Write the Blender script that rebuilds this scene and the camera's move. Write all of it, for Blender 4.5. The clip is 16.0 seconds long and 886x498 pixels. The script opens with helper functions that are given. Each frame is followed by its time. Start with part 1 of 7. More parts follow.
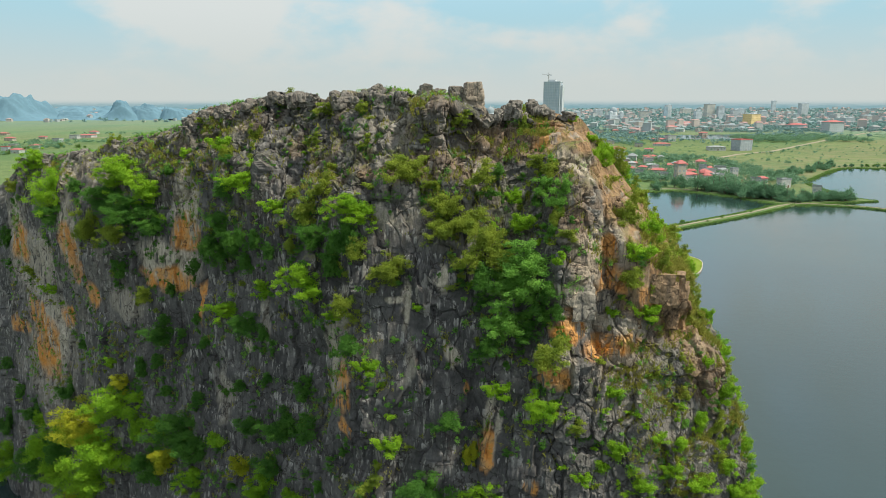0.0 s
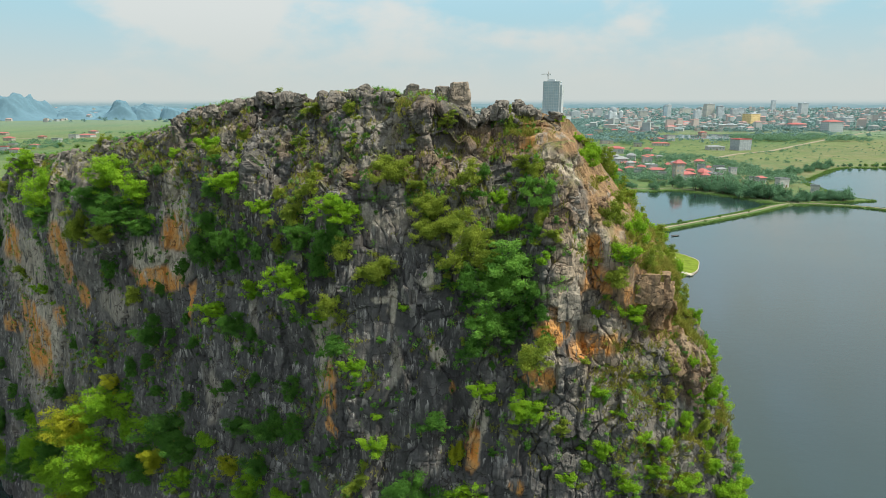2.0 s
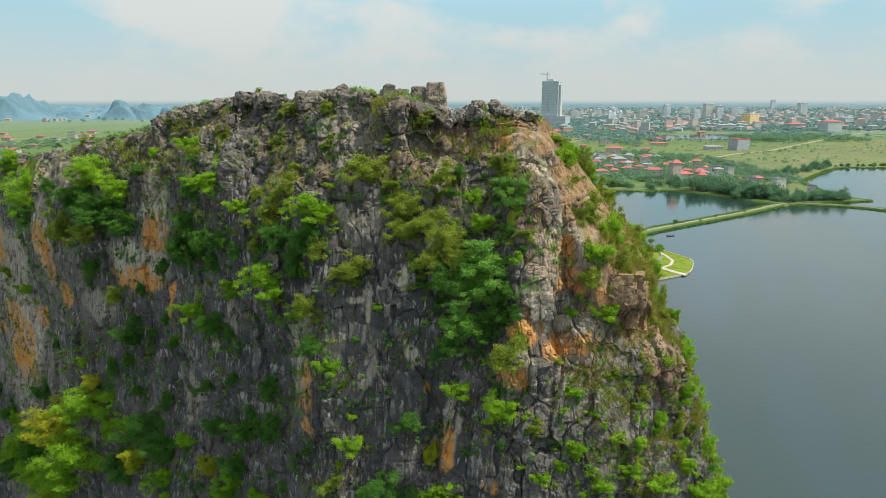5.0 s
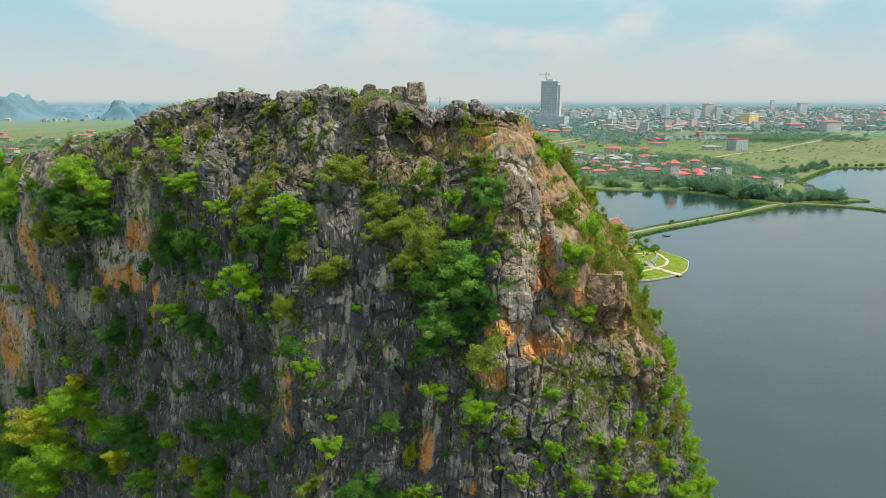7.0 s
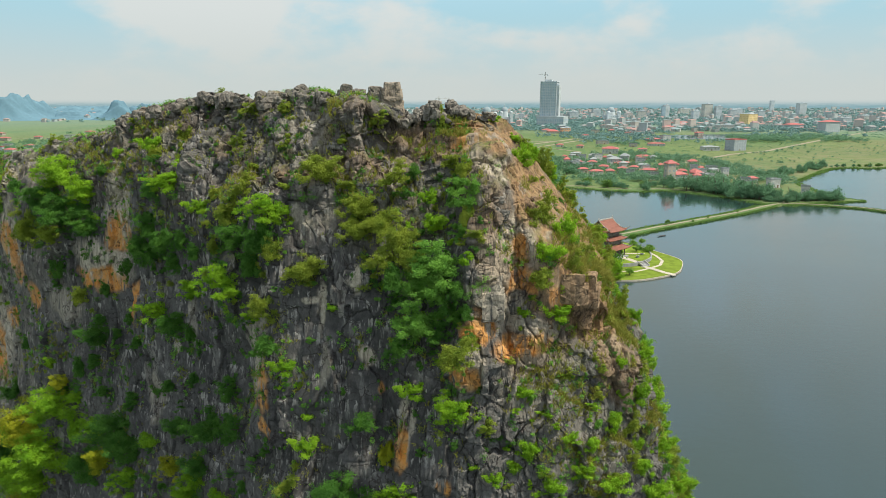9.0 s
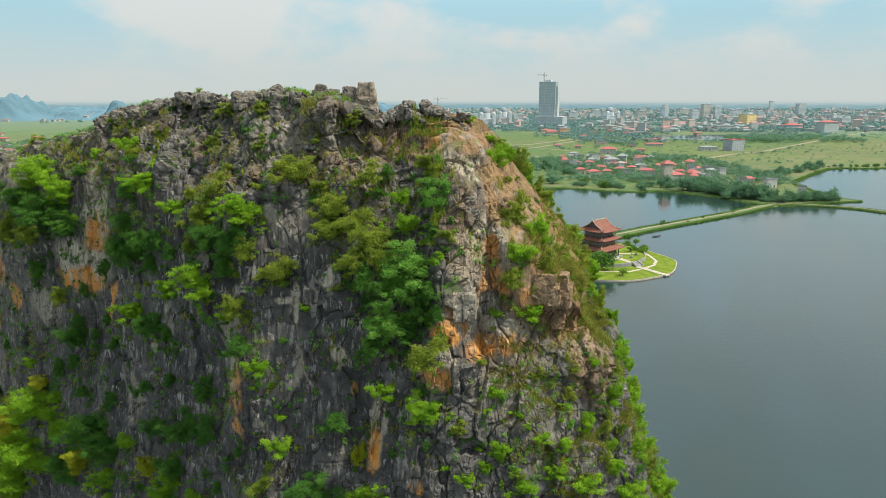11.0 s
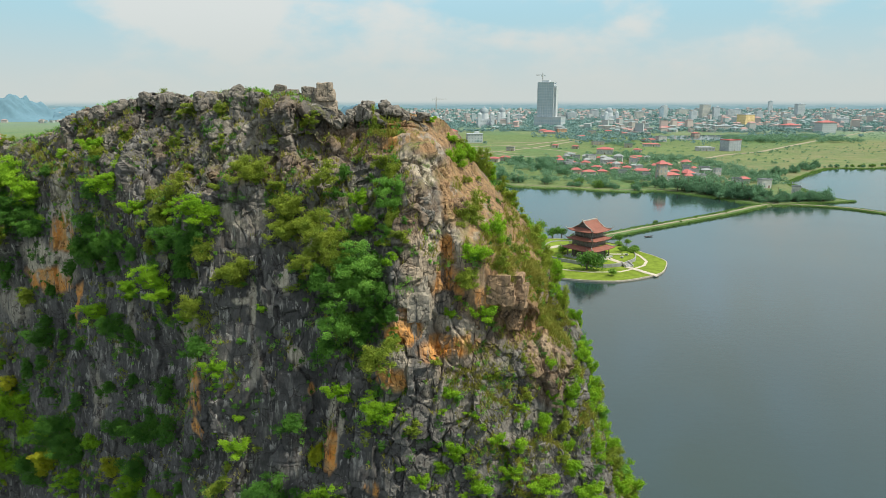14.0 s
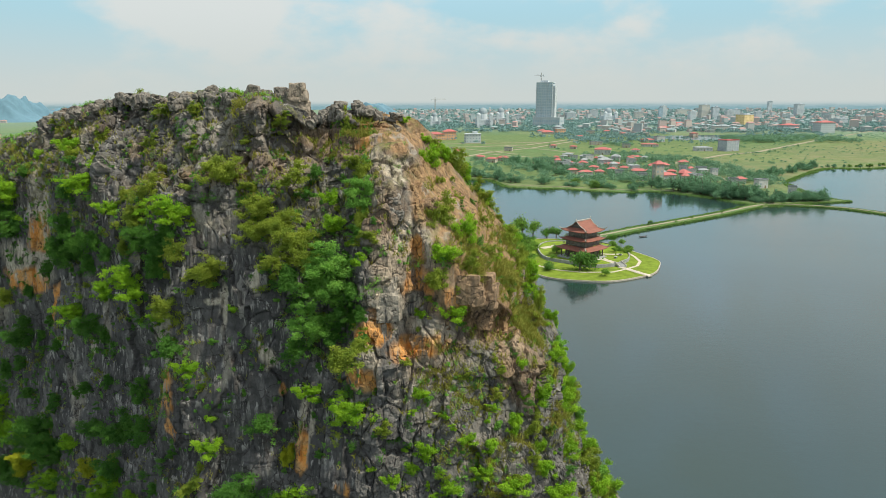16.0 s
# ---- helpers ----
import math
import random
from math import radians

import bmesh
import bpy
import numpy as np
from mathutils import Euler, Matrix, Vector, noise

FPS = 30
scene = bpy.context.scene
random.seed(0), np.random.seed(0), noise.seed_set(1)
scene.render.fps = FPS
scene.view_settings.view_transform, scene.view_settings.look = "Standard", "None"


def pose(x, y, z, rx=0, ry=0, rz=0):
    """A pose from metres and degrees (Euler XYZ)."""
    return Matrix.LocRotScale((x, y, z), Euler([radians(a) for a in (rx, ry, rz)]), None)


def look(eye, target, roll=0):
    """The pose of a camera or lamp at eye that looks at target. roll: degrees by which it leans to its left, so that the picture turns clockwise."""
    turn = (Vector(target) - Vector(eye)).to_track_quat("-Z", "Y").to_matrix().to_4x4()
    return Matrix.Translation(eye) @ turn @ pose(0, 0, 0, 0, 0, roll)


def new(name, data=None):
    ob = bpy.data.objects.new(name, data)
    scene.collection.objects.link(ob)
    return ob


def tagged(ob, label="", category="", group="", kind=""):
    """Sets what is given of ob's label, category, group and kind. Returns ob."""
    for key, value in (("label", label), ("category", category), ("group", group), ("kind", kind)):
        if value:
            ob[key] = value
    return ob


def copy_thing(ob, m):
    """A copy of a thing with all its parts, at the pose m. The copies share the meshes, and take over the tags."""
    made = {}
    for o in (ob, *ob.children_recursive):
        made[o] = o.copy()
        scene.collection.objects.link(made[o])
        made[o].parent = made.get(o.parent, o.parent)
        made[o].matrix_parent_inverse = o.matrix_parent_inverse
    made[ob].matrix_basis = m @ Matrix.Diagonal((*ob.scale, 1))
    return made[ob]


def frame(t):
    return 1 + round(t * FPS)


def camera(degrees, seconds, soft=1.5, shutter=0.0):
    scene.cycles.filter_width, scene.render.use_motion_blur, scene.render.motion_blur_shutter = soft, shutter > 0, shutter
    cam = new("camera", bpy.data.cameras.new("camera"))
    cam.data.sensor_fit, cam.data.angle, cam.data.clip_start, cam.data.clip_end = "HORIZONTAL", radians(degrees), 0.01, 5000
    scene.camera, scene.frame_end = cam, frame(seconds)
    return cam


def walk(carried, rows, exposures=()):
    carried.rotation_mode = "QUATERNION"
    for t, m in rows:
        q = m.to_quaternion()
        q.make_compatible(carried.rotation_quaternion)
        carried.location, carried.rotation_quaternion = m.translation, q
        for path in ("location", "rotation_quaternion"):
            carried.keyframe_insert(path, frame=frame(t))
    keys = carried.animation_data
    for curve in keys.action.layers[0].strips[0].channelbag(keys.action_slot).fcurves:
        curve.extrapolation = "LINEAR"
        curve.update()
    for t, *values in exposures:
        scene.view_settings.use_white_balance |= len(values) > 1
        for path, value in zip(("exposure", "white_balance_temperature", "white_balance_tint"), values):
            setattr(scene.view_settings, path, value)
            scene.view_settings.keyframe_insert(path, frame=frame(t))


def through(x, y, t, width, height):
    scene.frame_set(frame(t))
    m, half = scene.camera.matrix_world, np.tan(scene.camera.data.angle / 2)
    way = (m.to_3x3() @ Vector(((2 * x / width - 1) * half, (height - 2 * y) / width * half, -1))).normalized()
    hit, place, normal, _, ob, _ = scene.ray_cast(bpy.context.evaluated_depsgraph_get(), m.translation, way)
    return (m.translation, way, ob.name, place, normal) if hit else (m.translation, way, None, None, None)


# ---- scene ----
cam = camera(68.6, 16.0, soft=0.6)
# seconds, x, y, z, yaw, pitch, roll
PATH = [
    (0.0, 0.000, 0.000, 60.000, 0.000, -12.937, 0.000),
    (0.5, 0.272, -0.014, 60.012, 0.000, -12.946, -0.002),
    (1.0, 0.584, -0.025, 60.023, 0.001, -12.954, -0.004),
    (1.5, 0.880, -0.035, 60.032, 0.001, -12.961, -0.005),
    (2.0, 1.216, -0.042, 60.040, 0.001, -12.966, -0.006),
    (2.5, 1.543, -0.047, 60.046, 0.002, -12.971, -0.007),
    (3.0, 1.879, -0.051, 60.050, 0.002, -12.974, -0.007),
    (3.5, 2.206, -0.053, 60.054, 0.002, -12.976, -0.007),
    (4.0, 2.588, -0.053, 60.056, 0.002, -12.977, -0.006),
    (6.5, 4.711, -0.035, 60.052, 0.001, -12.969, -0.003),
    (7.0, 5.186, -0.028, 60.049, 0.001, -12.965, -0.003),
    (7.5, 5.670, -0.021, 60.045, 0.001, -12.960, -0.002),
    (8.0, 6.214, -0.013, 60.041, 0.001, -12.956, -0.002),
    (8.5, 6.738, -0.004, 60.037, 0.001, -12.950, -0.002),
    (9.0, 7.321, 0.006, 60.032, 0.000, -12.944, -0.003),
    (11.5, 10.282, 0.055, 60.008, -0.000, -12.912, -0.013),
    (12.0, 10.919, 0.065, 60.004, -0.000, -12.906, -0.016),
    (12.5, 11.495, 0.074, 60.000, -0.000, -12.899, -0.021),
    (13.0, 12.141, 0.083, 59.996, -0.000, -12.892, -0.026),
    (13.5, 12.707, 0.092, 59.993, -0.000, -12.886, -0.032),
    (14.0, 13.353, 0.099, 59.991, -0.000, -12.880, -0.039),
    (14.5, 13.925, 0.106, 59.989, -0.000, -12.874, -0.047),
    (15.0, 14.567, 0.113, 59.989, 0.000, -12.869, -0.055),
    (15.5, 15.165, 0.118, 59.989, 0.001, -12.864, -0.065),
    (16.0, 15.814, 0.122, 59.990, 0.001, -12.859, -0.076),
]
walk(cam, [(t, pose(x, y, z, 90 + pitch, 0, yaw) @ pose(0, 0, 0, 0, 0, roll)) for t, x, y, z, yaw, pitch, roll in PATH])

# ---- sky and sun ----
SUN_DIR = Vector((0.5, -0.17, 0.85)).normalized()
world = bpy.data.worlds.new("sky")
scene.world = world
world.use_nodes = True
wn, wl = world.node_tree.nodes, world.node_tree.links
wn.clear()
w_out = wn.new("ShaderNodeOutputWorld")
w_bg = wn.new("ShaderNodeBackground")
w_sky = wn.new("ShaderNodeTexSky")
w_sky.sky_type = "NISHITA"
w_sky.sun_disc = False
w_sky.sun_elevation = math.asin(SUN_DIR.z)
w_sky.sun_rotation = math.atan2(SUN_DIR.x, SUN_DIR.y)
w_sky.air_density, w_sky.dust_density, w_sky.ozone_density = 1.0, 2.2, 1.6
w_co = wn.new("ShaderNodeTexCoord")
w_sep = wn.new("ShaderNodeSeparateXYZ")
wl.new(w_co.outputs["Generated"], w_sep.inputs["Vector"])


def sky_math(op, a, b=0.0):
    n = wn.new("ShaderNodeMath")
    n.operation = op
    for k, v in enumerate((a, b)):
        if isinstance(v, bpy.types.NodeSocket):
            wl.new(v, n.inputs[k])
        else:
            n.inputs[k].default_value = v
    return n.outputs[0]


def sky_noise(stretch, scale, detail, rough):
    m = wn.new("ShaderNodeMapping")
    m.inputs["Scale"].default_value = stretch
    m.inputs["Location"].default_value = (0.35, 0.1, 0.62)
    n = wn.new("ShaderNodeTexNoise")
    for key, v in (("Scale", scale), ("Detail", detail), ("Roughness", rough)):
        n.inputs[key].default_value = v
    wl.new(w_co.outputs["Generated"], m.inputs["Vector"])
    wl.new(m.outputs["Vector"], n.inputs["Vector"])
    return n.outputs["Fac"]


# cloud cover: drifting banks and the gaps between them, by bearing and height (tangents), half sizes, weight
w_front = sky_math("MAXIMUM", w_sep.outputs["Y"], 0.05)
w_az = sky_math("DIVIDE", w_sep.outputs["X"], w_front)
w_el = sky_math("DIVIDE", w_sep.outputs["Z"], w_front)
w_cover = sky_math("ADD", sky_math("MULTIPLY", sky_noise((2.4, 2.4, 4.6), 2.3, 7.0, 0.52), 0.55), sky_math("MULTIPLY", sky_noise((7.0, 7.0, 13.0), 2.2, 6.0, 0.55), 0.4))
for az, el, wide, high, weight in ((-0.62, 0.11, 0.14, 0.06, -0.36), (-0.4, 0.135, 0.1, 0.035, 0.26), (-0.28, 0.128, 0.07, 0.03, 0.22), (-0.09, 0.115, 0.11, 0.04, 0.06),
                                   (0.09, 0.132, 0.1, 0.026, -0.26), (0.14, 0.088, 0.07, 0.022, 0.1), (0.275, 0.105, 0.035, 0.026, 0.16), (0.42, 0.12, 0.11, 0.032, -0.2), (0.46, 0.08, 0.07, 0.02, 0.08), (0.62, 0.11, 0.08, 0.03, -0.12)):
    d = sky_math("ADD", sky_math("POWER", sky_math("ABSOLUTE", sky_math("DIVIDE", sky_math("SUBTRACT", w_az, az), wide)), 2.0),
                 sky_math("POWER", sky_math("ABSOLUTE", sky_math("DIVIDE", sky_math("SUBTRACT", w_el, el), high)), 2.0))
    w_cover = sky_math("ADD", w_cover, sky_math("MULTIPLY", sky_math("POWER", 2.718, sky_math("MULTIPLY", d, -1.0)), weight))
w_ramp = wn.new("ShaderNodeMapRange")
w_ramp.interpolation_type = "SMOOTHSTEP"
w_ramp.inputs["From Min"].default_value = 0.36
w_ramp.inputs["From Max"].default_value = 0.6
w_ramp.inputs["To Max"].default_value = 0.95
wl.new(w_cover, w_ramp.inputs["Value"])
w_mix = wn.new("ShaderNodeMix")
w_mix.data_type = "RGBA"
w_mix.inputs["B"].default_value = (7.1, 7.45, 7.3, 1)


def sky_band(below, lo, hi, most, rgb):
    """The sky tends to a colour towards the horizon."""
    r = wn.new("ShaderNodeMapRange")
    r.interpolation_type = "SMOOTHSTEP"
    for key, v in (("From Min", hi), ("From Max", lo), ("To Max", most)):
        r.inputs[key].default_value = v
    m = wn.new("ShaderNodeMix")
    m.data_type = "RGBA"
    m.inputs["B"].default_value = (*rgb, 1)
    wl.new(w_sep.outputs["Z"], r.inputs["Value"])
    wl.new(r.outputs["Result"], m.inputs["Factor"])
    wl.new(below, m.inputs["A"])
    return m.outputs["Result"]


w_veil = sky_band(w_sky.outputs["Color"], 0.9, 1.6, 0.72, (9.6, 11.2, 12.8))
w_blue = sky_band(w_veil, 0.1, 0.3, 0.97, (3.9, 6.6, 7.6))
wl.new(w_blue, w_mix.inputs["A"])
wl.new(w_ramp.outputs["Result"], w_mix.inputs["Factor"])
w_all = sky_band(w_mix.outputs["Result"], 0.0, 0.15, 0.97, (5.95, 6.45, 6.22))
wl.new(w_all, w_bg.inputs["Color"])
wl.new(w_bg.outputs["Background"], w_out.inputs["Surface"])
w_bg.inputs["Strength"].default_value = 0.1

sun_data = bpy.data.lights.new("sun", "SUN")
sun_data.energy = 5.0
sun_data.angle = radians(1.5)
sun_data.color = (1.0, 0.935, 0.77)
sun = new("sun", sun_data)
sun.matrix_world = look((300, -200, 400), Vector((300, -200, 400)) - SUN_DIR)
scene.view_settings.exposure = 0.0


# ---- material helpers ----
class Nodes:
    """A small wrapper for building node materials."""

    def __init__(self, name, rough=0.8, metal=0.0, spec=0.4):
        self.mat = bpy.data.materials.new(name)
        self.mat.use_nodes = True
        self.tree = self.mat.node_tree
        self.bsdf = self.tree.nodes["Principled BSDF"]
        self.out = self.tree.nodes["Material Output"]
        self.bsdf.inputs["Roughness"].default_value = rough
        self.bsdf.inputs["Metallic"].default_value = metal
        self.bsdf.inputs["Specular IOR Level"].default_value = spec

    def add(self, kind, **inputs):
        n = self.tree.nodes.new("ShaderNode" + kind)
        for key, value in inputs.items():
            self.put(n.inputs[key.replace("_", " ")], value)
        return n

    def put(self, socket, value):
        if isinstance(value, bpy.types.NodeSocket):
            self.tree.links.new(value, socket)
        else:
            socket.default_value = value

    def coords(self, scale=(1, 1, 1), world_space=False):
        src = self.add("NewGeometry").outputs["Position"] if world_space else self.add("TexCoord").outputs["Object"]
        m = self.add("Mapping", Vector=src)
        m.inputs["Scale"].default_value = scale
        return m.outputs["Vector"]

    def noise(self, vec, scale, detail=4.0, rough=0.55):
        return self.add("TexNoise", Vector=vec, Scale=scale, Detail=detail, Roughness=rough).outputs["Fac"]

    def ramp(self, value, lo, hi, a=0.0, b=1.0):
        n = self.add("MapRange", Value=value)
        n.interpolation_type = "SMOOTHSTEP"
        for key, v in (("From Min", lo), ("From Max", hi), ("To Min", a), ("To Max", b)):
            n.inputs[key].default_value = v
        return n.outputs["Result"]

    def mix(self, fac, a, b, blend="MIX"):
        n = self.add("Mix")
        n.data_type, n.blend_type = "RGBA", blend
        self.put(n.inputs["Factor"], fac)
        for key, v in (("A", a), ("B", b)):
            self.put(n.inputs[key], (*v, 1) if isinstance(v, tuple) else v)
        return n.outputs["Result"]

    def maths(self, op, a, b=0.5):
        n = self.add("Math")
        n.operation = op
        self.put(n.inputs[0], a)
        self.put(n.inputs[1], b)
        return n.outputs[0]

    def color(self, value):
        self.put(self.bsdf.inputs["Base Color"], (*value, 1) if isinstance(value, tuple) else value)
        return self

    def bump(self, height, strength=0.4, distance=0.05):
        b = self.add("Bump", Height=height, Strength=strength, Distance=distance)
        self.tree.links.new(b.outputs["Normal"], self.bsdf.inputs["Normal"])
        return self


def plain(name, rgb, rough=0.75, metal=0.0, vary=0.18, scale=1.5, spec=0.4):
    """A paint or stone with soft stains and a fine grain."""
    n = Nodes(name, rough, metal, spec)
    v = n.coords()
    stain = n.ramp(n.noise(v, scale, 5), 0.3, 0.72)
    grain = n.ramp(n.noise(v, scale * 14, 3), 0.3, 0.7)
    rnd = n.add("ObjectInfo").outputs["Random"]
    dark = tuple(c * (1 - 1.6 * vary) for c in rgb)
    light = tuple(min(1, c * (1 + 0.5 * vary)) for c in rgb)
    c = n.mix(stain, dark, rgb)
    c = n.mix(n.maths("MULTIPLY", grain, 0.35), c, light)
    c = n.mix(n.maths("MULTIPLY", rnd, vary), c, dark)
    n.color(c).bump(grain, 0.15, 0.02)
    return n.mat


def leaf_mat(name, base, light, dark, through=0.42):
    n = Nodes(name, 0.7, 0, 0.12)
    isl = n.add("NewGeometry").outputs["Random Per Island"]
    rnd = n.add("ObjectInfo").outputs["Random"]
    v = n.coords(world_space=True)
    patch = n.ramp(n.noise(v, 0.9, 3), 0.35, 0.65)
    c = n.mix(isl, dark, base)
    c = n.mix(n.maths("MULTIPLY", patch, 0.6), c, light)
    c = n.mix(n.maths("MULTIPLY", rnd, 0.35), c, base)
    n.color(c)
    tr = n.add("BsdfTranslucent")
    n.put(tr.inputs["Color"], n.mix(0.5, c, light))
    sh = n.add("MixShader", Fac=through)
    n.tree.links.new(n.bsdf.outputs[0], sh.inputs[1])
    n.tree.links.new(tr.outputs[0], sh.inputs[2])
    n.tree.links.new(sh.outputs[0], n.out.inputs["Surface"])
    return n.mat


# ---- materials ----
def rock_material():
    """Weathered limestone: charcoal skin, grey where washed, upright drip streaks, stains given with the mesh."""
    n = Nodes("limestone", 0.92, 0, 0.2)
    v = n.coords()
    tall = n.coords((1.0, 1.0, 0.16))
    long = n.coords((1.0, 1.0, 0.07))
    big = n.ramp(n.noise(v, 0.14, 4), 0.36, 0.66)
    mott = n.ramp(n.noise(v, 0.8, 7, 0.64), 0.34, 0.68)
    wash = n.ramp(n.noise(v, 0.3, 4), 0.42, 0.62)
    fine = n.ramp(n.noise(tall, 3.0, 6, 0.65), 0.38, 0.68)
    grain = n.noise(v, 5.0, 7, 0.72)
    c = n.mix(mott, (0.046, 0.045, 0.0455), (0.105, 0.101, 0.099))
    c = n.mix(n.maths("MULTIPLY", big, 0.5), c, (0.16, 0.154, 0.148))
    c = n.mix(n.maths("MULTIPLY", fine, 0.4), c, (0.062, 0.06, 0.058))
    # grey washed patches and thin pale drips
    grey = n.maths("MULTIPLY", n.ramp(n.noise(tall, 0.8, 7, 0.66), 0.52, 0.62), n.ramp(wash, 0.0, 1.0, 0.2, 1.0))
    c = n.mix(n.maths("MULTIPLY", grey, 0.5), c, (0.235, 0.224, 0.21))
    drip = n.maths("MULTIPLY", n.ramp(n.noise(long, 2.4, 5, 0.62), 0.59, 0.64), n.ramp(n.noise(v, 0.42, 3), 0.47, 0.58))
    c = n.mix(n.maths("MULTIPLY", drip, 0.55), c, (0.39, 0.37, 0.335))
    # wandering bedding joints, with short chalky runs hanging below them
    level = n.add("SeparateXYZ", Vector=v).outputs["Z"]
    level = n.maths("ADD", level, n.maths("MULTIPLY", n.noise(v, 0.3, 4), 3.2))
    step = n.maths("FRACT", n.maths("MULTIPLY", level, 0.55), 0.0)
    runs = n.maths("MULTIPLY", n.ramp(n.noise(n.coords((1.0, 1.0, 0.14)), 2.9, 5, 0.6), 0.53, 0.58), n.ramp(step, 0.15, 0.8))
    runs = n.maths("MULTIPLY", runs, n.ramp(n.noise(v, 0.55, 3), 0.44, 0.53))
    c = n.mix(n.maths("MULTIPLY", runs, 0.85), c, n.mix(fine, (0.42, 0.4, 0.37), (0.23, 0.22, 0.205)))
    bed = n.maths("MULTIPLY", n.ramp(n.maths("ABSOLUTE", n.maths("SUBTRACT", step, 0.95), 0.0), 0.035, 0.008), n.ramp(n.noise(v, 0.5, 4), 0.47, 0.55))
    c = n.mix(n.maths("MULTIPLY", bed, 0.75), c, (0.028, 0.026, 0.024))
    crust = n.ramp(n.noise(v, 1.5, 8, 0.75), 0.55, 0.64)
    # rock lightened with height, the stronger light up there painted in
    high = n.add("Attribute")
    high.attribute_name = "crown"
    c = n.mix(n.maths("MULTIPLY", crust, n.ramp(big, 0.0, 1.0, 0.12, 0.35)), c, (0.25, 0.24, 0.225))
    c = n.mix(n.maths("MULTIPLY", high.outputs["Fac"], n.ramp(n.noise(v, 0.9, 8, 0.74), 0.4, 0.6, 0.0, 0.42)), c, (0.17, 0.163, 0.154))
    masks = {}
    for key in ("bare_lit", "ochre", "brown", "moss", "prow"):
        a = n.add("Attribute")
        a.attribute_name = key
        masks[key] = a.outputs["Fac"]
    edge = n.ramp(n.noise(tall, 1.2, 7, 0.7), 0.36, 0.47)
    c = n.mix(n.maths("MULTIPLY", masks["prow"], n.ramp(n.noise(v, 0.7, 7, 0.68), 0.32, 0.52)), c, n.mix(mott, (0.085, 0.082, 0.078), (0.2, 0.192, 0.178)))
    c = n.mix(n.maths("MULTIPLY", masks["bare_lit"], edge), c, n.mix(fine, (0.52, 0.46, 0.37), (0.33, 0.29, 0.23)))
    c = n.mix(n.maths("MULTIPLY", masks["brown"], n.ramp(n.noise(tall, 0.7, 6, 0.66), 0.24, 0.46)), c, n.mix(fine, (0.345, 0.215, 0.115), (0.15, 0.098, 0.058)))
    c = n.mix(n.maths("MULTIPLY", masks["ochre"], n.ramp(n.noise(tall, 1.0, 7, 0.7), 0.39, 0.5)), c, n.mix(mott, (0.62, 0.26, 0.055), (0.5, 0.31, 0.14)))
    c = n.mix(n.maths("MULTIPLY", masks["moss"], n.ramp(n.noise(v, 1.2, 7, 0.68), 0.42, 0.6)), c, n.mix(mott, (0.1, 0.12, 0.03), (0.19, 0.17, 0.075)))
    # freshly broken pale scars
    slabs = n.add("TexVoronoi", Vector=n.coords((0.7, 0.7, 0.36)), Scale=1.0)
    pick = n.add("SeparateColor", Color=slabs.outputs["Color"])
    fresh = n.maths("MULTIPLY", n.ramp(pick.outputs["Red"], 0.92, 0.94), n.ramp(n.noise(tall, 1.5, 6, 0.65), 0.46, 0.55))
    c = n.mix(n.maths("MULTIPLY", fresh, 0.6), c, n.mix(fine, (0.4, 0.37, 0.33), (0.25, 0.235, 0.21)))
    pits = n.ramp(n.noise(v, 2.4, 8, 0.78), 0.4, 0.56)
    c = n.mix(n.ramp(pits, 0.0, 1.0, 0.35, 0.0), c, n.mix(0.65, c, (0.03, 0.029, 0.028)))
    # hairline cracks, wandering and broken off
    wob = n.add("Mix", Factor=0.55)
    wob.data_type = "VECTOR"
    n.put(wob.inputs["A"], n.coords((0.62, 0.62, 0.36)))
    n.put(wob.inputs["B"], n.add("TexNoise", Vector=v, Scale=0.9, Detail=5.0).outputs["Color"])
    crack = n.add("TexVoronoi", Vector=wob.outputs["Result"], Scale=2.3)
    crack.feature = "DISTANCE_TO_EDGE"
    line = n.maths("MULTIPLY", n.ramp(crack.outputs["Distance"], 0.042, 0.006), n.ramp(n.noise(v, 0.6, 3), 0.42, 0.54))
    c = n.mix(n.maths("MULTIPLY", line, 0.7), c, (0.03, 0.021, 0.02))
    n.color(c)
    h = n.maths("ADD", grain, n.maths("MULTIPLY", fine, 0.3))
    h = n.maths("ADD", h, n.maths("MULTIPLY", pits, 0.45))
    h = n.maths("SUBTRACT", h, n.maths("MULTIPLY", n.maths("MAXIMUM", line, bed), 0.4))
    n.bump(h, 0.5, 0.11)
    return n.mat


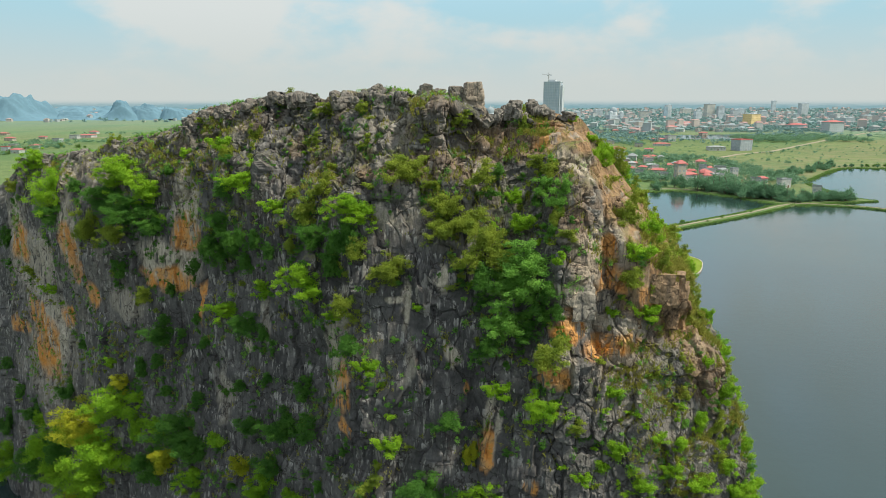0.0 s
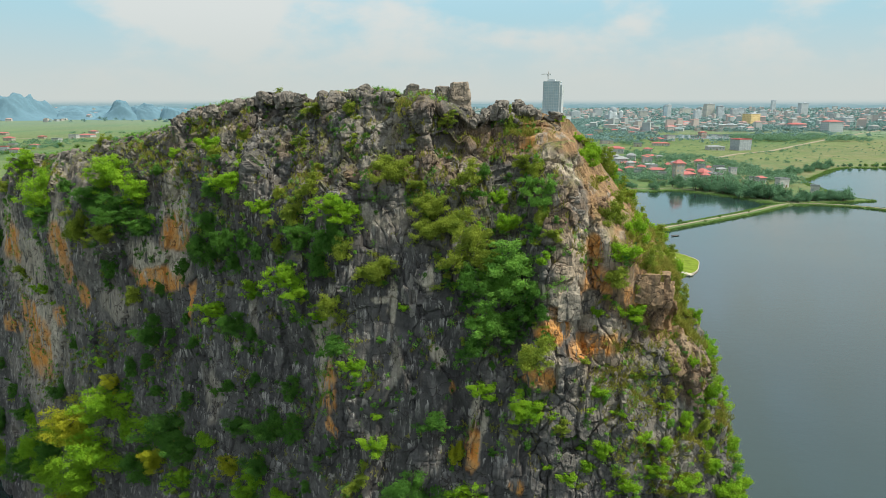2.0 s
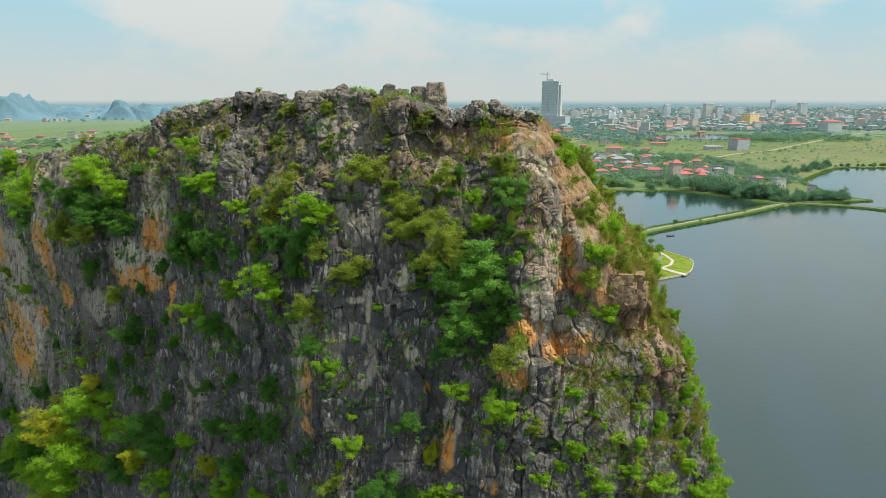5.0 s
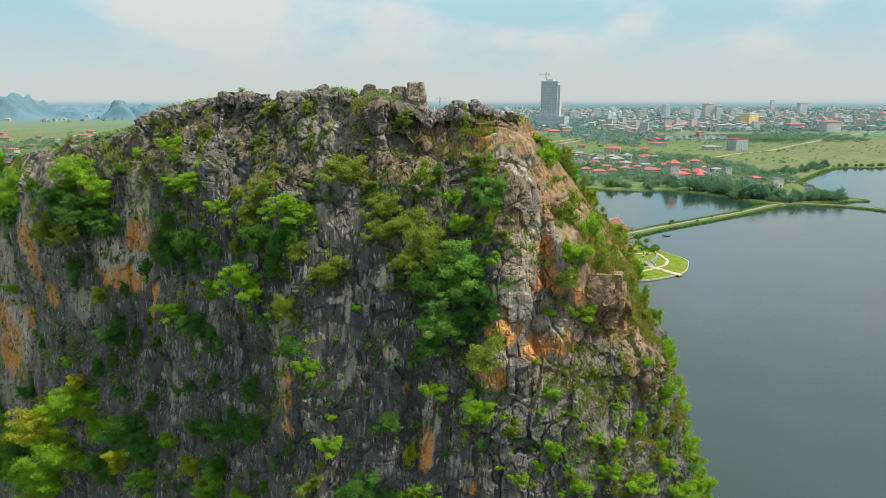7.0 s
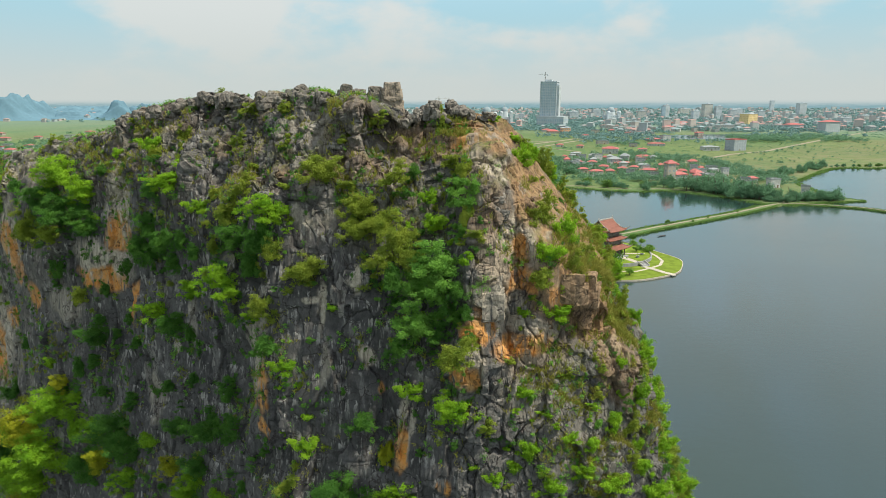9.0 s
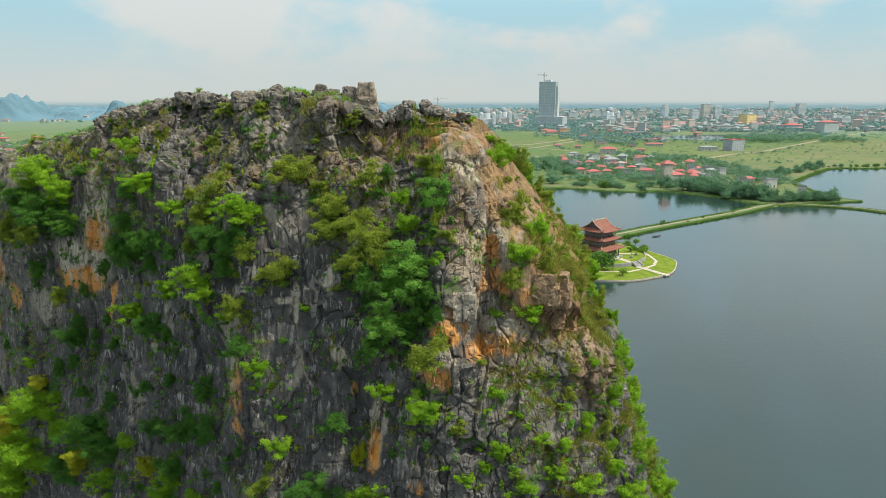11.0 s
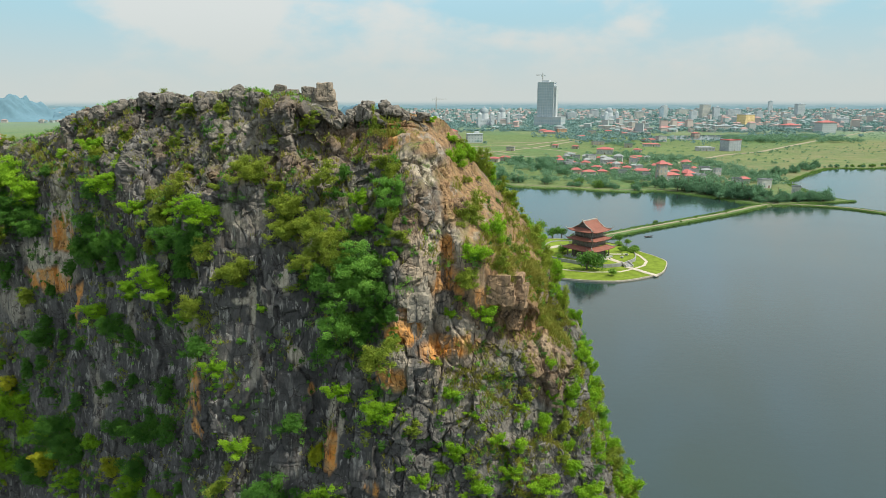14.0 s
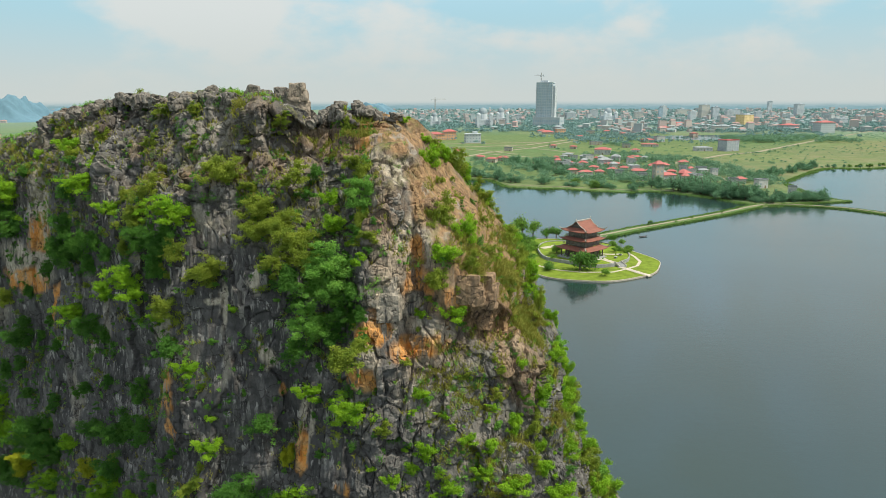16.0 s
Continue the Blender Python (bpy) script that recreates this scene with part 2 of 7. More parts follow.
def ground_material():
    n = Nodes("field_ground", 0.95, 0, 0.15)
    v = n.coords(world_space=True)
    par = n.add("TexVoronoi", Vector=n.coords((0.011, 0.006, 0.01), True), Scale=1.0)
    sep = n.add("SeparateColor", Color=par.outputs["Color"])
    big = n.ramp(n.noise(v, 0.006, 5), 0.38, 0.62)
    mid = n.ramp(n.noise(v, 0.05, 5, 0.6), 0.35, 0.68)
    fine = n.ramp(n.noise(v, 0.7, 4), 0.3, 0.7)
    c = n.mix(sep.outputs["Red"], (0.1, 0.18, 0.072), (0.165, 0.215, 0.085))
    c = n.mix(n.maths("MULTIPLY", big, 0.45), c, (0.17, 0.175, 0.09))
    c = n.mix(n.maths("MULTIPLY", mid, 0.5), c, (0.09, 0.15, 0.045))
    c = n.mix(n.maths("MULTIPLY", fine, 0.35), c, (0.06, 0.1, 0.035))
    weeds = n.ramp(n.noise(v, 0.16, 6, 0.7), 0.52, 0.6)
    c = n.mix(n.maths("MULTIPLY", weeds, 0.6), c, (0.05, 0.09, 0.035))
    # town ground far off, with distance haze put into its blue-grey colour
    built_haze = n.add("Attribute")
    built_haze.attribute_name = "built_haze"
    c = n.mix(built_haze.outputs["Fac"], c, n.mix(mid, (0.16, 0.255, 0.24), (0.25, 0.32, 0.32)))
    dry = n.add("Attribute")
    dry.attribute_name = "dry"
    c = n.mix(n.maths("MULTIPLY", dry.outputs["Fac"], 0.75), c, n.mix(mid, (0.21, 0.18, 0.11), (0.14, 0.165, 0.065)))
    n.color(c).bump(fine, 0.3, 0.3)
    return n.mat


def water_material():
    n = Nodes("lake_water", 0.06, 0, 0.5)
    v = n.coords((1, 1.6, 1), True)
    rip = n.maths("ADD", n.noise(v, 0.35, 4), n.maths("MULTIPLY", n.noise(v, 1.6, 3), 0.5))
    silt = n.ramp(n.noise(n.coords((1, 1, 1), True), 0.012, 3), 0.3, 0.7)
    n.color(n.mix(silt, (0.015, 0.036, 0.035), (0.02, 0.043, 0.041)))
    n.put(n.bsdf.inputs["IOR"], 1.62)
    n.put(n.bsdf.inputs["Roughness"], n.ramp(n.noise(n.coords((0.6, 1, 1), True), 0.02, 3), 0.3, 0.7, 0.04, 0.12))
    n.bump(rip, 0.1, 0.2)
    return n.mat


ROCK = rock_material()
GROUND = ground_material()
WATER = water_material()
LEAF = [
    leaf_mat("leaf_bright", (0.22, 0.42, 0.022), (0.38, 0.59, 0.04), (0.075, 0.2, 0.02)),
    leaf_mat("leaf_deep", (0.078, 0.2, 0.035), (0.145, 0.32, 0.045), (0.036, 0.108, 0.024)),
    leaf_mat("leaf_olive", (0.22, 0.31, 0.038), (0.38, 0.44, 0.06), (0.08, 0.135, 0.026)),
    leaf_mat("leaf_yellow", (0.36, 0.4, 0.025), (0.52, 0.5, 0.04), (0.15, 0.22, 0.02)),
    leaf_mat("leaf_soft", (0.165, 0.36, 0.06), (0.28, 0.52, 0.09), (0.062, 0.17, 0.034)),
]
BARK = plain("bark", (0.16, 0.13, 0.1), 0.9, vary=0.3, scale=3)
TOWN_LEAF = [
    # trees across the lake: green paled and blued, haze put into the colour
    leaf_mat("tree_leaf", (0.125, 0.26, 0.15), (0.17, 0.31, 0.155), (0.095, 0.215, 0.14), 0.4),
    leaf_mat("tree_leaf_pale", (0.13, 0.245, 0.06), (0.2, 0.325, 0.075), (0.075, 0.16, 0.05), 0.35),
    leaf_mat("garden_leaf", (0.085, 0.2, 0.035), (0.15, 0.3, 0.05), (0.045, 0.125, 0.028), 0.35),
    leaf_mat("garden_leaf_light", (0.15, 0.29, 0.045), (0.24, 0.4, 0.06), (0.08, 0.18, 0.035), 0.35),
]


def obj(name, bm_or_mesh, mat=None, parent=None, label="", smooth=False):
    """Links a bmesh or mesh as one object."""
    if isinstance(bm_or_mesh, bmesh.types.BMesh):
        me = bpy.data.meshes.new(name)
        bm_or_mesh.to_mesh(me)
        bm_or_mesh.free()
    else:
        me = bm_or_mesh
    if mat and not me.materials:
        me.materials.append(mat)
    if smooth:
        me.polygons.foreach_set("use_smooth", [True] * len(me.polygons))
    ob = new(name, me)
    if parent:
        ob.parent = parent
    if label:
        ob["label"] = label
    return ob


def part(name, bm, mat, parent, label="", smooth=False):
    return obj(name, bm, mat, parent, label, smooth)


def mesh_np(name, verts, faces, mat=None, smooth=False):
    """A mesh from number arrays; faces all of one size."""
    verts, faces = np.asarray(verts, np.float32), np.asarray(faces, np.int32)
    me = bpy.data.meshes.new(name)
    k = faces.shape[1]
    me.vertices.add(len(verts))
    me.vertices.foreach_set("co", verts.ravel())
    me.loops.add(faces.size)
    me.loops.foreach_set("vertex_index", faces.ravel())
    me.polygons.add(len(faces))
    me.polygons.foreach_set("loop_start", np.arange(0, faces.size, k, dtype=np.int32))
    me.polygons.foreach_set("use_smooth", np.full(len(faces), smooth))
    me.update(calc_edges=True)
    me.validate()
    if mat:
        me.materials.append(mat)
    return me


def box(bm, cx, cy, cz, sx, sy, sz, turn=0.0, bevel=0.0):
    """A box with its centre and sizes, turned about z; added to bm."""
    m = Matrix.Translation((cx, cy, cz)) @ Matrix.Rotation(turn, 4, "Z") @ Matrix.Diagonal((sx, sy, sz, 1))
    got = bmesh.ops.create_cube(bm, size=1, matrix=m)
    if bevel:
        edges = list({e for v in got["verts"] for e in v.link_edges})
        bmesh.ops.bevel(bm, geom=edges, offset=bevel, segments=1, affect="EDGES")
    return bm


def boxed(*args, **kw):
    return box(bmesh.new(), *args, **kw)


# ---- noise on arrays ----
def lattice(ix, iy, iz, seed):
    h = (ix.astype(np.int64) * 374761393 + iy.astype(np.int64) * 668265263 + iz.astype(np.int64) * 2147483647 + seed * 974634777) & 0xFFFFFFFF
    h = ((h ^ (h >> 13)) * 1274126177) & 0xFFFFFFFF
    h = ((h ^ (h >> 16)) * 2246822519) & 0xFFFFFFFF
    return ((h ^ (h >> 15)) & 0xFFFFFF) / float(0xFFFFFF)


def vnoise(p, seed=0):
    """Smooth value noise, -1 to 1."""
    i = np.floor(p).astype(np.int64)
    f = p - i
    f = f * f * f * (f * (f * 6 - 15) + 10)
    r = 0
    for dx in (0, 1):
        for dy in (0, 1):
            for dz in (0, 1):
                w = (f[:, 0] if dx else 1 - f[:, 0]) * (f[:, 1] if dy else 1 - f[:, 1]) * (f[:, 2] if dz else 1 - f[:, 2])
                r = r + w * lattice(i[:, 0] + dx, i[:, 1] + dy, i[:, 2] + dz, seed)
    return r * 2 - 1


def fbm(p, octaves=4, seed=0, gain=0.5):
    r, a, tot = 0, 1.0, 0.0
    for k in range(octaves):
        r = r + a * vnoise(p * 2**k + 17.3 * k, seed + k)
        tot += a
        a *= gain
    return r / tot


def cells(p, seed=0, square=False):
    """Cell noise: distance to the border (F2 - F1) and a random number and slope of the nearest cell."""
    i = np.floor(p).astype(np.int64)
    f1 = np.full(len(p), 9.0)
    f2 = np.full(len(p), 9.0)
    cid = np.zeros(len(p))
    off = np.zeros((len(p), 3))
    for dx in (-1, 0, 1):
        for dy in (-1, 0, 1):
            for dz in (-1, 0, 1):
                jx, jy, jz = i[:, 0] + dx, i[:, 1] + dy, i[:, 2] + dz
                c = np.stack([jx + lattice(jx, jy, jz, seed), jy + lattice(jx, jy, jz, seed + 1), jz + lattice(jx, jy, jz, seed + 2)], 1)
                d = np.abs(p - c).max(1) if square else np.sqrt(((p - c) ** 2).sum(1))
                near = d < f1
                f2 = np.where(near, f1, np.minimum(f2, d))
                cid = np.where(near, lattice(jx, jy, jz, seed + 3), cid)
                off = np.where(near[:, None], p - c, off)
                f1 = np.where(near, d, f1)
    return f2 - f1, cid, off


# ---- the limestone mountain ----
def curve(x, pairs):
    a = np.array(pairs, float)
    return np.interp(x, a[:, 0], a[:, 1])


def face_y0(x):
    return curve(x, [(-120, 150), (-80, 108), (-60, 90), (-44, 79), (-36, 73), (-27, 66.3), (-20, 62.6), (-14.5, 59.6), (-11.5, 57.6), (-8.5, 53.8), (-4, 52.8), (0, 51.7),
                     (3, 51.0), (9, 49.2), (12, 48.9), (16, 49.0), (20, 50.0), (24, 51.6), (28, 54.5), (33, 60), (40, 68), (50, 80)])


def edge_z(x):
    return curve(x, [(-120, 30), (-60, 46), (-40, 50), (-26, 52), (-14, 50), (-4, 52), (6, 54), (12, 56), (13, 53.5), (14, 50), (15, 47.8), (17.7, 46.4), (20, 44.4), (22, 42), (24, 37.5), (26, 30), (28, 22), (31, 12), (36, 2), (50, -4)])


def crest_y(x):
    return curve(x, [(-120, 160), (-60, 93), (-40, 82), (-26, 72.6), (-16, 70), (-8, 65), (0, 61.6), (8, 61), (14, 62), (20, 66), (22.6, 64), (26, 62.6), (32, 64), (36, 66.5), (40, 70), (50, 85)])


def crest_z(x):
    return curve(x, [(-120, 20), (-80, 44), (-62, 50.6), (-56, 52.6), (-45.6, 53.3), (-41, 54.8), (-33, 56.0), (-28.8, 57.4), (-27.2, 58.7), (-20.7, 60.0), (-18, 60.8), (-14, 60.8), (-12, 59.9),
                     (-9.7, 60.6), (-5, 61.0), (-3, 60.6), (0, 60.3), (3.4, 59.2), (4.2, 58.5), (6.6, 59.2), (9, 59.3), (11.4, 58.7), (13.5, 58.2), (15, 56.7), (16, 55.0),
                     (18.5, 52.0), (20.6, 49.7), (22.6, 47.0), (24.2, 44.3), (25.6, 41.6), (27.0, 38.2), (28.4, 32.6), (30.0, 27.0), (33.8, 19.4), (38, 11.4), (43, 1.5), (50, -5)])


# hollows and swellings of the wall: x, z, half width, half height, depth
FORMS = [(9.4, 54.9, 7, 3.5, 3.71), (26.8, 40.6, 7, 2, 4.7), (-46.1, 44.8, 7, 11, -2.69), (3.4, 59.4, 7, 2, -2.2), (29.5, 27.6, 2.6, 2, -2.8),
         (-12.2, 43.6, 1.6, 3.5, -2.65), (-28.2, 33.9, 4, 11, 1.69), (2.0, 52.2, 7, 3.5, 1.58), (-42.1, 20.5, 4, 11, -1.88), (-37.9, 44.1, 1.6, 2, -2.02),
         (13.1, 48.4, 1.6, 11, 1.55), (11.1, 52.7, 1.6, 2, -1.59), (-8.8, 26.8, 1.6, 2, 1.43), (-8.3, 56.0, 1.6, 2, 1.14), (12.2, 56.9, 1.6, 2, 1.14),
         (26.8, 40.6, 4, 2, 1.11), (-11.1, 30.8, 1.6, 11, -1.02), (-1.6, 59.8, 2.6, 2, -0.99)]


def ease(t):
    t = np.clip(t, 0, 1)
    return t * t * (3 - 2 * t)


def face_y(x, z):
    """The smooth front of the mountain, before its relief."""
    ze, zc = edge_z(x), crest_z(x)
    low = np.minimum(z, ze)
    y = face_y0(x) + (low - 35) * 0.15
    up = np.clip((z - ze) / np.maximum(zc - ze, 0.5), 0, 1)
    # ledges: steep risers and short benches, fading to a smooth slab east of the prow
    s = up**1.15 * 3 + 0.45 * np.sin(x * 0.55) + 0.3 * np.sin(x * 1.37 + 2) + 0.75
    fr = s - np.floor(s)
    bench = np.clip((fr - 0.62) / 0.38, 0, 1)
    step = np.floor(s) + bench * bench * (3 - 2 * bench)
    s0 = 0.45 * np.sin(x * 0.55) + 0.3 * np.sin(x * 1.37 + 2) + 0.75
    f0 = np.clip((s0 - np.floor(s0) - 0.62) / 0.38, 0, 1)
    step0 = np.floor(s0) + f0 * f0 * (3 - 2 * f0)
    stepped = np.clip((step - step0) / 3, 0, 1.1)
    blend = np.clip((13 - x) / 2.5, 0, 1) * 0.4
    y = y + (crest_y(x) - y) * (stepped * blend + up**1.15 * (1 - blend))
    for cx, cz, rx, rz, deep in FORMS:
        y = y + deep * np.exp(-((x - cx) / rx) ** 2 - ((z - cz) / rz) ** 2)
    # the pillar of the prow, with the gully on its west side
    left = 8.7 + 0.1 * np.clip(z - 46, -6, 8)
    pillar = ease((x - left) / 0.7) * ease((13.6 - x) / 1.2) * ease((54.0 - z) / 1.0) * ease((z - 34) / 8)
    y = y - 0.9 * pillar
    y = y + 1.5 * ease((left - x) / 0.9) * ease((x - 2.0) / 4.0) * np.exp(-((z - 46.5) / 8.0) ** 4)
    # the hollow under a leaning rib in the middle of the wall
    y = y + 1.5 * ease((-10.0 + 0.25 * (z - 32) - x) / 0.5) * ease((x + 13.5) / 2.5) * np.exp(-((z - 34.0) / 4.5) ** 4)
    y = y + 1.1 * ease((3.4 - 0.1 * (z - 32) - x) / 0.6) * ease((x - 0.4) / 2.0) * np.exp(-((z - 32.0) / 7.0) ** 4)
    return y


def blob(x, z, cx, cz, rx, rz, soft=0.45):
    d = np.sqrt(((x - cx) / rx) ** 2 + ((z - cz) / rz) ** 2)
    return np.clip((1 - d) / soft + 0.5, 0, 1)


def stain_layers(p):
    """Where the rock is exposed and pale, painted lighter on the crown, stained ochre, brown or mossy."""
    q = p.copy()
    wob = np.stack([fbm(p * 0.5, 3, 41), fbm(p * 0.5, 3, 47)], 1)
    x, z = q[:, 0] + 0.7 * wob[:, 0], q[:, 2] + 1.1 * wob[:, 1]
    bare_lit = np.zeros(len(p))
    ochre = np.zeros(len(p))
    brown = np.zeros(len(p))

    def pale(cx, cz, rx, rz, k=1.0):
        np.maximum(bare_lit, k * blob(x, z, cx, cz, rx, rz), out=bare_lit)

    def rust(cx, cz, rx, rz, k=1.0):
        np.maximum(ochre, k * blob(x, z, cx, cz, rx, rz), out=ochre)

    def tan(cx, cz, rx, rz, k=1.0):
        np.maximum(brown, k * blob(x, z, cx, cz, rx, rz), out=brown)

    STAINS(pale, rust, tan)
    # the crown's brighter light is put into its colour, with tan patches besides
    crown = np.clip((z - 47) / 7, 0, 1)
    np.maximum(bare_lit, crown * np.clip((8.5 - x) / 2, 0, 1) * np.clip(0.06 + 0.6 * fbm(p / 3.0, 3, 141) - 0.12 * ease((-8 - x) / 6), 0, 0.4), out=bare_lit)
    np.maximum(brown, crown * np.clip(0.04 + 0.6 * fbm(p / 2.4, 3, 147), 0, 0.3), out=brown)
    np.maximum(bare_lit, np.clip((-30 - x) / 12, 0, 1) * np.clip(0.02 + 0.5 * fbm(p / 3.5, 3, 151), 0, 0.25), out=bare_lit)
    return bare_lit, ochre, brown


def STAINS(pale, rust, tan):
    pale(-27.7, 48.5, 2.09, 4.17, 1)
    pale(-30.9, 42.4, 4.33, 2.45, 1)
    pale(-57.5, 37.3, 6.42, 4.58, 0.75)
    pale(-52.8, 29.7, 3.74, 5.35, 0.9)
    pale(-62.1, 42.1, 3.31, 4.26, 0.9)
    pale(-47.3, 43.6, 1.73, 4.75, 0.9)
    pale(-4.6, 42.9, 0.91, 0.51, 1)
    pale(-3.4, 42.7, 0.56, 1.97, 0.9)
    pale(-0.2, 44.9, 0.55, 1.00, 1)
    pale(0.9, 38.4, 0.95, 0.89, 1)
    pale(-10.1, 36.1, 1.08, 3.60, 0.9)
    pale(4.0, 33.2, 0.66, 2.87, 0.9)
    pale(11.3, 44.8, 1.00, 2.74, 1)
    pale(9.6, 45.3, 0.70, 0.70, 1)
    pale(10.2, 43.7, 1.06, 0.53, 0.9)
    pale(12.6, 49.5, 0.99, 1.36, 1)
    pale(10.6, 54.7, 1.25, 0.47, 1)
    rust(13.7, 45.7, 1.0, 1.2, 0.8)
    pale(11.0, 47.6, 1.2, 2.0, 0.6)
    pale(14.7, 49.3, 1.3, 2.2, 0.7)
    pale(17.0, 45.5, 1.69, 2.11, 0.7)
    pale(21.9, 39.8, 1.09, 2.29, 0.5)
    pale(-5.4, 50.0, 0.84, 1.12, 0.6)
    pale(-19.9, 35.3, 0.53, 0.93, 0.9)
    pale(-23.5, 29.3, 1.38, 2.75, 0.5)
    pale(-38.1, 36.1, 3.15, 1.97, 0.5)
    pale(15.1, 41.3, 1.59, 1.06, 0.8)
    pale(12.7, 42.8, 1.27, 1.37, 0.8)
    pale(10.0, 39.4, 0.85, 1.60, 0.6)
    pale(-4.3, 58.1, 1.44, 2.40, 0.5)
    pale(-9.3, 41.0, 0.70, 2.35, 0.6)
    pale(-2.7, 37.8, 0.57, 2.26, 0.5)
    pale(-17.7, 38.9, 0.65, 2.61, 0.4)
    pale(-47.9, 51.3, 1.73, 2.08, 0.6)
    pale(15.1, 37.2, 3.19, 3.19, 0.4)
    pale(19.8, 31.2, 3.28, 3.28, 0.25)
    pale(12.5, 48.6, 1.5, 2.2, 0.8)
    pale(11.6, 54.2, 1.3, 0.5, 0.9)
    rust(-55.2, 26.8, 3.2, 4.4, 1)
    pale(-54.5, 25.5, 6.0, 7.5, 0.5)
    rust(-62.2, 27.9, 2.49, 1.34, 1)
    rust(-56.4, 30.5, 2.6, 1.6, 1)
    rust(-49.4, 32.2, 1.57, 1.39, 1)
    rust(-61.3, 40.2, 2.6, 2.8, 1)
    rust(-47.5, 42.0, 1.2, 3.2, 0.9)
    rust(-27.6, 45.8, 2.09, 1.81, 1)
    rust(-31.0, 40.3, 3.8, 1.2, 1)
    rust(-25.8, 38.9, 0.55, 2.07, 1)
    rust(-43.7, 36.3, 1.00, 1.34, 0.9)
    rust(-9.0, 34.5, 0.73, 2.20, 1)
    rust(-9.0, 30.8, 0.42, 1.08, 1)
    rust(2.0, 35.8, 0.39, 0.72, 1)
    rust(3.8, 31.2, 0.50, 1.77, 1)
    rust(10.4, 42.0, 1.38, 1.16, 1)
    rust(8.5, 38.4, 0.97, 1.08, 1)
    rust(9.8, 37.8, 0.75, 1.17, 1)
    rust(14.0, 40.3, 2.22, 1.06, 1)
    rust(13.8, 45.1, 1.37, 0.84, 0.9)
    rust(13.8, 48.0, 0.73, 1.05, 1)
    rust(9.0, 57.1, 0.80, 1.14, 0.9)
    rust(7.6, 28.4, 0.55, 0.71, 1)
    rust(16.8, 44.2, 1.16, 1.27, 0.7)
    rust(27.1, 41.7, 1.31, 1.45, 0.5)
    rust(-58.2, 31.6, 1.85, 0.92, 0.9)
    rust(-46.2, 39.0, 1.54, 1.20, 0.6)
    rust(-53.4, 24.0, 1.44, 1.26, 0.7)
    tan(5.6, 56.4, 3.2, 1.8, 0.5)
    tan(1.5, 54.4, 2.6, 1.2, 0.4)
    tan(11.9, 57.2, 3.08, 2.0, 1)
    tan(9.2, 56.9, 1.4, 1.3, 1)
    tan(10.8, 50.8, 1.7, 2.6, 0.45)
    tan(15.0, 52.8, 2.2, 3.4, 1)
    tan(16.9, 50.0, 2.1, 3.2, 1)
    tan(16.3, 45.1, 2.32, 2.85, 0.7)
    tan(19.4, 43.4, 2.04, 3.43, 0.85)
    tan(21.8, 38.9, 1.75, 2.40, 0.6)
    tan(-4.3, 53.9, 3.47, 0.81, 0.5)
    tan(-1.4, 54.7, 2.84, 1.14, 0.4)
    tan(12.1, 47.0, 2.31, 3.36, 0.35)
    tan(18.9, 47.9, 2.9, 3.6, 1)
    tan(21.6, 43.7, 2.3, 4.6, 1)
    tan(23.3, 37.2, 1.66, 3.33, 0.5)
    tan(15.1, 39.9, 3.18, 2.12, 0.3)


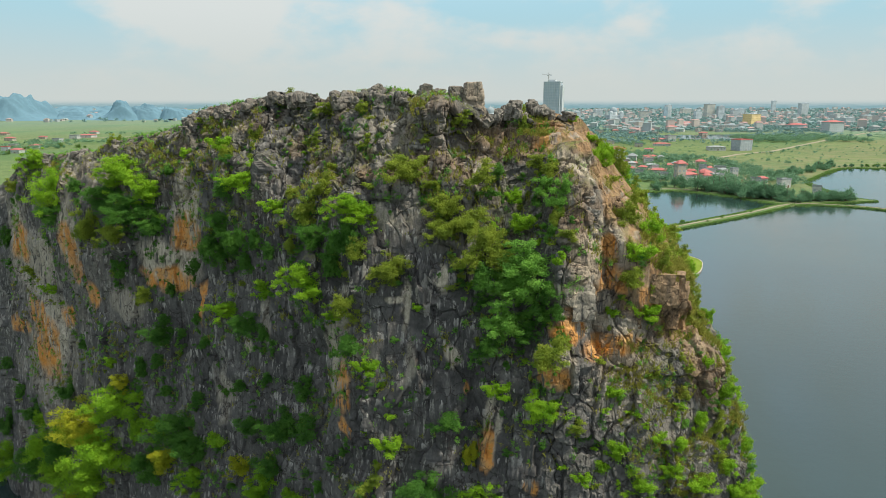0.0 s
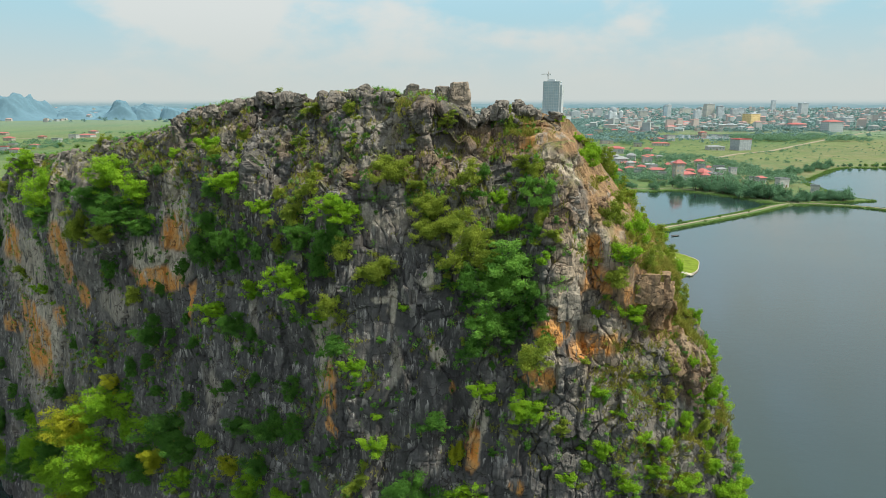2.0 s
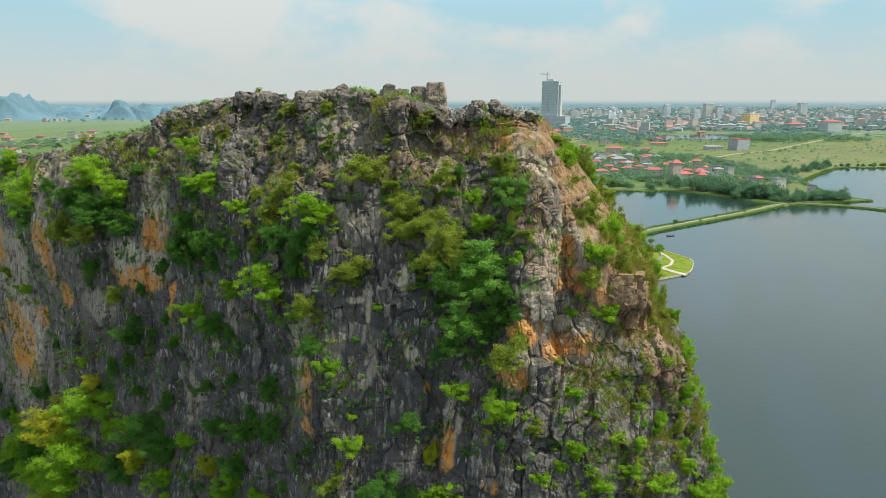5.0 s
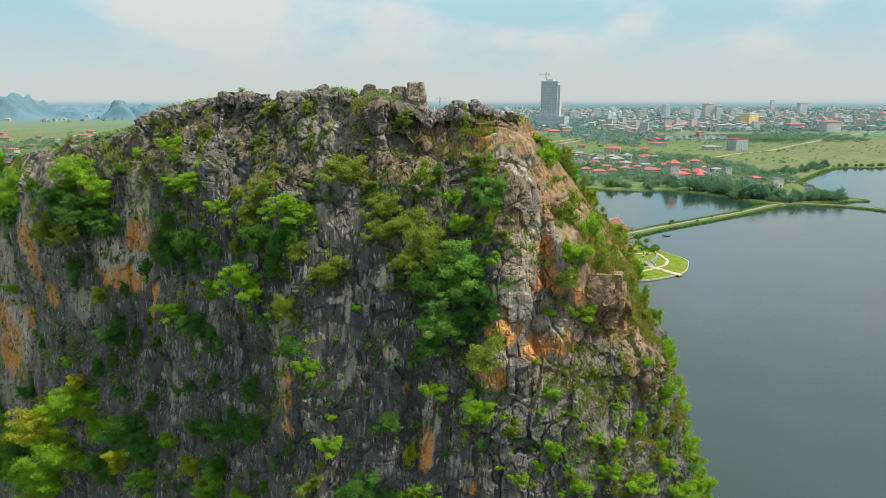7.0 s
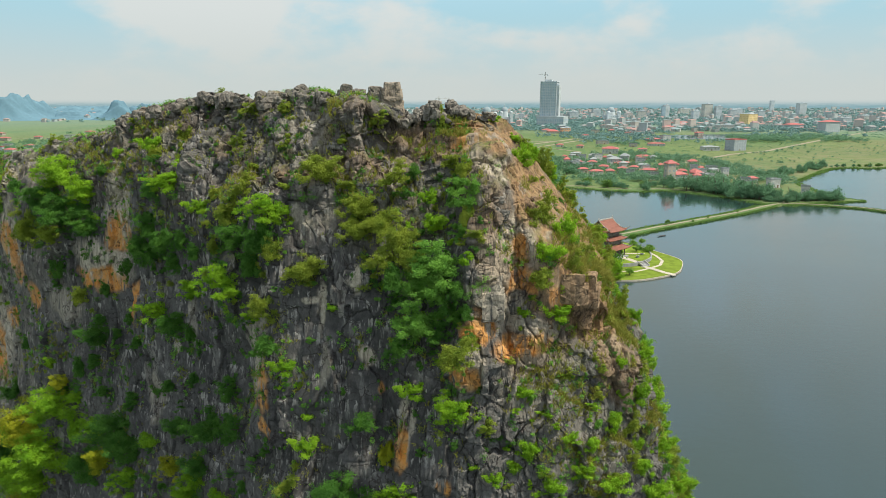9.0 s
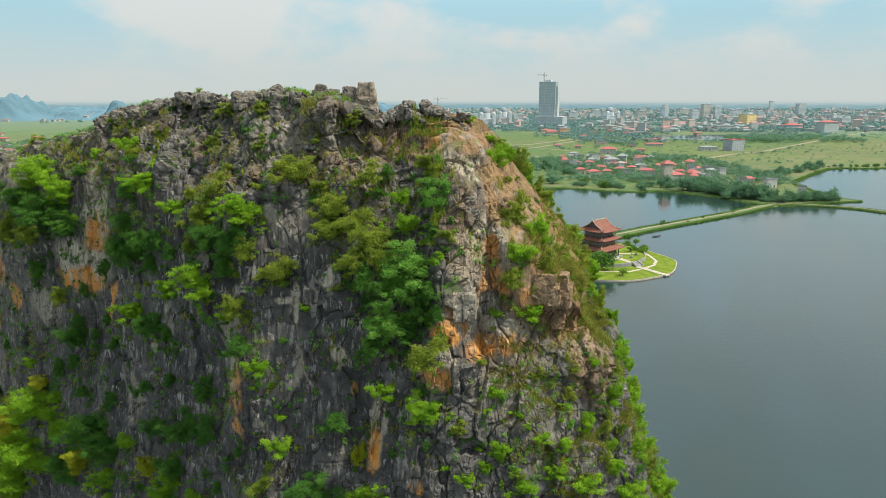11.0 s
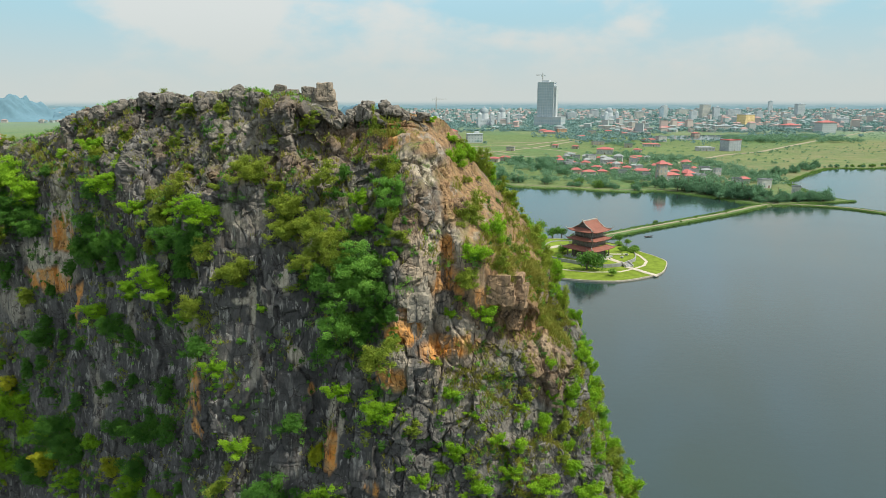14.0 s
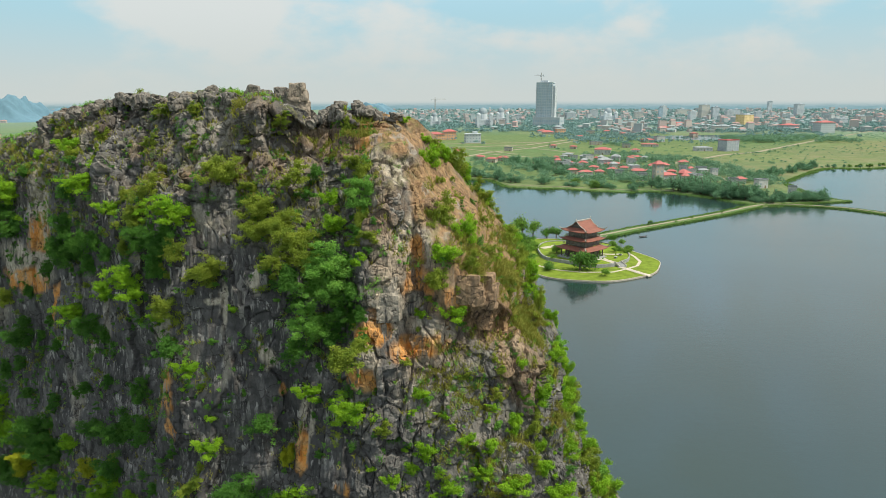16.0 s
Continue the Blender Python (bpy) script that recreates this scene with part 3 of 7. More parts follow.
def relief(p):
    """Height of the rock over its smooth form: boulders of the crown, panels and flutes of the wall, facets of the prow."""
    x, z = p[:, 0], p[:, 2]
    big = fbm(p / 6.0, 3, 3)
    warp = np.stack([fbm(p / 2.4, 3, 61), fbm(p / 2.4, 3, 67), fbm(p / 2.4, 3, 71)], 1)

    def tilt(cid, off):
        return off[:, 0] * ((cid * 7.13) % 1 - 0.5) + off[:, 2] * ((cid * 13.7) % 1 - 0.5)

    slab = ease((x - 13.2 - 0.15 * (52 - z)) / 1.5) * ease((z - 41.5) / 3) + ease((x - 7.8) / 0.8) * ease((z - 54.6) / 0.8) * ease((58.2 - z) / 0.8)
    slab = np.clip(slab, 0, 1)
    east = ease((x - 8.2 - 0.1 * np.clip(z - 46, -6, 8)) / 1.0) * (1 - slab)
    crown = ease((z - 48.5 - 2.0 * big + 0.12 * np.clip(x + 30, -35, 0)) / 4.5) * (1 - slab) * (1 - east)
    wall = (1 - crown) * (1 - slab) * (1 - east)
    d = 0.8 * big
    # crown: upright broken blocks parted by deep joints, weathered rough
    notch = 1 - 0.6 * ease((x - 2.6) / 1.6) * ease((9.5 - x) / 1.2) * ease((z - 52.5) / 1.5)
    rough = crown * notch
    b, cid, off = cells((p + 0.7 * warp) / (2.5, 2.5, 4.6), 5)
    d += rough * ((cid - 0.5) * 0.85 + tilt(cid, off) * 0.7 + 0.25 * np.minimum(b, 0.5) - 0.5 * np.exp(-b / 0.035))
    b, cid, off = cells((p + 0.4 * warp) / (1.15, 1.15, 1.9), 15, True)
    d += rough * ((cid - 0.5) * 0.32 + tilt(cid, off) * 0.4 - 0.2 * np.exp(-b / 0.04))
    b, cid, off = cells((p + 0.3 * warp) / (0.52, 0.52, 0.5), 25, True)
    d += rough * ((cid - 0.5) * 0.13 + tilt(cid, off) * 0.13 - 0.06 * np.exp(-b / 0.08))
    d += crown * 0.16 * (0.5 - np.abs(vnoise(p / (0.7, 0.7, 1.9) + warp, 19)))
    # wall: tall panels, narrow ribs and flutes, few open joints
    b, cid, off = cells((p + 1.0 * warp) / (2.6, 5.0, 8.0), 45, True)
    d += wall * ((cid - 0.5) * 0.6 + tilt(cid, off) * 0.35 - 0.2 * np.exp(-b / 0.015))
    some = np.clip(0.25 + 1.6 * fbm(p / 5.0, 2, 49), 0, 1)
    b, cid, off = cells((p + 0.5 * warp) / (0.95, 3.0, 2.7), 47, True)
    d += wall * some * ((cid - 0.5) * 0.28 + tilt(cid, off) * 0.1 - 0.1 * np.exp(-b / 0.04))
    b, cid, off = cells((p + 0.4 * warp) / (0.45, 2.0, 0.9), 51, True)
    d += wall * some * ((cid - 0.5) * 0.08 - 0.03 * np.exp(-b / 0.08))
    d += wall * (0.24 * (0.45 - np.abs(vnoise(p / (1.1, 1.1, 7.0) + 0.5 * warp, 9))) + 0.1 * (0.5 - np.abs(vnoise(p / (0.38, 0.38, 2.6) + 0.4 * warp, 10))))
    # prow and lower flank: large broken facets with chipped edges
    for (sx, sz), seed, lift, lean, cut, thin, square in (((2.6, 4.4), 35, 0.75, 0.45, 0.36, 0.018, False), ((1.2, 2.1), 37, 0.32, 0.4, 0.12, 0.03, True), ((0.5, 0.7), 39, 0.12, 0.24, 0.04, 0.06, True)):
        b, cid, off = cells((p + 0.25 * sx * warp) / (sx, sx, sz), seed, square)
        d += east * ((cid - 0.5) * lift + tilt(cid, off) * lean * sx - cut * np.exp(-b / thin))
    # worn slab with rills
    d += slab * (0.22 * vnoise(p / (0.9, 0.9, 6.0), 55) + 0.1 * (0.5 - np.abs(vnoise(p / (0.4, 0.4, 2.5) + 0.3 * warp, 57))) + 0.2 * fbm(p / 1.8, 3, 58))
    # bedding ledges
    bed = z + 0.8 * fbm(p / 5.0, 2, 77) + 0.06 * x
    d -= 0.28 * (1 - 0.7 * wall) * np.exp(-((bed / 2.9 - np.round(bed / 2.9)) / 0.03) ** 2) * np.clip(vnoise(p / (5.0, 5.0, 3.0), 78) + 0.2, 0, 1)
    d += (0.05 + 0.06 * crown + 0.03 * east) * fbm(p / 0.45, 3, 33)
    return d


def build_mountain():
    xs = np.concatenate([np.arange(-118, -66, 1.2), np.arange(-66, -30, 0.16), np.arange(-30, 8.2, 0.085), np.arange(8.2, 10.2, 0.04), np.arange(10.2, 12.4, 0.085), np.arange(12.4, 14.8, 0.035), np.arange(14.8, 31, 0.085), np.arange(31, 49, 0.4)])
    lo, hi, top, back = 14, 450, 16, 30
    nx = len(xs)
    rows = lo + hi + top + back
    X = np.repeat(xs[:, None], rows, 1)
    zc = crest_z(xs)[:, None]
    ze = np.minimum(np.maximum(zc - 45, -3), 16)
    Z = np.concatenate([
        -3 + (ze + 3) * np.linspace(0, 1, lo, endpoint=False)[None],
        ze + (zc - ze) * (1 - (1 - np.linspace(0, 1, hi)) ** 1.3)[None],
        np.repeat(zc, top + back, 1)], 1)
    Y = face_y(X.ravel(), Z.ravel()).reshape(X.shape)
    yc = Y[:, lo + hi - 1][:, None]
    wide = curve(xs, [(-120, 14), (-30, 8), (0, 5), (14, 4), (30, 8), (50, 10)])[:, None]
    tt = np.linspace(0, 1, top + 1)[None, 1:]
    Y[:, lo + hi:lo + hi + top] = yc + wide * tt
    Z[:, lo + hi:lo + hi + top] = zc - 1.2 * tt**2
    bt = np.linspace(0, 1, back + 1)[None, 1:]
    Z[:, lo + hi + top:] = (zc - 1.2) + (-3 - (zc - 1.2)) * bt
    Y[:, lo + hi + top:] = yc + wide + 0.5 * (zc + 3) * bt
    P = np.stack([X, Y, Z], -1)
    # normals of the smooth form
    du = np.gradient(P, axis=0)
    dv = np.gradient(P, axis=1)
    N = np.cross(du, dv)
    N /= np.linalg.norm(N, axis=2, keepdims=True) + 1e-9
    p = P.reshape(-1, 3)
    n = N.reshape(-1, 3)
    x, z = p[:, 0], p[:, 2]
    d = relief(p)
    d = d * (1 - 0.55 * ease((z - crest_z(x) + 1.3) / 1.0))
    p2 = p + n * d[:, None]
    p2[:, 2] = np.where(z < -2, -4, p2[:, 2])
    a = np.arange(nx - 1)[:, None] * rows + np.arange(rows - 1)[None]
    faces = np.stack([a, a + rows, a + rows + 1, a + 1], -1).reshape(-1, 4)
    me = mesh_np("mountain", p2, faces, ROCK)
    bare_lit, ochre, brown = stain_layers(p)
    moss = np.clip((n[:, 2] - 0.25) * 2.0, 0, 1) * np.clip(0.5 + fbm(p / 3.5, 3, 81), 0, 1)
    east = ease((x - 8.4 - 0.1 * np.clip(z - 46, -6, 8)) / 1.0) * (0.85 + 0.15 * ease((z - 36) / 8))
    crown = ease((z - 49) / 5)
    for key, val in (("bare_lit", bare_lit), ("ochre", ochre), ("brown", brown), ("moss", moss), ("prow", east), ("crown", crown)):
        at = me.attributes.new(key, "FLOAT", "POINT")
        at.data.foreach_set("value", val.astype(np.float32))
    ob = new("mountain", me)
    tagged(ob, "steep grey limestone mountain with ochre stains and shrubs", "mountain", kind="structure")
    return ob, p2, faces


mountain, mt_verts, mt_faces = build_mountain()
from mathutils.bvhtree import BVHTree
MT = BVHTree.FromPolygons([tuple(v) for v in mt_verts.tolist()], [tuple(f) for f in mt_faces.tolist()])


# ---- ground and water ----
def sd_poly(x, y, pts):
    """Signed distance to a closed line, negative inside."""
    p = np.stack([x, y], -1)
    best = np.full(x.shape, 1e12)
    sign = np.ones(x.shape)
    for (ax, ay), (bx, by) in zip(pts, pts[1:] + pts[:1]):
        e = np.array([bx - ax, by - ay])
        w = p - (ax, ay)
        t = np.clip((w @ e) / (e @ e), 0, 1)
        best = np.minimum(best, ((w - t[..., None] * e) ** 2).sum(-1))
        c1, c2 = y >= ay, y < by
        c3 = e[0] * w[..., 1] > e[1] * w[..., 0]
        sign = np.where((c1 & c2 & c3) | (~c1 & ~c2 & ~c3), -sign, sign)
    return sign * np.sqrt(best)


def sd_line(x, y, pts):
    p = np.stack([x, y], -1)
    best = np.full(x.shape, 1e12)
    for (ax, ay), (bx, by) in zip(pts, pts[1:]):
        e = np.array([bx - ax, by - ay])
        w = p - (ax, ay)
        t = np.clip((w @ e) / (e @ e), 0, 1)
        best = np.minimum(best, ((w - t[..., None] * e) ** 2).sum(-1))
    return np.sqrt(best)


NORTH_SHORE = [(-130, 530), (-20, 522), (53, 502), (62, 461), (81, 452), (104, 449), (121, 437), (139, 431), (156, 437), (171, 425), (183, 410), (190, 393), (197, 380), (206, 372),
               (219, 379), (236, 384), (262, 388), (256, 400), (255, 417), (261, 459), (270, 485), (288, 507), (326, 552), (356, 583), (372, 588), (389, 583), (420, 594), (520, 640)]
LAND = NORTH_SHORE + [(900, 700), (6200, 900), (6200, 6200), (-6200, 6200), (-6200, -6200), (-130, -6200), (-130, 60)]
DYKE = [(62, 270), (78, 281), (92, 291), (111, 306), (136, 324), (166, 346), (193, 369), (207, 378)]
DYKE_EAST = [(205, 377), (218, 376), (233, 370), (244, 362), (254, 346), (262, 325), (290, 280)]
PONDS = [[(380, 1030), (428, 1014), (520, 1100), (560, 1190), (440, 1160), (330, 1120)]]
ISLET = [(47, 225), (52, 217), (61, 213), (72.5, 212), (83.5, 217), (91, 223), (96, 233), (98, 240), (96.5, 247), (94, 253), (90.6, 261), (87, 268), (78, 277), (60, 281), (42, 276), (35, 258), (39, 237)]


def build_ground():
    def steps(*runs):
        out = []
        for a, b, s in runs:
            out += list(np.arange(a, b, s))
        return np.array(out)
    gx = steps((-6000, -1500, 300), (-1500, -300, 60), (-300, -20, 14), (-20, 30, 5), (30, 300, 2.0), (300, 430, 4), (430, 1000, 20), (1000, 2000, 60), (2000, 6001, 250))
    gy = steps((-3000, 0, 300), (0, 200, 20), (200, 270, 5), (270, 530, 2.0), (530, 620, 4), (620, 1300, 14), (1300, 2400, 50), (2400, 6001, 200))
    X, Y = np.meshgrid(gx, gy, indexing="ij")
    land = sd_poly(X, Y, LAND)
    p3 = np.stack([X.ravel(), Y.ravel(), 0 * X.ravel()], 1)
    wav = fbm(p3 / 14.0, 3, 90).reshape(X.shape)
    land = land + 1.6 * wav
    dyke = np.minimum(sd_line(X, Y, DYKE) - 4.0, sd_line(X, Y, DYKE_EAST) - 3.0) + 0.8 * wav
    d = np.minimum(land, dyke)
    for pond in PONDS:
        d = np.maximum(d, -sd_poly(X, Y, pond) + 0)
    s = np.clip(0.5 - d / 3.4, 0, 1)
    s = s * s * (3 - 2 * s)
    far = np.clip((np.hypot(X, Y) - 300) / 500, 0, 1)
    Z = -2.0 + s * (2.75 + 0.25 * fbm(p3 / 25.0, 3, 95).reshape(X.shape) * (1 - far))
    V = np.stack([X, Y, Z], -1).reshape(-1, 3)
    n = len(gy)
    a = np.arange(len(gx) - 1)[:, None] * n + np.arange(n - 1)[None]
    faces = np.stack([a, a + n, a + n + 1, a + 1], -1).reshape(-1, 4)
    me = mesh_np("ground", V, faces, GROUND, True)
    dry = np.clip(1.2 - sd_line(X, Y, [(300, 560), (420, 640), (520, 760), (640, 900)]) / 130, 0, 1) * np.clip(0.6 + wav, 0, 1)
    dry = np.maximum(dry, np.clip(1 - np.abs(d + 1.5) / 2.2, 0, 1) * 0.25 * (wav > 0))
    # grows with distance: town cover together with the painted haze
    built_haze = np.clip((np.hypot(X, Y) - 1150) / 900, 0, 1) * np.clip((X + 0.25 * Y) / (0.2 * np.abs(Y) + 1), 0.35, 1)
    for key, val in (("dry", dry), ("built_haze", built_haze)):
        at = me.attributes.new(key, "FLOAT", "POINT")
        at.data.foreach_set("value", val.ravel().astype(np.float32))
    return tagged(new("ground", me), "green fields and meadows beside the lake", "ground", kind="structure")


ground = build_ground()
bm = bmesh.new()
for co in ((-140, -3000, 0), (6000, -3000, 0), (6000, 1250, 0), (-140, 1250, 0)):
    bm.verts.new(co)
bm.faces.new(bm.verts)
water = tagged(obj("water", bm, WATER), "calm grey-green lake water", "water", kind="structure")


# ---- plants on the mountain ----
RNG = np.random.default_rng(7)


def leaves(points, ways, size, rng, narrow=0.55):
    """Folded leaves at the points, each facing about the given way."""
    n = len(points)
    w = ways + rng.normal(0, 0.55, (n, 3))
    w /= np.linalg.norm(w, axis=1, keepdims=True) + 1e-9
    t = np.cross(w, rng.normal(0, 1, (n, 3)))
    t[:, 2] -= 0.35
    t /= np.linalg.norm(t, axis=1, keepdims=True) + 1e-9
    s = np.cross(w, t)
    s /= np.linalg.norm(s, axis=1, keepdims=True) + 1e-9
    L = (size * rng.uniform(0.6, 1.35, n))[:, None]
    v = np.stack([points - t * L * 0.5, points + s * L * narrow * 0.5 - w * L * 0.1, points + t * L * 0.5 - w * L * 0.14, points - s * L * narrow * 0.5 - w * L * 0.1], 1)
    f = np.arange(4 * n).reshape(n, 4)
    return v.reshape(-1, 3), f


def lobed_leaves(count, size, lobes, rng, radii=(1, 0.85, 1), big=1.0, flat=(0.6, 0.95)):
    """Leaves on a crown made of several uneven lobes."""
    pts, ways = [], []
    limbs = rng.normal(0, 1, (max(4, lobes // 4), 3)) + (0, 0, 0.25)
    limbs /= np.linalg.norm(limbs, axis=1, keepdims=True)
    reach = rng.uniform(0.45, 1.1, len(limbs))
    for k in range(lobes):
        j = rng.integers(len(limbs))
        c = limbs[j] * reach[j] * rng.uniform(0.2, 0.95) + rng.normal(0, 0.14, 3)
        r = rng.uniform(0.1, 0.28) * big
        m = int(count / lobes * (r / (0.18 * big)) ** 1.7)
        u = rng.normal(0, 1, (m, 3))
        u /= np.linalg.norm(u, axis=1, keepdims=True)
        q = c + u * (r * (rng.uniform(0.25, 1.1, m) + 0.16 * np.abs(rng.normal(0, 1, m)) ** 2))[:, None] * (1.15, 1.15, rng.uniform(*flat))
        pts.append(q)
        ways.append(u * 0.7 + (0, -0.15, 0.5))
    p = np.concatenate(pts) * radii
    return leaves(p, np.concatenate(ways), size, rng)


def twig(bm, a, b, r0, r1, sides=5, bend=0.1, rng=RNG):
    """A tapered, slightly bent branch from a to b."""
    a, b = Vector(a), Vector(b)
    mid = (a + b) / 2 + Vector(rng.normal(0, bend, 3)) * (b - a).length
    rings = []
    for k, (p, r) in enumerate(((a, r0), (mid, (r0 + r1) / 2), (b, r1))):
        d = (b - a).normalized()
        u = d.orthogonal().normalized()
        w = d.cross(u)
        rings.append([bm.verts.new(p + (u * math.cos(2 * math.pi * i / sides) + w * math.sin(2 * math.pi * i / sides)) * r) for i in range(sides)])
    for lo, hi in zip(rings, rings[1:]):
        for i in range(sides):
            bm.faces.new((lo[i], lo[(i + 1) % sides], hi[(i + 1) % sides], hi[i]))
    bm.faces.new(rings[-1])


SHRUB_LABELS = ("bright green leafy shrub rooted in the rock", "dark green leafy shrub rooted in the rock", "olive green shrub on a rock ledge", "yellow green leafy shrub on the rock wall", "broad soft green tree rooted in the gully")
shrub_kinds = {}


def shrub_kind(tone, grade, variant):
    """One shrub about 2 m across at scale 1, made once for each tone and size grade."""
    key = (tone, grade, variant)
    if key not in shrub_kinds:
        rng = np.random.default_rng(100 + tone * 31 + grade * 7 + variant)
        count, size, lobes = ((1100, 0.15, 16), (4200, 0.088, 36), (10000, 0.057, 64), (15000, 0.045, 90))[grade]
        root = new("shrub")
        tagged(root, SHRUB_LABELS[tone], "shrub", "shrubs on the mountain")
        v, f = lobed_leaves(count, size, lobes, rng, big=0.72 if grade > 1 else 0.9)
        v[:, 1] -= 0.42
        v[:, 2] += 0.12
        obj("foliage", mesh_np("foliage", v, f, LEAF[tone]), parent=root)
        bm = bmesh.new()
        for k in range(4 + 2 * grade):
            to = rng.normal(0, 0.38, 3) + (0, -0.42, 0.2)
            reach = np.linalg.norm(to - (0, -0.3, 0.1))
            to = np.array((0, -0.3, 0.1)) + (to - (0, -0.3, 0.1)) * min(1, 0.5 / reach)
            twig(bm, (0, 0.15, -0.25), to, 0.045, 0.012, rng=rng)
        part("stem", bm, BARK, root)
        shrub_kinds[key] = [root, False]
    return shrub_kinds[key]


shrub_count = 0
placed = []


def shrub(x, z, wide, high, tone):
    """A shrub of that half width and half height, rooted where the rock face stands at x, z."""
    global shrub_count
    shrub_count += 1
    placed.append((x, z, wide, high, tone))
    grade = 0 if wide < 0.85 else 1 if wide < 1.7 else 2 if wide < 2.8 else 3
    hit = MT.ray_cast(Vector((x, 20, z)), Vector((0, 1, 0)))
    at = hit[0] if hit[0] else MT.find_nearest(Vector((x, float(crest_y(x)), z)))[0]
    if 2 < x < 9.6 and 37 < z < 55 and wide > 0.6:
        at = at + Vector((0, -1.4 if wide > 1 else -0.7, 0))
    rec = shrub_kind(tone, grade, shrub_count % 3)
    turn = random.uniform(-0.5, 0.5)
    m = Matrix.Translation(at + Vector((0, 0.1 * wide, -0.1 * high))) @ Matrix.Rotation(turn, 4, "Z")
    size = Vector((wide * 1.14, wide * 1.05, max(high, 0.75 * wide) * 1.2))
    if not rec[1]:
        rec[1] = True
        rec[0].matrix_basis = m @ Matrix.Diagonal((*size, 1))
    else:
        ob = copy_thing(rec[0], m)
        ob.scale = size


shrub(-55.8, 51.7, 2.20, 2.20, 0)
shrub(-50.4, 47.9, 2.89, 3.19, 0)
shrub(-50.0, 45.7, 1.90, 1.90, 1)
shrub(-37.1, 51.3, 3.35, 1.74, 0)
shrub(-33.2, 50.1, 2.43, 1.92, 0)
shrub(-39.8, 48.7, 2.63, 2.35, 1)
shrub(-32.6, 46.2, 2.04, 1.79, 1)
shrub(-37.7, 45.0, 1.93, 1.38, 2)
shrub(-43.2, 44.9, 1.81, 2.75, 2)
shrub(-36.0, 47.7, 3.31, 2.38, 1)
shrub(-41.4, 55.0, 1.29, 0.86, 2)
shrub(-27.9, 54.3, 1.10, 0.98, 0)
shrub(-22.9, 55.4, 1.48, 1.13, 0)
shrub(-22.5, 54.7, 1.06, 0.82, 2)
shrub(-20.3, 52.0, 2.06, 1.26, 0)
shrub(-22.4, 51.0, 1.51, 1.27, 1)
shrub(-13.6, 54.8, 0.83, 0.50, 0)
shrub(-16.5, 59.8, 1.18, 0.95, 2)
shrub(-11.3, 58.9, 1.58, 0.90, 2)
shrub(-7.8, 59.3, 0.87, 0.54, 2)
shrub(-3.5, 60.9, 0.96, 0.43, 0)
shrub(-16.4, 49.8, 1.40, 1.12, 0)
shrub(-13.0, 49.7, 1.51, 1.51, 2)
shrub(-11.0, 51.9, 1.31, 1.16, 2)
shrub(-8.1, 51.0, 1.97, 1.38, 0)
shrub(-6.8, 50.4, 1.38, 0.98, 0)
shrub(-11.6, 48.0, 1.70, 1.60, 1)
shrub(-8.7, 48.1, 1.79, 1.99, 1)
shrub(-14.5, 46.5, 1.12, 1.12, 2)
shrub(-10.2, 53.7, 0.79, 0.63, 2)
shrub(-12.7, 44.3, 1.98, 1.87, 0)
shrub(-18.0, 41.5, 1.48, 1.03, 0)
shrub(-11.8, 43.2, 1.08, 0.65, 0)
shrub(-10.5, 45.4, 1.68, 1.89, 1)
shrub(-7.6, 47.2, 1.49, 1.24, 2)
shrub(-4.1, 45.9, 1.96, 1.37, 2)
shrub(-5.2, 45.1, 1.48, 0.79, 2)
shrub(-3.1, 54.0, 2.26, 1.18, 2)
shrub(3.1, 53.4, 1.50, 1.17, 2)
shrub(6.1, 51.7, 0.85, 0.94, 0)
shrub(0.6, 51.0, 2.00, 0.86, 2)
shrub(1.7, 49.9, 2.18, 1.23, 2)
shrub(8.0, 54.6, 1.0, 1.2, 2)
shrub(8.4, 52.7, 1.3, 1.2, 4)
shrub(6.6, 50.0, 1.3, 1.1, 0)
shrub(3.1, 48.2, 1.99, 1.89, 2)
shrub(0.2, 49.3, 1.72, 1.19, 2)
shrub(6.6, 46.9, 2.60, 1.9, 4)
shrub(6.0, 44.6, 2.72, 1.75, 4)
shrub(7.6, 42.9, 1.71, 1.19, 1)
shrub(4.6, 42.0, 2.21, 2.01, 4)
shrub(3.1, 45.6, 1.52, 1.52, 1)
shrub(8.5, 40.5, 1.68, 1.03, 2)
shrub(4.0, 40.1, 1.43, 1.34, 1)
shrub(9.9, 49.5, 0.91, 0.64, 2)
shrub(9.2, 48.2, 0.69, 0.55, 0)
shrub(-22.4, 38.7, 1.88, 1.06, 0)
shrub(-20.9, 46.2, 1.73, 2.08, 1)
shrub(-23.6, 44.8, 2.12, 2.36, 1)
shrub(-22.4, 47.8, 1.75, 1.75, 1)
shrub(-20.4, 43.8, 1.50, 1.16, 1)
shrub(-19.9, 37.8, 1.96, 1.16, 1)
shrub(-32.2, 33.9, 2.31, 1.54, 1)
shrub(-52.5, 35.2, 1.39, 0.93, 0)
shrub(-34.3, 38.1, 1.57, 1.18, 2)
shrub(-31.4, 35.7, 1.27, 0.95, 1)
shrub(-35.7, 29.0, 1.21, 1.61, 1)
shrub(-32.7, 30.5, 1.29, 0.91, 1)
shrub(-8.2, 38.9, 1.61, 1.31, 1)
shrub(-6.5, 36.9, 1.40, 0.90, 0)
shrub(-8.6, 42.1, 1.51, 1.26, 2)
shrub(-2.1, 42.5, 0.73, 0.58, 0)
shrub(4.6, 36.1, 1.34, 1.19, 0)
shrub(8.0, 35.3, 1.88, 1.31, 0)
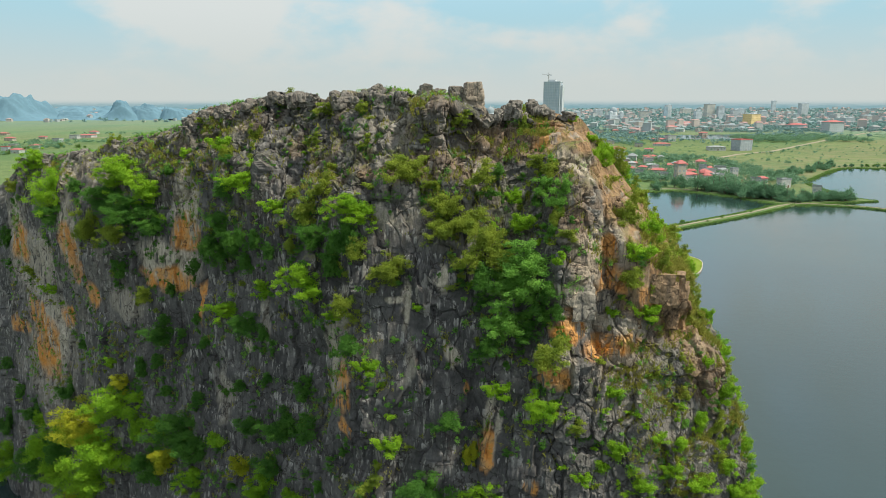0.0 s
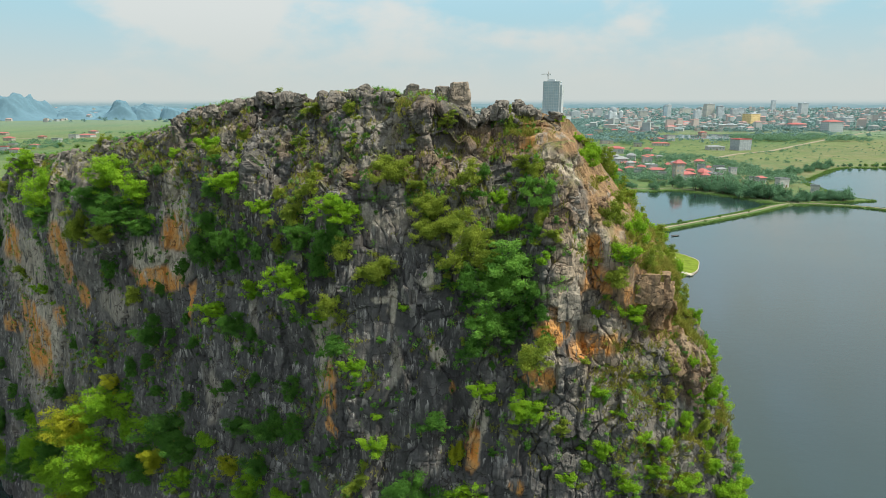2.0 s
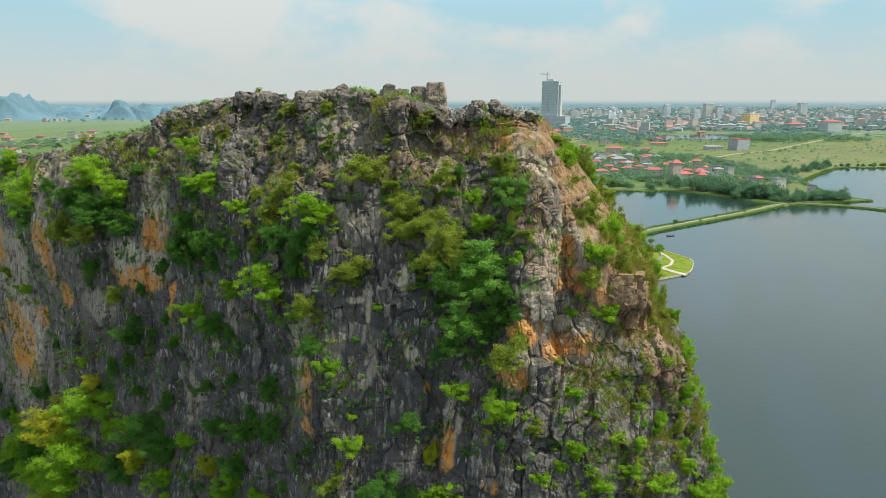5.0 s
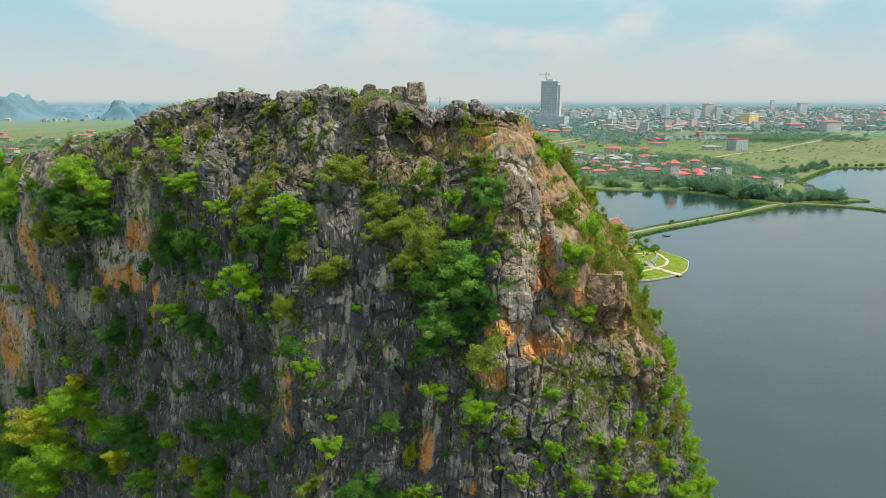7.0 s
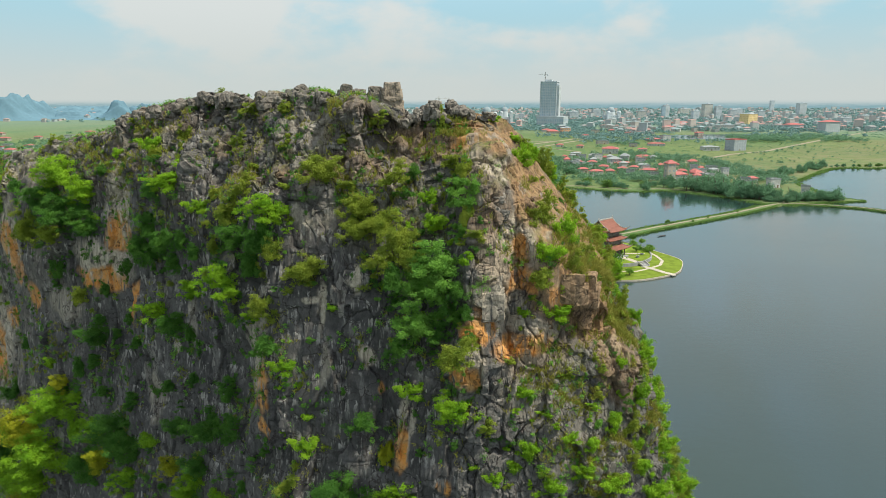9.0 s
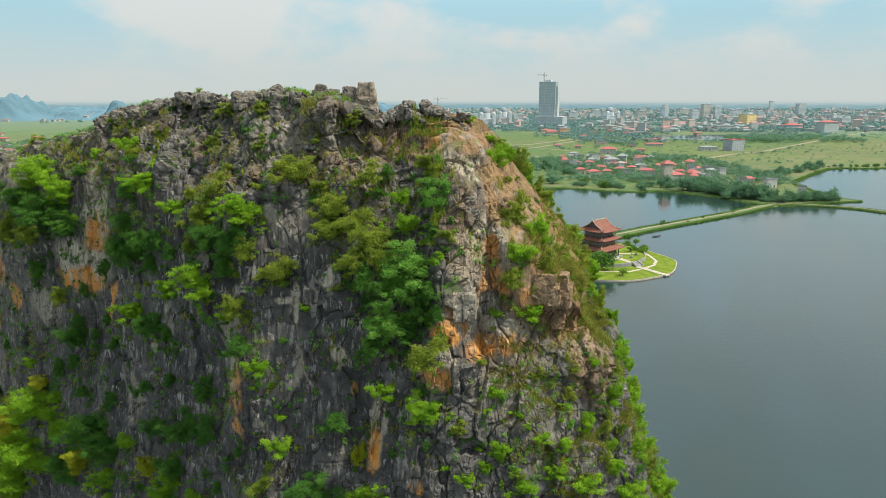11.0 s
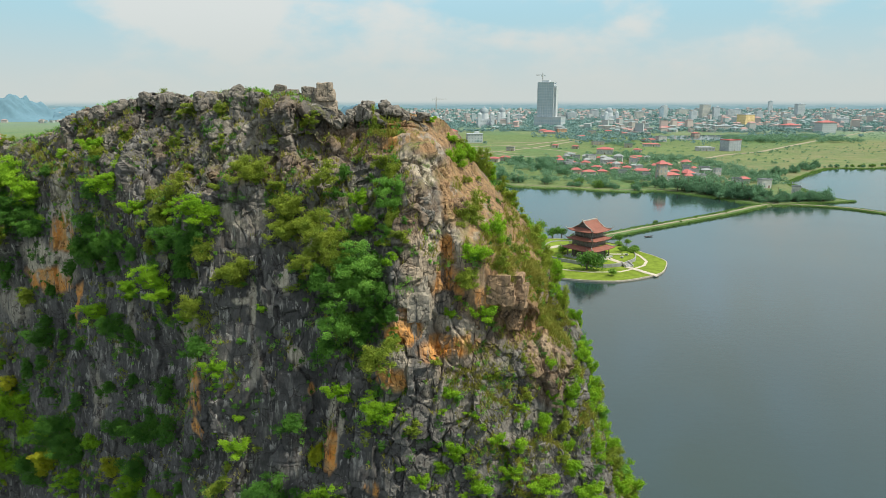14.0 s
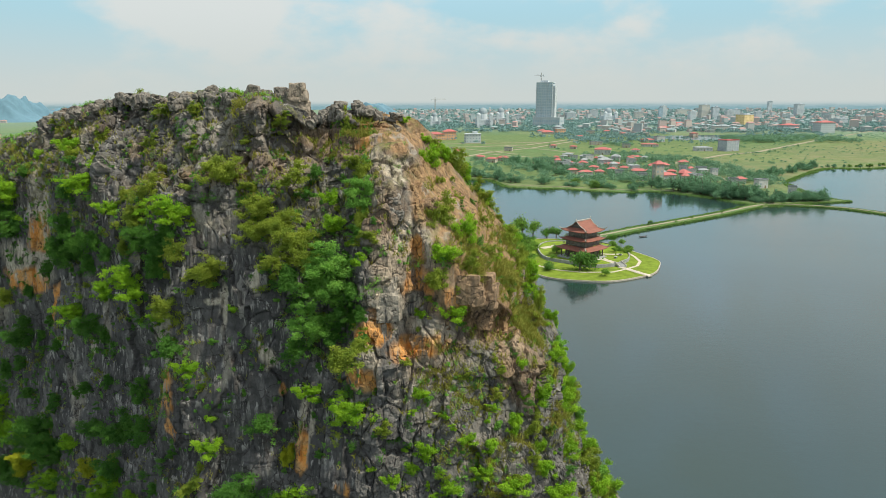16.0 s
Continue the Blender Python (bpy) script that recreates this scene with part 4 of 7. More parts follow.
shrub(0.8, 33.4, 1.56, 1.07, 1)
shrub(-4.5, 30.1, 1.50, 1.00, 0)
shrub(-7.0, 30.8, 0.76, 0.51, 0)
shrub(-4.7, 32.6, 0.75, 0.60, 0)
shrub(2.1, 29.6, 0.97, 1.65, 3)
shrub(-1.9, 27.0, 2.59, 1.59, 1)
shrub(-6.3, 26.6, 1.62, 1.11, 2)
shrub(3.6, 26.8, 2.23, 0.97, 0)
shrub(-45.2, 19.7, 4.61, 2.98, 3)
shrub(-57.4, 15.9, 1.46, 1.62, 0)
shrub(-40.1, 23.8, 3.56, 2.42, 0)
shrub(-67.6, 4.9, 3.74, 3.20, 0)
shrub(-72.0, -1.1, 2.79, 2.97, 0)
shrub(-42.4, 17.1, 4.55, 2.94, 0)
shrub(-45.8, 12.0, 4.49, 2.24, 0)
shrub(-36.8, 21.3, 1.37, 2.88, 0)
shrub(-53.0, 13.4, 3.30, 3.30, 1)
shrub(-29.9, 23.5, 3.30, 2.54, 1)
shrub(-27.2, 22.3, 2.60, 1.86, 1)
shrub(-27.6, 18.8, 2.00, 1.87, 0)
shrub(-18.2, 22.4, 1.86, 1.16, 0)
shrub(-17.4, 24.2, 2.07, 1.73, 1)
shrub(-15.8, 28.5, 2.60, 2.03, 1)
shrub(-12.6, 29.0, 1.65, 1.76, 1)
shrub(-19.4, 27.8, 1.75, 1.16, 1)
shrub(-22.5, 20.2, 0.90, 0.60, 1)
shrub(-13.3, 32.6, 1.43, 1.43, 1)
shrub(-17.6, 32.9, 0.86, 0.86, 1)
shrub(-67.9, 10.3, 1.78, 2.85, 1)
shrub(-34.4, 18.1, 2.68, 2.68, 1)
shrub(14.1, 42.8, 0.83, 0.69, 0)
shrub(16.9, 42.9, 1.38, 1.11, 0)
shrub(15.2, 46.0, 1.37, 1.00, 2)
shrub(15.9, 47.9, 1.55, 1.00, 0)
shrub(14.6, 54.6, 1.13, 1.51, 0)
shrub(18.0, 53.1, 1.12, 1.34, 2)
shrub(15.9, 50.2, 1.36, 1.64, 2)
shrub(17.7, 48.9, 1.21, 1.67, 0)
shrub(26.8, 43.3, 1.37, 1.75, 0)
shrub(18.1, 46.8, 0.92, 0.92, 2)
shrub(29.2, 39.5, 0.66, 1.21, 1)
shrub(22.6, 40.4, 0.57, 0.76, 0)
shrub(22.5, 38.1, 0.67, 0.96, 0)
shrub(24.5, 35.0, 1.18, 1.47, 0)
shrub(21.9, 33.1, 0.96, 1.20, 0)
shrub(23.9, 30.7, 0.88, 1.27, 0)
shrub(26.2, 26.4, 1.62, 1.32, 0)
shrub(17.5, 37.6, 0.70, 0.47, 0)
shrub(13.9, 36.7, 0.93, 0.65, 0)
shrub(17.7, 32.8, 0.94, 0.70, 0)
shrub(14.7, 31.7, 1.21, 0.93, 0)
shrub(16.5, 29.2, 1.22, 0.85, 0)
shrub(21.6, 28.3, 1.55, 0.97, 0)
shrub(13.4, 30.1, 0.93, 0.70, 0)
shrub(11.0, 33.6, 0.93, 0.65, 2)
shrub(11.7, 29.3, 0.94, 0.70, 0)
shrub(19.7, 32.0, 0.95, 0.71, 0)
shrub(12.8, 39.1, 0.65, 0.46, 2)
shrub(13.0, 58.7, 0.74, 0.42, 0)
shrub(7.2, 58.2, 0.51, 1.22, 2)
shrub(1.9, 58.1, 0.92, 0.46, 2)
shrub(19.3, 29.8, 1.05, 0.76, 0)
shrub(15.6, 34.7, 0.84, 0.56, 0)
shrub(22.7, 35.4, 0.77, 0.67, 0)
shrub(20.5, 37.9, 0.66, 0.47, 2)
shrub(19.9, 35.0, 0.76, 0.57, 0)
shrub(-66.7, 20.6, 1.57, 1.40, 1)
shrub(-46.0, 29.3, 1.04, 0.74, 1)
shrub(-40.1, 28.9, 0.99, 0.71, 0)
shrub(-25.6, 34.7, 0.96, 0.84, 1)
shrub(-23.1, 30.0, 0.83, 0.60, 1)
shrub(-29.3, 34.2, 0.86, 0.62, 1)
shrub(-17.9, 37.1, 1.02, 0.91, 1)
shrub(-10.1, 40.8, 0.94, 0.73, 0)
shrub(-4.2, 39.6, 0.59, 0.40, 1)
shrub(-1.2, 35.5, 0.69, 0.49, 1)
shrub(-12.1, 23.7, 0.99, 0.77, 1)
shrub(-9.1, 28.4, 0.72, 0.62, 1)
shrub(8.3, 31.9, 0.75, 0.47, 1)
shrub(9.7, 30.2, 0.75, 0.56, 0)
shrub(5.5, 31.0, 0.67, 0.48, 1)
shrub(-31.5, 27.5, 1.15, 0.90, 1)
shrub(-49.7, 22.0, 1.98, 1.52, 1)
shrub(-62.0, 18.1, 1.34, 1.17, 1)
shrub(-18.4, 46.6, 1.15, 1.37, 1)
shrub(-16.8, 45.4, 1.03, 1.14, 1)
shrub(-14.4, 51.3, 0.99, 0.77, 2)
shrub(-6.2, 52.5, 0.79, 0.59, 2)
shrub(-0.9, 52.7, 0.96, 0.67, 2)
shrub(4.3, 52.1, 0.75, 0.75, 1)
shrub(5.0, 54.0, 0.85, 0.94, 1)
shrub(-1.8, 56.4, 0.70, 0.40, 2)
shrub(-7.1, 56.3, 0.83, 0.41, 2)
shrub(-12.5, 56.0, 0.89, 0.56, 2)
shrub(-26.0, 57.7, 0.86, 0.61, 2)
shrub(-19.2, 56.4, 1.05, 1.17, 2)
shrub(-30.2, 52.5, 1.00, 0.75, 1)
shrub(-45.4, 49.5, 1.47, 1.17, 1)
shrub(-61.9, 47.8, 1.48, 1.15, 2)
shrub(-65.3, 39.9, 1.53, 2.21, 1)
shrub(-58.4, 36.3, 1.44, 0.96, 2)
shrub(-38.0, 40.8, 1.50, 1.77, 1)
shrub(-26.6, 42.5, 1.20, 1.08, 1)
shrub(-30.4, 39.3, 1.00, 0.87, 1)
shrub(-26.4, 36.9, 0.84, 0.96, 1)
# the green cascade beside the prow
for x, z, wide, high, tone in ((7.6, 57.5, 0.5, 0.7, 2), (9.3, 55.1, 0.6, 0.6, 4), (9.1, 54.2, 1.0, 1.0, 2), (9.5, 53.1, 0.9, 1.0, 4), (9.0, 51.8, 1.1, 1.1, 4), (9.3, 50.7, 0.9, 1.0, 2),
                               (8.6, 49.5, 1.0, 0.9, 4), (9.0, 47.5, 0.7, 0.7, 0), (4.6, 48.7, 1.2, 1.0, 2), (2.2, 47.0, 1.2, 1.0, 2), (5.4, 46.7, 1.4, 1.1, 1),
                               (6.9, 41.3, 1.4, 1.0, 1), (8.6, 45.1, 1.0, 1.1, 1), (8.9, 43.2, 0.9, 0.9, 1), (9.3, 41.3, 1.0, 0.7, 2)):
    shrub(x, z, wide, high, tone)
# bushes along the edge of the flank
for x, z, wide, high, tone in ((14.8, 56.9, 0.7, 0.8, 0), (15.5, 56.1, 0.9, 1.1, 2), (16.2, 54.9, 0.9, 1.2, 0), (17.1, 54.1, 0.9, 1.1, 2), (17.8, 52.8, 1.0, 1.2, 0), (18.6, 52.4, 0.9, 1.1, 1),
                               (19.4, 51.2, 0.9, 1.0, 2), (20.4, 50.3, 0.9, 0.9, 0), (21.7, 48.9, 0.8, 0.9, 2), (23.5, 46.9, 0.9, 1.0, 0), (26.3, 43.5, 0.9, 1.0, 2)):
    shrub(x, z, wide, high, tone)
# the eastern flank
shrub(28.6, 34.6, 0.80, 1.09, 0)
shrub(29.3, 30.9, 0.80, 1.00, 0)
shrub(27.0, 32.0, 1.67, 1.79, 0)
shrub(31.7, 23.4, 1.12, 1.32, 0)
shrub(34.8, 18.2, 1.60, 1.60, 0)
shrub(37.7, 13.3, 1.90, 1.90, 0)
shrub(26.9, 38.5, 0.83, 1.31, 0)
shrub(26.7, 41.1, 0.97, 1.33, 2)
shrub(26.1, 43.4, 1.10, 1.22, 0)
shrub(23.0, 47.1, 1.06, 1.06, 0)
shrub(31.3, 21.0, 1.55, 1.36, 0)
shrub(27.0, 29.2, 1.14, 1.26, 0)
shrub(16.4, 55.4, 0.88, 1.10, 0)
shrub(17.8, 53.9, 1.13, 1.24, 2)
shrub(20.7, 51.0, 1.37, 1.22, 2)
shrub(21.1, 52.4, 0.76, 1.17, 1)
shrub(28.9, 33.3, 0.90, 1.29, 0)
shrub(27.5, 30.1, 1.20, 1.56, 2)
shrub(26.1, 46.1, 0.98, 0.86, 2)
shrub(26.9, 39.8, 0.85, 0.97, 0)
shrub(34.2, 16.4, 1.54, 1.23, 0)
shrub(24.9, 37.0, 0.78, 0.67, 2)
shrub(22.0, 46.6, 1.44, 1.00, 2)
shrub(20.5, 46.1, 0.78, 0.59, 0)
shrub(24.7, 29.1, 1.09, 0.79, 0)
shrub(23.6, 32.5, 0.87, 1.07, 2)
shrub(26.0, 26.8, 1.41, 1.01, 0)
shrub(20.0, 46.9, 1.07, 0.68, 2)
shrub(21.8, 43.6, 0.68, 0.59, 2)
shrub(18.5, 56.1, 0.56, 0.79, 0)
shrub(23.0, 44.7, 1.01, 1.01, 2)
shrub(24.9, 39.6, 0.64, 0.74, 2)

# small bushes along the skyline of the flank and over its broken rock
edge = random.Random(23)
for k in range(46):
    x = 21.5 + 14.5 * (k + edge.random()) / 46
    size = edge.uniform(0.45, 1.0) * (1 + 0.04 * (x - 21))
    shrub(round(x, 1), round(float(crest_z(x)) - edge.uniform(0.3, 3.2), 1), size, size * edge.uniform(0.7, 1.25), edge.choice((0, 0, 2, 4, 2)))
for k in range(40):
    x = edge.uniform(12.5, 26.0)
    size = edge.uniform(0.3, 0.75)
    shrub(round(x, 1), round(edge.uniform(22.0, min(43.0, float(crest_z(x)) - 3)), 1), size, size * edge.uniform(0.6, 1.1), edge.choice((0, 2, 2, 4)))
# bright bushes low on the western wall
for x, z, wide, high, tone in ((-56.0, 12.0, 3.4, 2.6, 0), (-52.5, 9.5, 3.4, 2.6, 0), (-60.0, 9.0, 3.2, 2.6, 1), (-50.0, 6.0, 3.5, 2.6, 3), (-58.5, 16.5, 2.2, 1.8, 1), (-48.9, 17.1, 2.6, 2.0, 0), (-36.3, 25.6, 1.8, 1.3, 0), (-33.1, 22.9, 2.0, 1.6, 0), (-31.2, 20.3, 2.2, 1.7, 3), (-24.2, 24.4, 1.6, 1.2, 0), (-21.0, 22.8, 1.8, 1.3, 3), (-19.5, 20.4, 1.8, 1.3, 0),
                               (-15.0, 21.6, 1.5, 1.1, 0), (-38.7, 27.0, 1.7, 1.2, 3), (-26.7, 27.7, 1.3, 0.9, 1), (-20.6, 31.4, 1.2, 0.9, 1)):
    shrub(x, z, wide, high, tone)


def undergrowth(rows):
    """Low leafy growth filling the gaps beside the shrubs, as one mesh."""
    rng = np.random.default_rng(63)
    vs, fs, tones, base = [], [], [], 0
    for x, z, wide, high, tone in rows:
        hit = MT.ray_cast(Vector((x, 20, z)), Vector((0, 1, 0)))[0]
        if hit:
            v, f = lobed_leaves(420, 0.17 * min(1.0, 0.6 / wide), 11, rng, big=0.95)
            v = v * (wide * 1.14, wide * 0.9, max(high, 0.7 * wide) * 1.15) + np.array(hit) + (0, -0.25 * wide, 0)
            vs.append(v)
            fs.append(f + base)
            tones.append(np.full(len(f), tone))
            base += len(v)
    me = mesh_np("undergrowth", np.concatenate(vs), np.concatenate(fs))
    for mat in LEAF:
        me.materials.append(mat)
    me.polygons.foreach_set("material_index", np.concatenate(tones).astype(np.int32))
    tagged(new("undergrowth", me), "small leafy green growth in the rock joints", "undergrowth", kind="stuff")


more = random.Random(5)
low = []
# growth hanging below larger shrubs; dark leaves mixed in paint its shade
for x, z, wide, high, tone in list(placed):
    if wide > 0.8:
        for k in range(more.choice((2, 2, 3)) if x < 9 else more.choice((1, 1, 2))):
            low.append((x + more.uniform(-1.3, 1.3) * wide, z - more.uniform(0.2, 2.1) * high, min(1.2, wide * more.uniform(0.4, 0.75)), min(1.0, high * more.uniform(0.45, 0.8)), more.choice((tone, tone, 1, 1, 2))))
for k in range(26):
    low.append((more.uniform(1.5, 9.4), more.uniform(38, 50), more.uniform(0.4, 0.9), more.uniform(0.4, 0.8), more.choice((1, 2, 4, 0))))
undergrowth(low)


def ledge_cover():
    """Grass tufts and creeping leaves on the ledges and along the ridge."""
    V, Fq = mt_verts, mt_faces
    c = V[Fq].mean(1)
    e1, e2 = V[Fq[:, 2]] - V[Fq[:, 0]], V[Fq[:, 3]] - V[Fq[:, 1]]
    nn = np.cross(e1, e2)
    area = np.linalg.norm(nn, axis=1) / 2
    nn /= 2 * area[:, None] + 1e-9
    bald = (c[:, 0] > 9.5) & (c[:, 0] < 19) & (c[:, 2] > 49)
    seen = (c[:, 2] > 18) & ~(bald & (fbm(c / 2.0, 2, 251) < 0.35)) & (c[:, 1] < crest_y(c[:, 0]) + 3) & (c[:, 0] > -64)
    rng = np.random.default_rng(11)

    def pick(weight, count):
        w = np.where(seen, weight * area, 0)
        i = rng.choice(len(w), count, p=w / w.sum())
        return c[i] + rng.normal(0, 0.05, (count, 3)), nn[i]

    patch = np.clip(fbm(c / 4.0, 3, 201) * 2.2 + 0.1, 0, 1)
    flank = np.clip((c[:, 0] - 13) / 4, 0, 1) * np.clip((52 - c[:, 2]) / 6, 0.15, 1) * np.clip((c[:, 2] - 37) / 7, 0.08, 1)
    ridge = np.clip((c[:, 2] - 50) / 8, 0, 1)
    up = np.clip((nn[:, 2] - 0.15) * 1.6, 0, 1)
    # grass
    p, n = pick((c[:, 1] < crest_y(c[:, 0]) - 1.2) * up * (patch**1.5 * 0.9 + 0.03) * (0.14 + 2.6 * flank + 0.4 * ridge) * np.clip((crest_z(c[:, 0]) - c[:, 2]) / 1.5, 0.04, 1) * (1 - 0.85 * np.exp(-((c[:, 0] - 13) / 4) ** 2) * ridge), 7000)
    k = 7
    p, n = np.repeat(p, k, 0), np.repeat(n, k, 0)
    m = len(p)
    p = p + rng.normal(0, 0.09, (m, 3))
    way = rng.normal(0, 0.45, (m, 3)) + (0, -0.15, 1.0) + 0.3 * n
    way /= np.linalg.norm(way, axis=1, keepdims=True)
    L = (rng.uniform(0.22, 0.62, m) * (1 + 0.45 * np.clip((p[:, 0] - 13) / 4, 0, 1)))[:, None]
    side = np.cross(way, rng.normal(0, 1, (m, 3)))
    side /= np.linalg.norm(side, axis=1, keepdims=True) / 0.03
    bend = way * 0.5 + rng.normal(0, 0.35, (m, 3)) - (0, 0, 0.15)
    v = np.stack([p - side, p + side, p + way * L * 0.6 + side * 0.8, p + way * L * 0.6 - side * 0.8, p + way * L * 0.6 + bend * L * 0.6], 1).reshape(-1, 3)
    i = np.arange(m)[:, None] * 5
    f = np.concatenate([i + [0, 1, 2], i + [0, 2, 3], i + [3, 2, 4]])
    tagged(obj("ledge_grass", mesh_np("ledge_grass", v, f, GRASS)), "long olive grass tufts on rock ledges", "grass", kind="stuff")
    # creeping leaves
    p, n = pick((patch**1.5 + 0.01) * (0.35 + up), 1700)
    k = 60
    r = rng.uniform(0.12, 0.5, len(p))
    p, n, r = np.repeat(p, k, 0), np.repeat(n, k, 0), np.repeat(r, k)
    p = p + rng.normal(0, 0.34, (len(p), 3)) * r[:, None] + n * 0.1
    v, f = leaves(p, n * 0.7 + (0, -0.2, 0.5), 0.12, rng)
    tagged(obj("creeper", mesh_np("creeper", v, f, LEAF[4])), "small creeping plants scattered over the rock", "creeper", kind="stuff")
    p, n = pick((np.clip(fbm(c / 3.0, 3, 231) * 2.0 - 0.1, 0, 1) + 0.01) * (0.5 + up), 1300)
    r = rng.uniform(0.1, 0.5, len(p))
    p, n, r = np.repeat(p, k, 0), np.repeat(n, k, 0), np.repeat(r, k)
    p = p + rng.normal(0, 0.34, (len(p), 3)) * r[:, None] + n * 0.1
    v, f = leaves(p, n * 0.7 + (0, -0.2, 0.5), 0.13, rng)
    tagged(obj("fern", mesh_np("fern", v, f, LEAF[1])), "small dark ferns in the rock joints", "fern", kind="stuff")


GRASS = leaf_mat("grass_blade", (0.22, 0.26, 0.04), (0.42, 0.35, 0.09), (0.12, 0.18, 0.03), 0.35)
ledge_cover()


# ---- crags on the ridge ----
def chipped_block(sx, sy, sz, rng, cuts, keep=0.72, worn=1):
    """A box with its corners and edges struck off by flat breaks."""
    bm = bmesh.new()
    bmesh.ops.create_cube(bm, size=1)
    for k in range(cuts):
        n = Vector(rng.normal(0, 1, 3)).normalized()
        if rng.uniform() < 0.5:
            n = Vector((n.x, n.y, n.z * 0.35)).normalized()
        reach = 0.5 * (abs(n.x) + abs(n.y) + abs(n.z))
        got = bmesh.ops.bisect_plane(bm, geom=bm.verts[:] + bm.edges[:] + bm.faces[:], plane_co=n * reach * rng.uniform(keep, 0.96), plane_no=n, clear_outer=True)
        edges = [e for e in bm.edges if e.is_boundary]
        if edges:
            bmesh.ops.holes_fill(bm, edges=edges)
    bmesh.ops.scale(bm, vec=(sx, sy, sz), verts=bm.verts[:])
    bmesh.ops.triangulate(bm, faces=bm.faces[:])
    for turn in range(4):
        long = [e for e in bm.edges if e.calc_length() > 0.26]
        if not long:
            break
        bmesh.ops.subdivide_edges(bm, edges=long, cuts=1, use_grid_fill=False)
        bmesh.ops.triangulate(bm, faces=[f for f in bm.faces if len(f.verts) > 3])
    for turn in range(worn):
        bmesh.ops.smooth_vert(bm, verts=bm.verts[:], factor=0.5, use_axis_x=True, use_axis_y=True, use_axis_z=True)
    return bm


def crag(x, y, z, wide, high, shape, label="", group="crags along the ridge"):
    """A cracked limestone crag of several fitted blocks; z is its foot."""
    rng = np.random.default_rng(int(abs(x) * 10) + shape)
    out = bmesh.new()
    blocks = []
    if shape == 4:
        blocks.append((0, 0, high * 0.34, wide * 1.1, wide * 0.9, high * 0.8, 12, 0.76))
        blocks.append((-0.12 * wide, 0.05 * wide, high * 0.84, wide * 0.95, wide * 0.85, high * 0.34, 10, 0.76))
    elif shape == 0:
        low = -0.4
        for k in range(6):
            tall = (high + 0.4) / 6 * (1.3, 0.8, 1.1, 0.8, 1.2, 0.8)[k]
            w = wide * (1.0, 1.04, 0.98, 1.0, 0.9, 0.7)[k]
            blocks.append((rng.normal(0, 0.02) * wide, rng.normal(0, 0.03) * wide, low + tall / 2, w, wide * 0.9, tall * 1.22, 12, 0.8))
            low += tall
    else:
        count = max(2, min(8, int(2.4 * wide * high ** 0.5)))
        for k in range(count):
            t = k / max(1, count - 1)
            r = (1 - 0.55 * t) * wide * 0.36
            size = rng.uniform(0.42, 0.72)
            blocks.append((rng.uniform(-1, 1) * r, rng.uniform(-0.7, 0.7) * r, -0.3 + high * (0.15 + 0.55 * t), wide * size, wide * size * rng.uniform(0.7, 1.0), max(0.55, high * rng.uniform(0.45, 0.75)), 15, 0.58))
    loose = 0.05 if shape == 0 else 0.2 if shape == 4 else 0.6
    for bx, by, bz, sx, sy, sz, cuts, keep in blocks:
        bm = chipped_block(sx, sy, sz, rng, cuts, keep, 0 if shape == 4 else 1)
        m = Matrix.Translation((bx, by, bz)) @ Matrix.Rotation(rng.uniform(-0.8, 0.8) * loose, 4, "Z") @ Matrix.Rotation(rng.normal(0, 0.22) * loose, 4, "Y") @ Matrix.Rotation(rng.normal(0, 0.22) * loose, 4, "X")
        bmesh.ops.transform(bm, matrix=m, verts=bm.verts[:])
        me = bpy.data.meshes.new("block")
        bm.to_mesh(me)
        bm.free()
        out.from_mesh(me)
        bpy.data.meshes.remove(me)
    q = np.array([v.co for v in out.verts])
    c = np.array([v.normal for v in out.verts])
    s = q + (x, y, z)
    joint, cid, off = cells((s + 0.25 * np.stack([fbm(s / 0.9, 2, 321), fbm(s / 0.9, 2, 322), fbm(s / 0.9, 2, 323)], 1)) / (0.75, 0.75, 1.0), 319)
    d = 0.1 * fbm(s / 0.4, 3, 313) + 0.16 * fbm(s / 1.1, 2, 317) + 0.2 * (cid - 0.5) - 0.16 * np.exp(-joint / 0.07) + 0.1 * (0.5 - np.abs(vnoise(s / (0.5, 0.5, 1.6), 325)))
    d = d * (0.5 if shape in (0, 4) else 1.0)
    q = q + np.where(np.linalg.norm(c, axis=1, keepdims=True) > 0, c, 0) * d[:, None]
    for v, co in zip(out.verts, q):
        v.co = co
    ob = obj("crag", out, ROCK)
    at = ob.data.attributes.new("bare_lit", "FLOAT", "POINT")
    at.data.foreach_set("value", np.full(len(q), (0.6 if not label else 0.35) if shape == 0 else 0.6 if shape == 4 else 0.3, np.float32))
    if (x > 13 and shape != 0) or (shape == 0 and not label):
        at = ob.data.attributes.new("brown", "FLOAT", "POINT")
        at.data.foreach_set("value", np.full(len(q), 0.2 if shape == 0 else 0.8, np.float32))
    ob.matrix_world = Matrix.Translation((x, y, z)) @ Matrix.Rotation(0.12 if shape == 0 else rng.uniform(-0.35, 0.35), 4, "Z")
    tagged(ob, label or ("square cream limestone pillar on the ridge", "cracked grey limestone block on the ridge", "rounded grey limestone crag on the ridge", "pointed grey limestone rock on the ridge", "pale limestone slab")[shape], "rock", group)


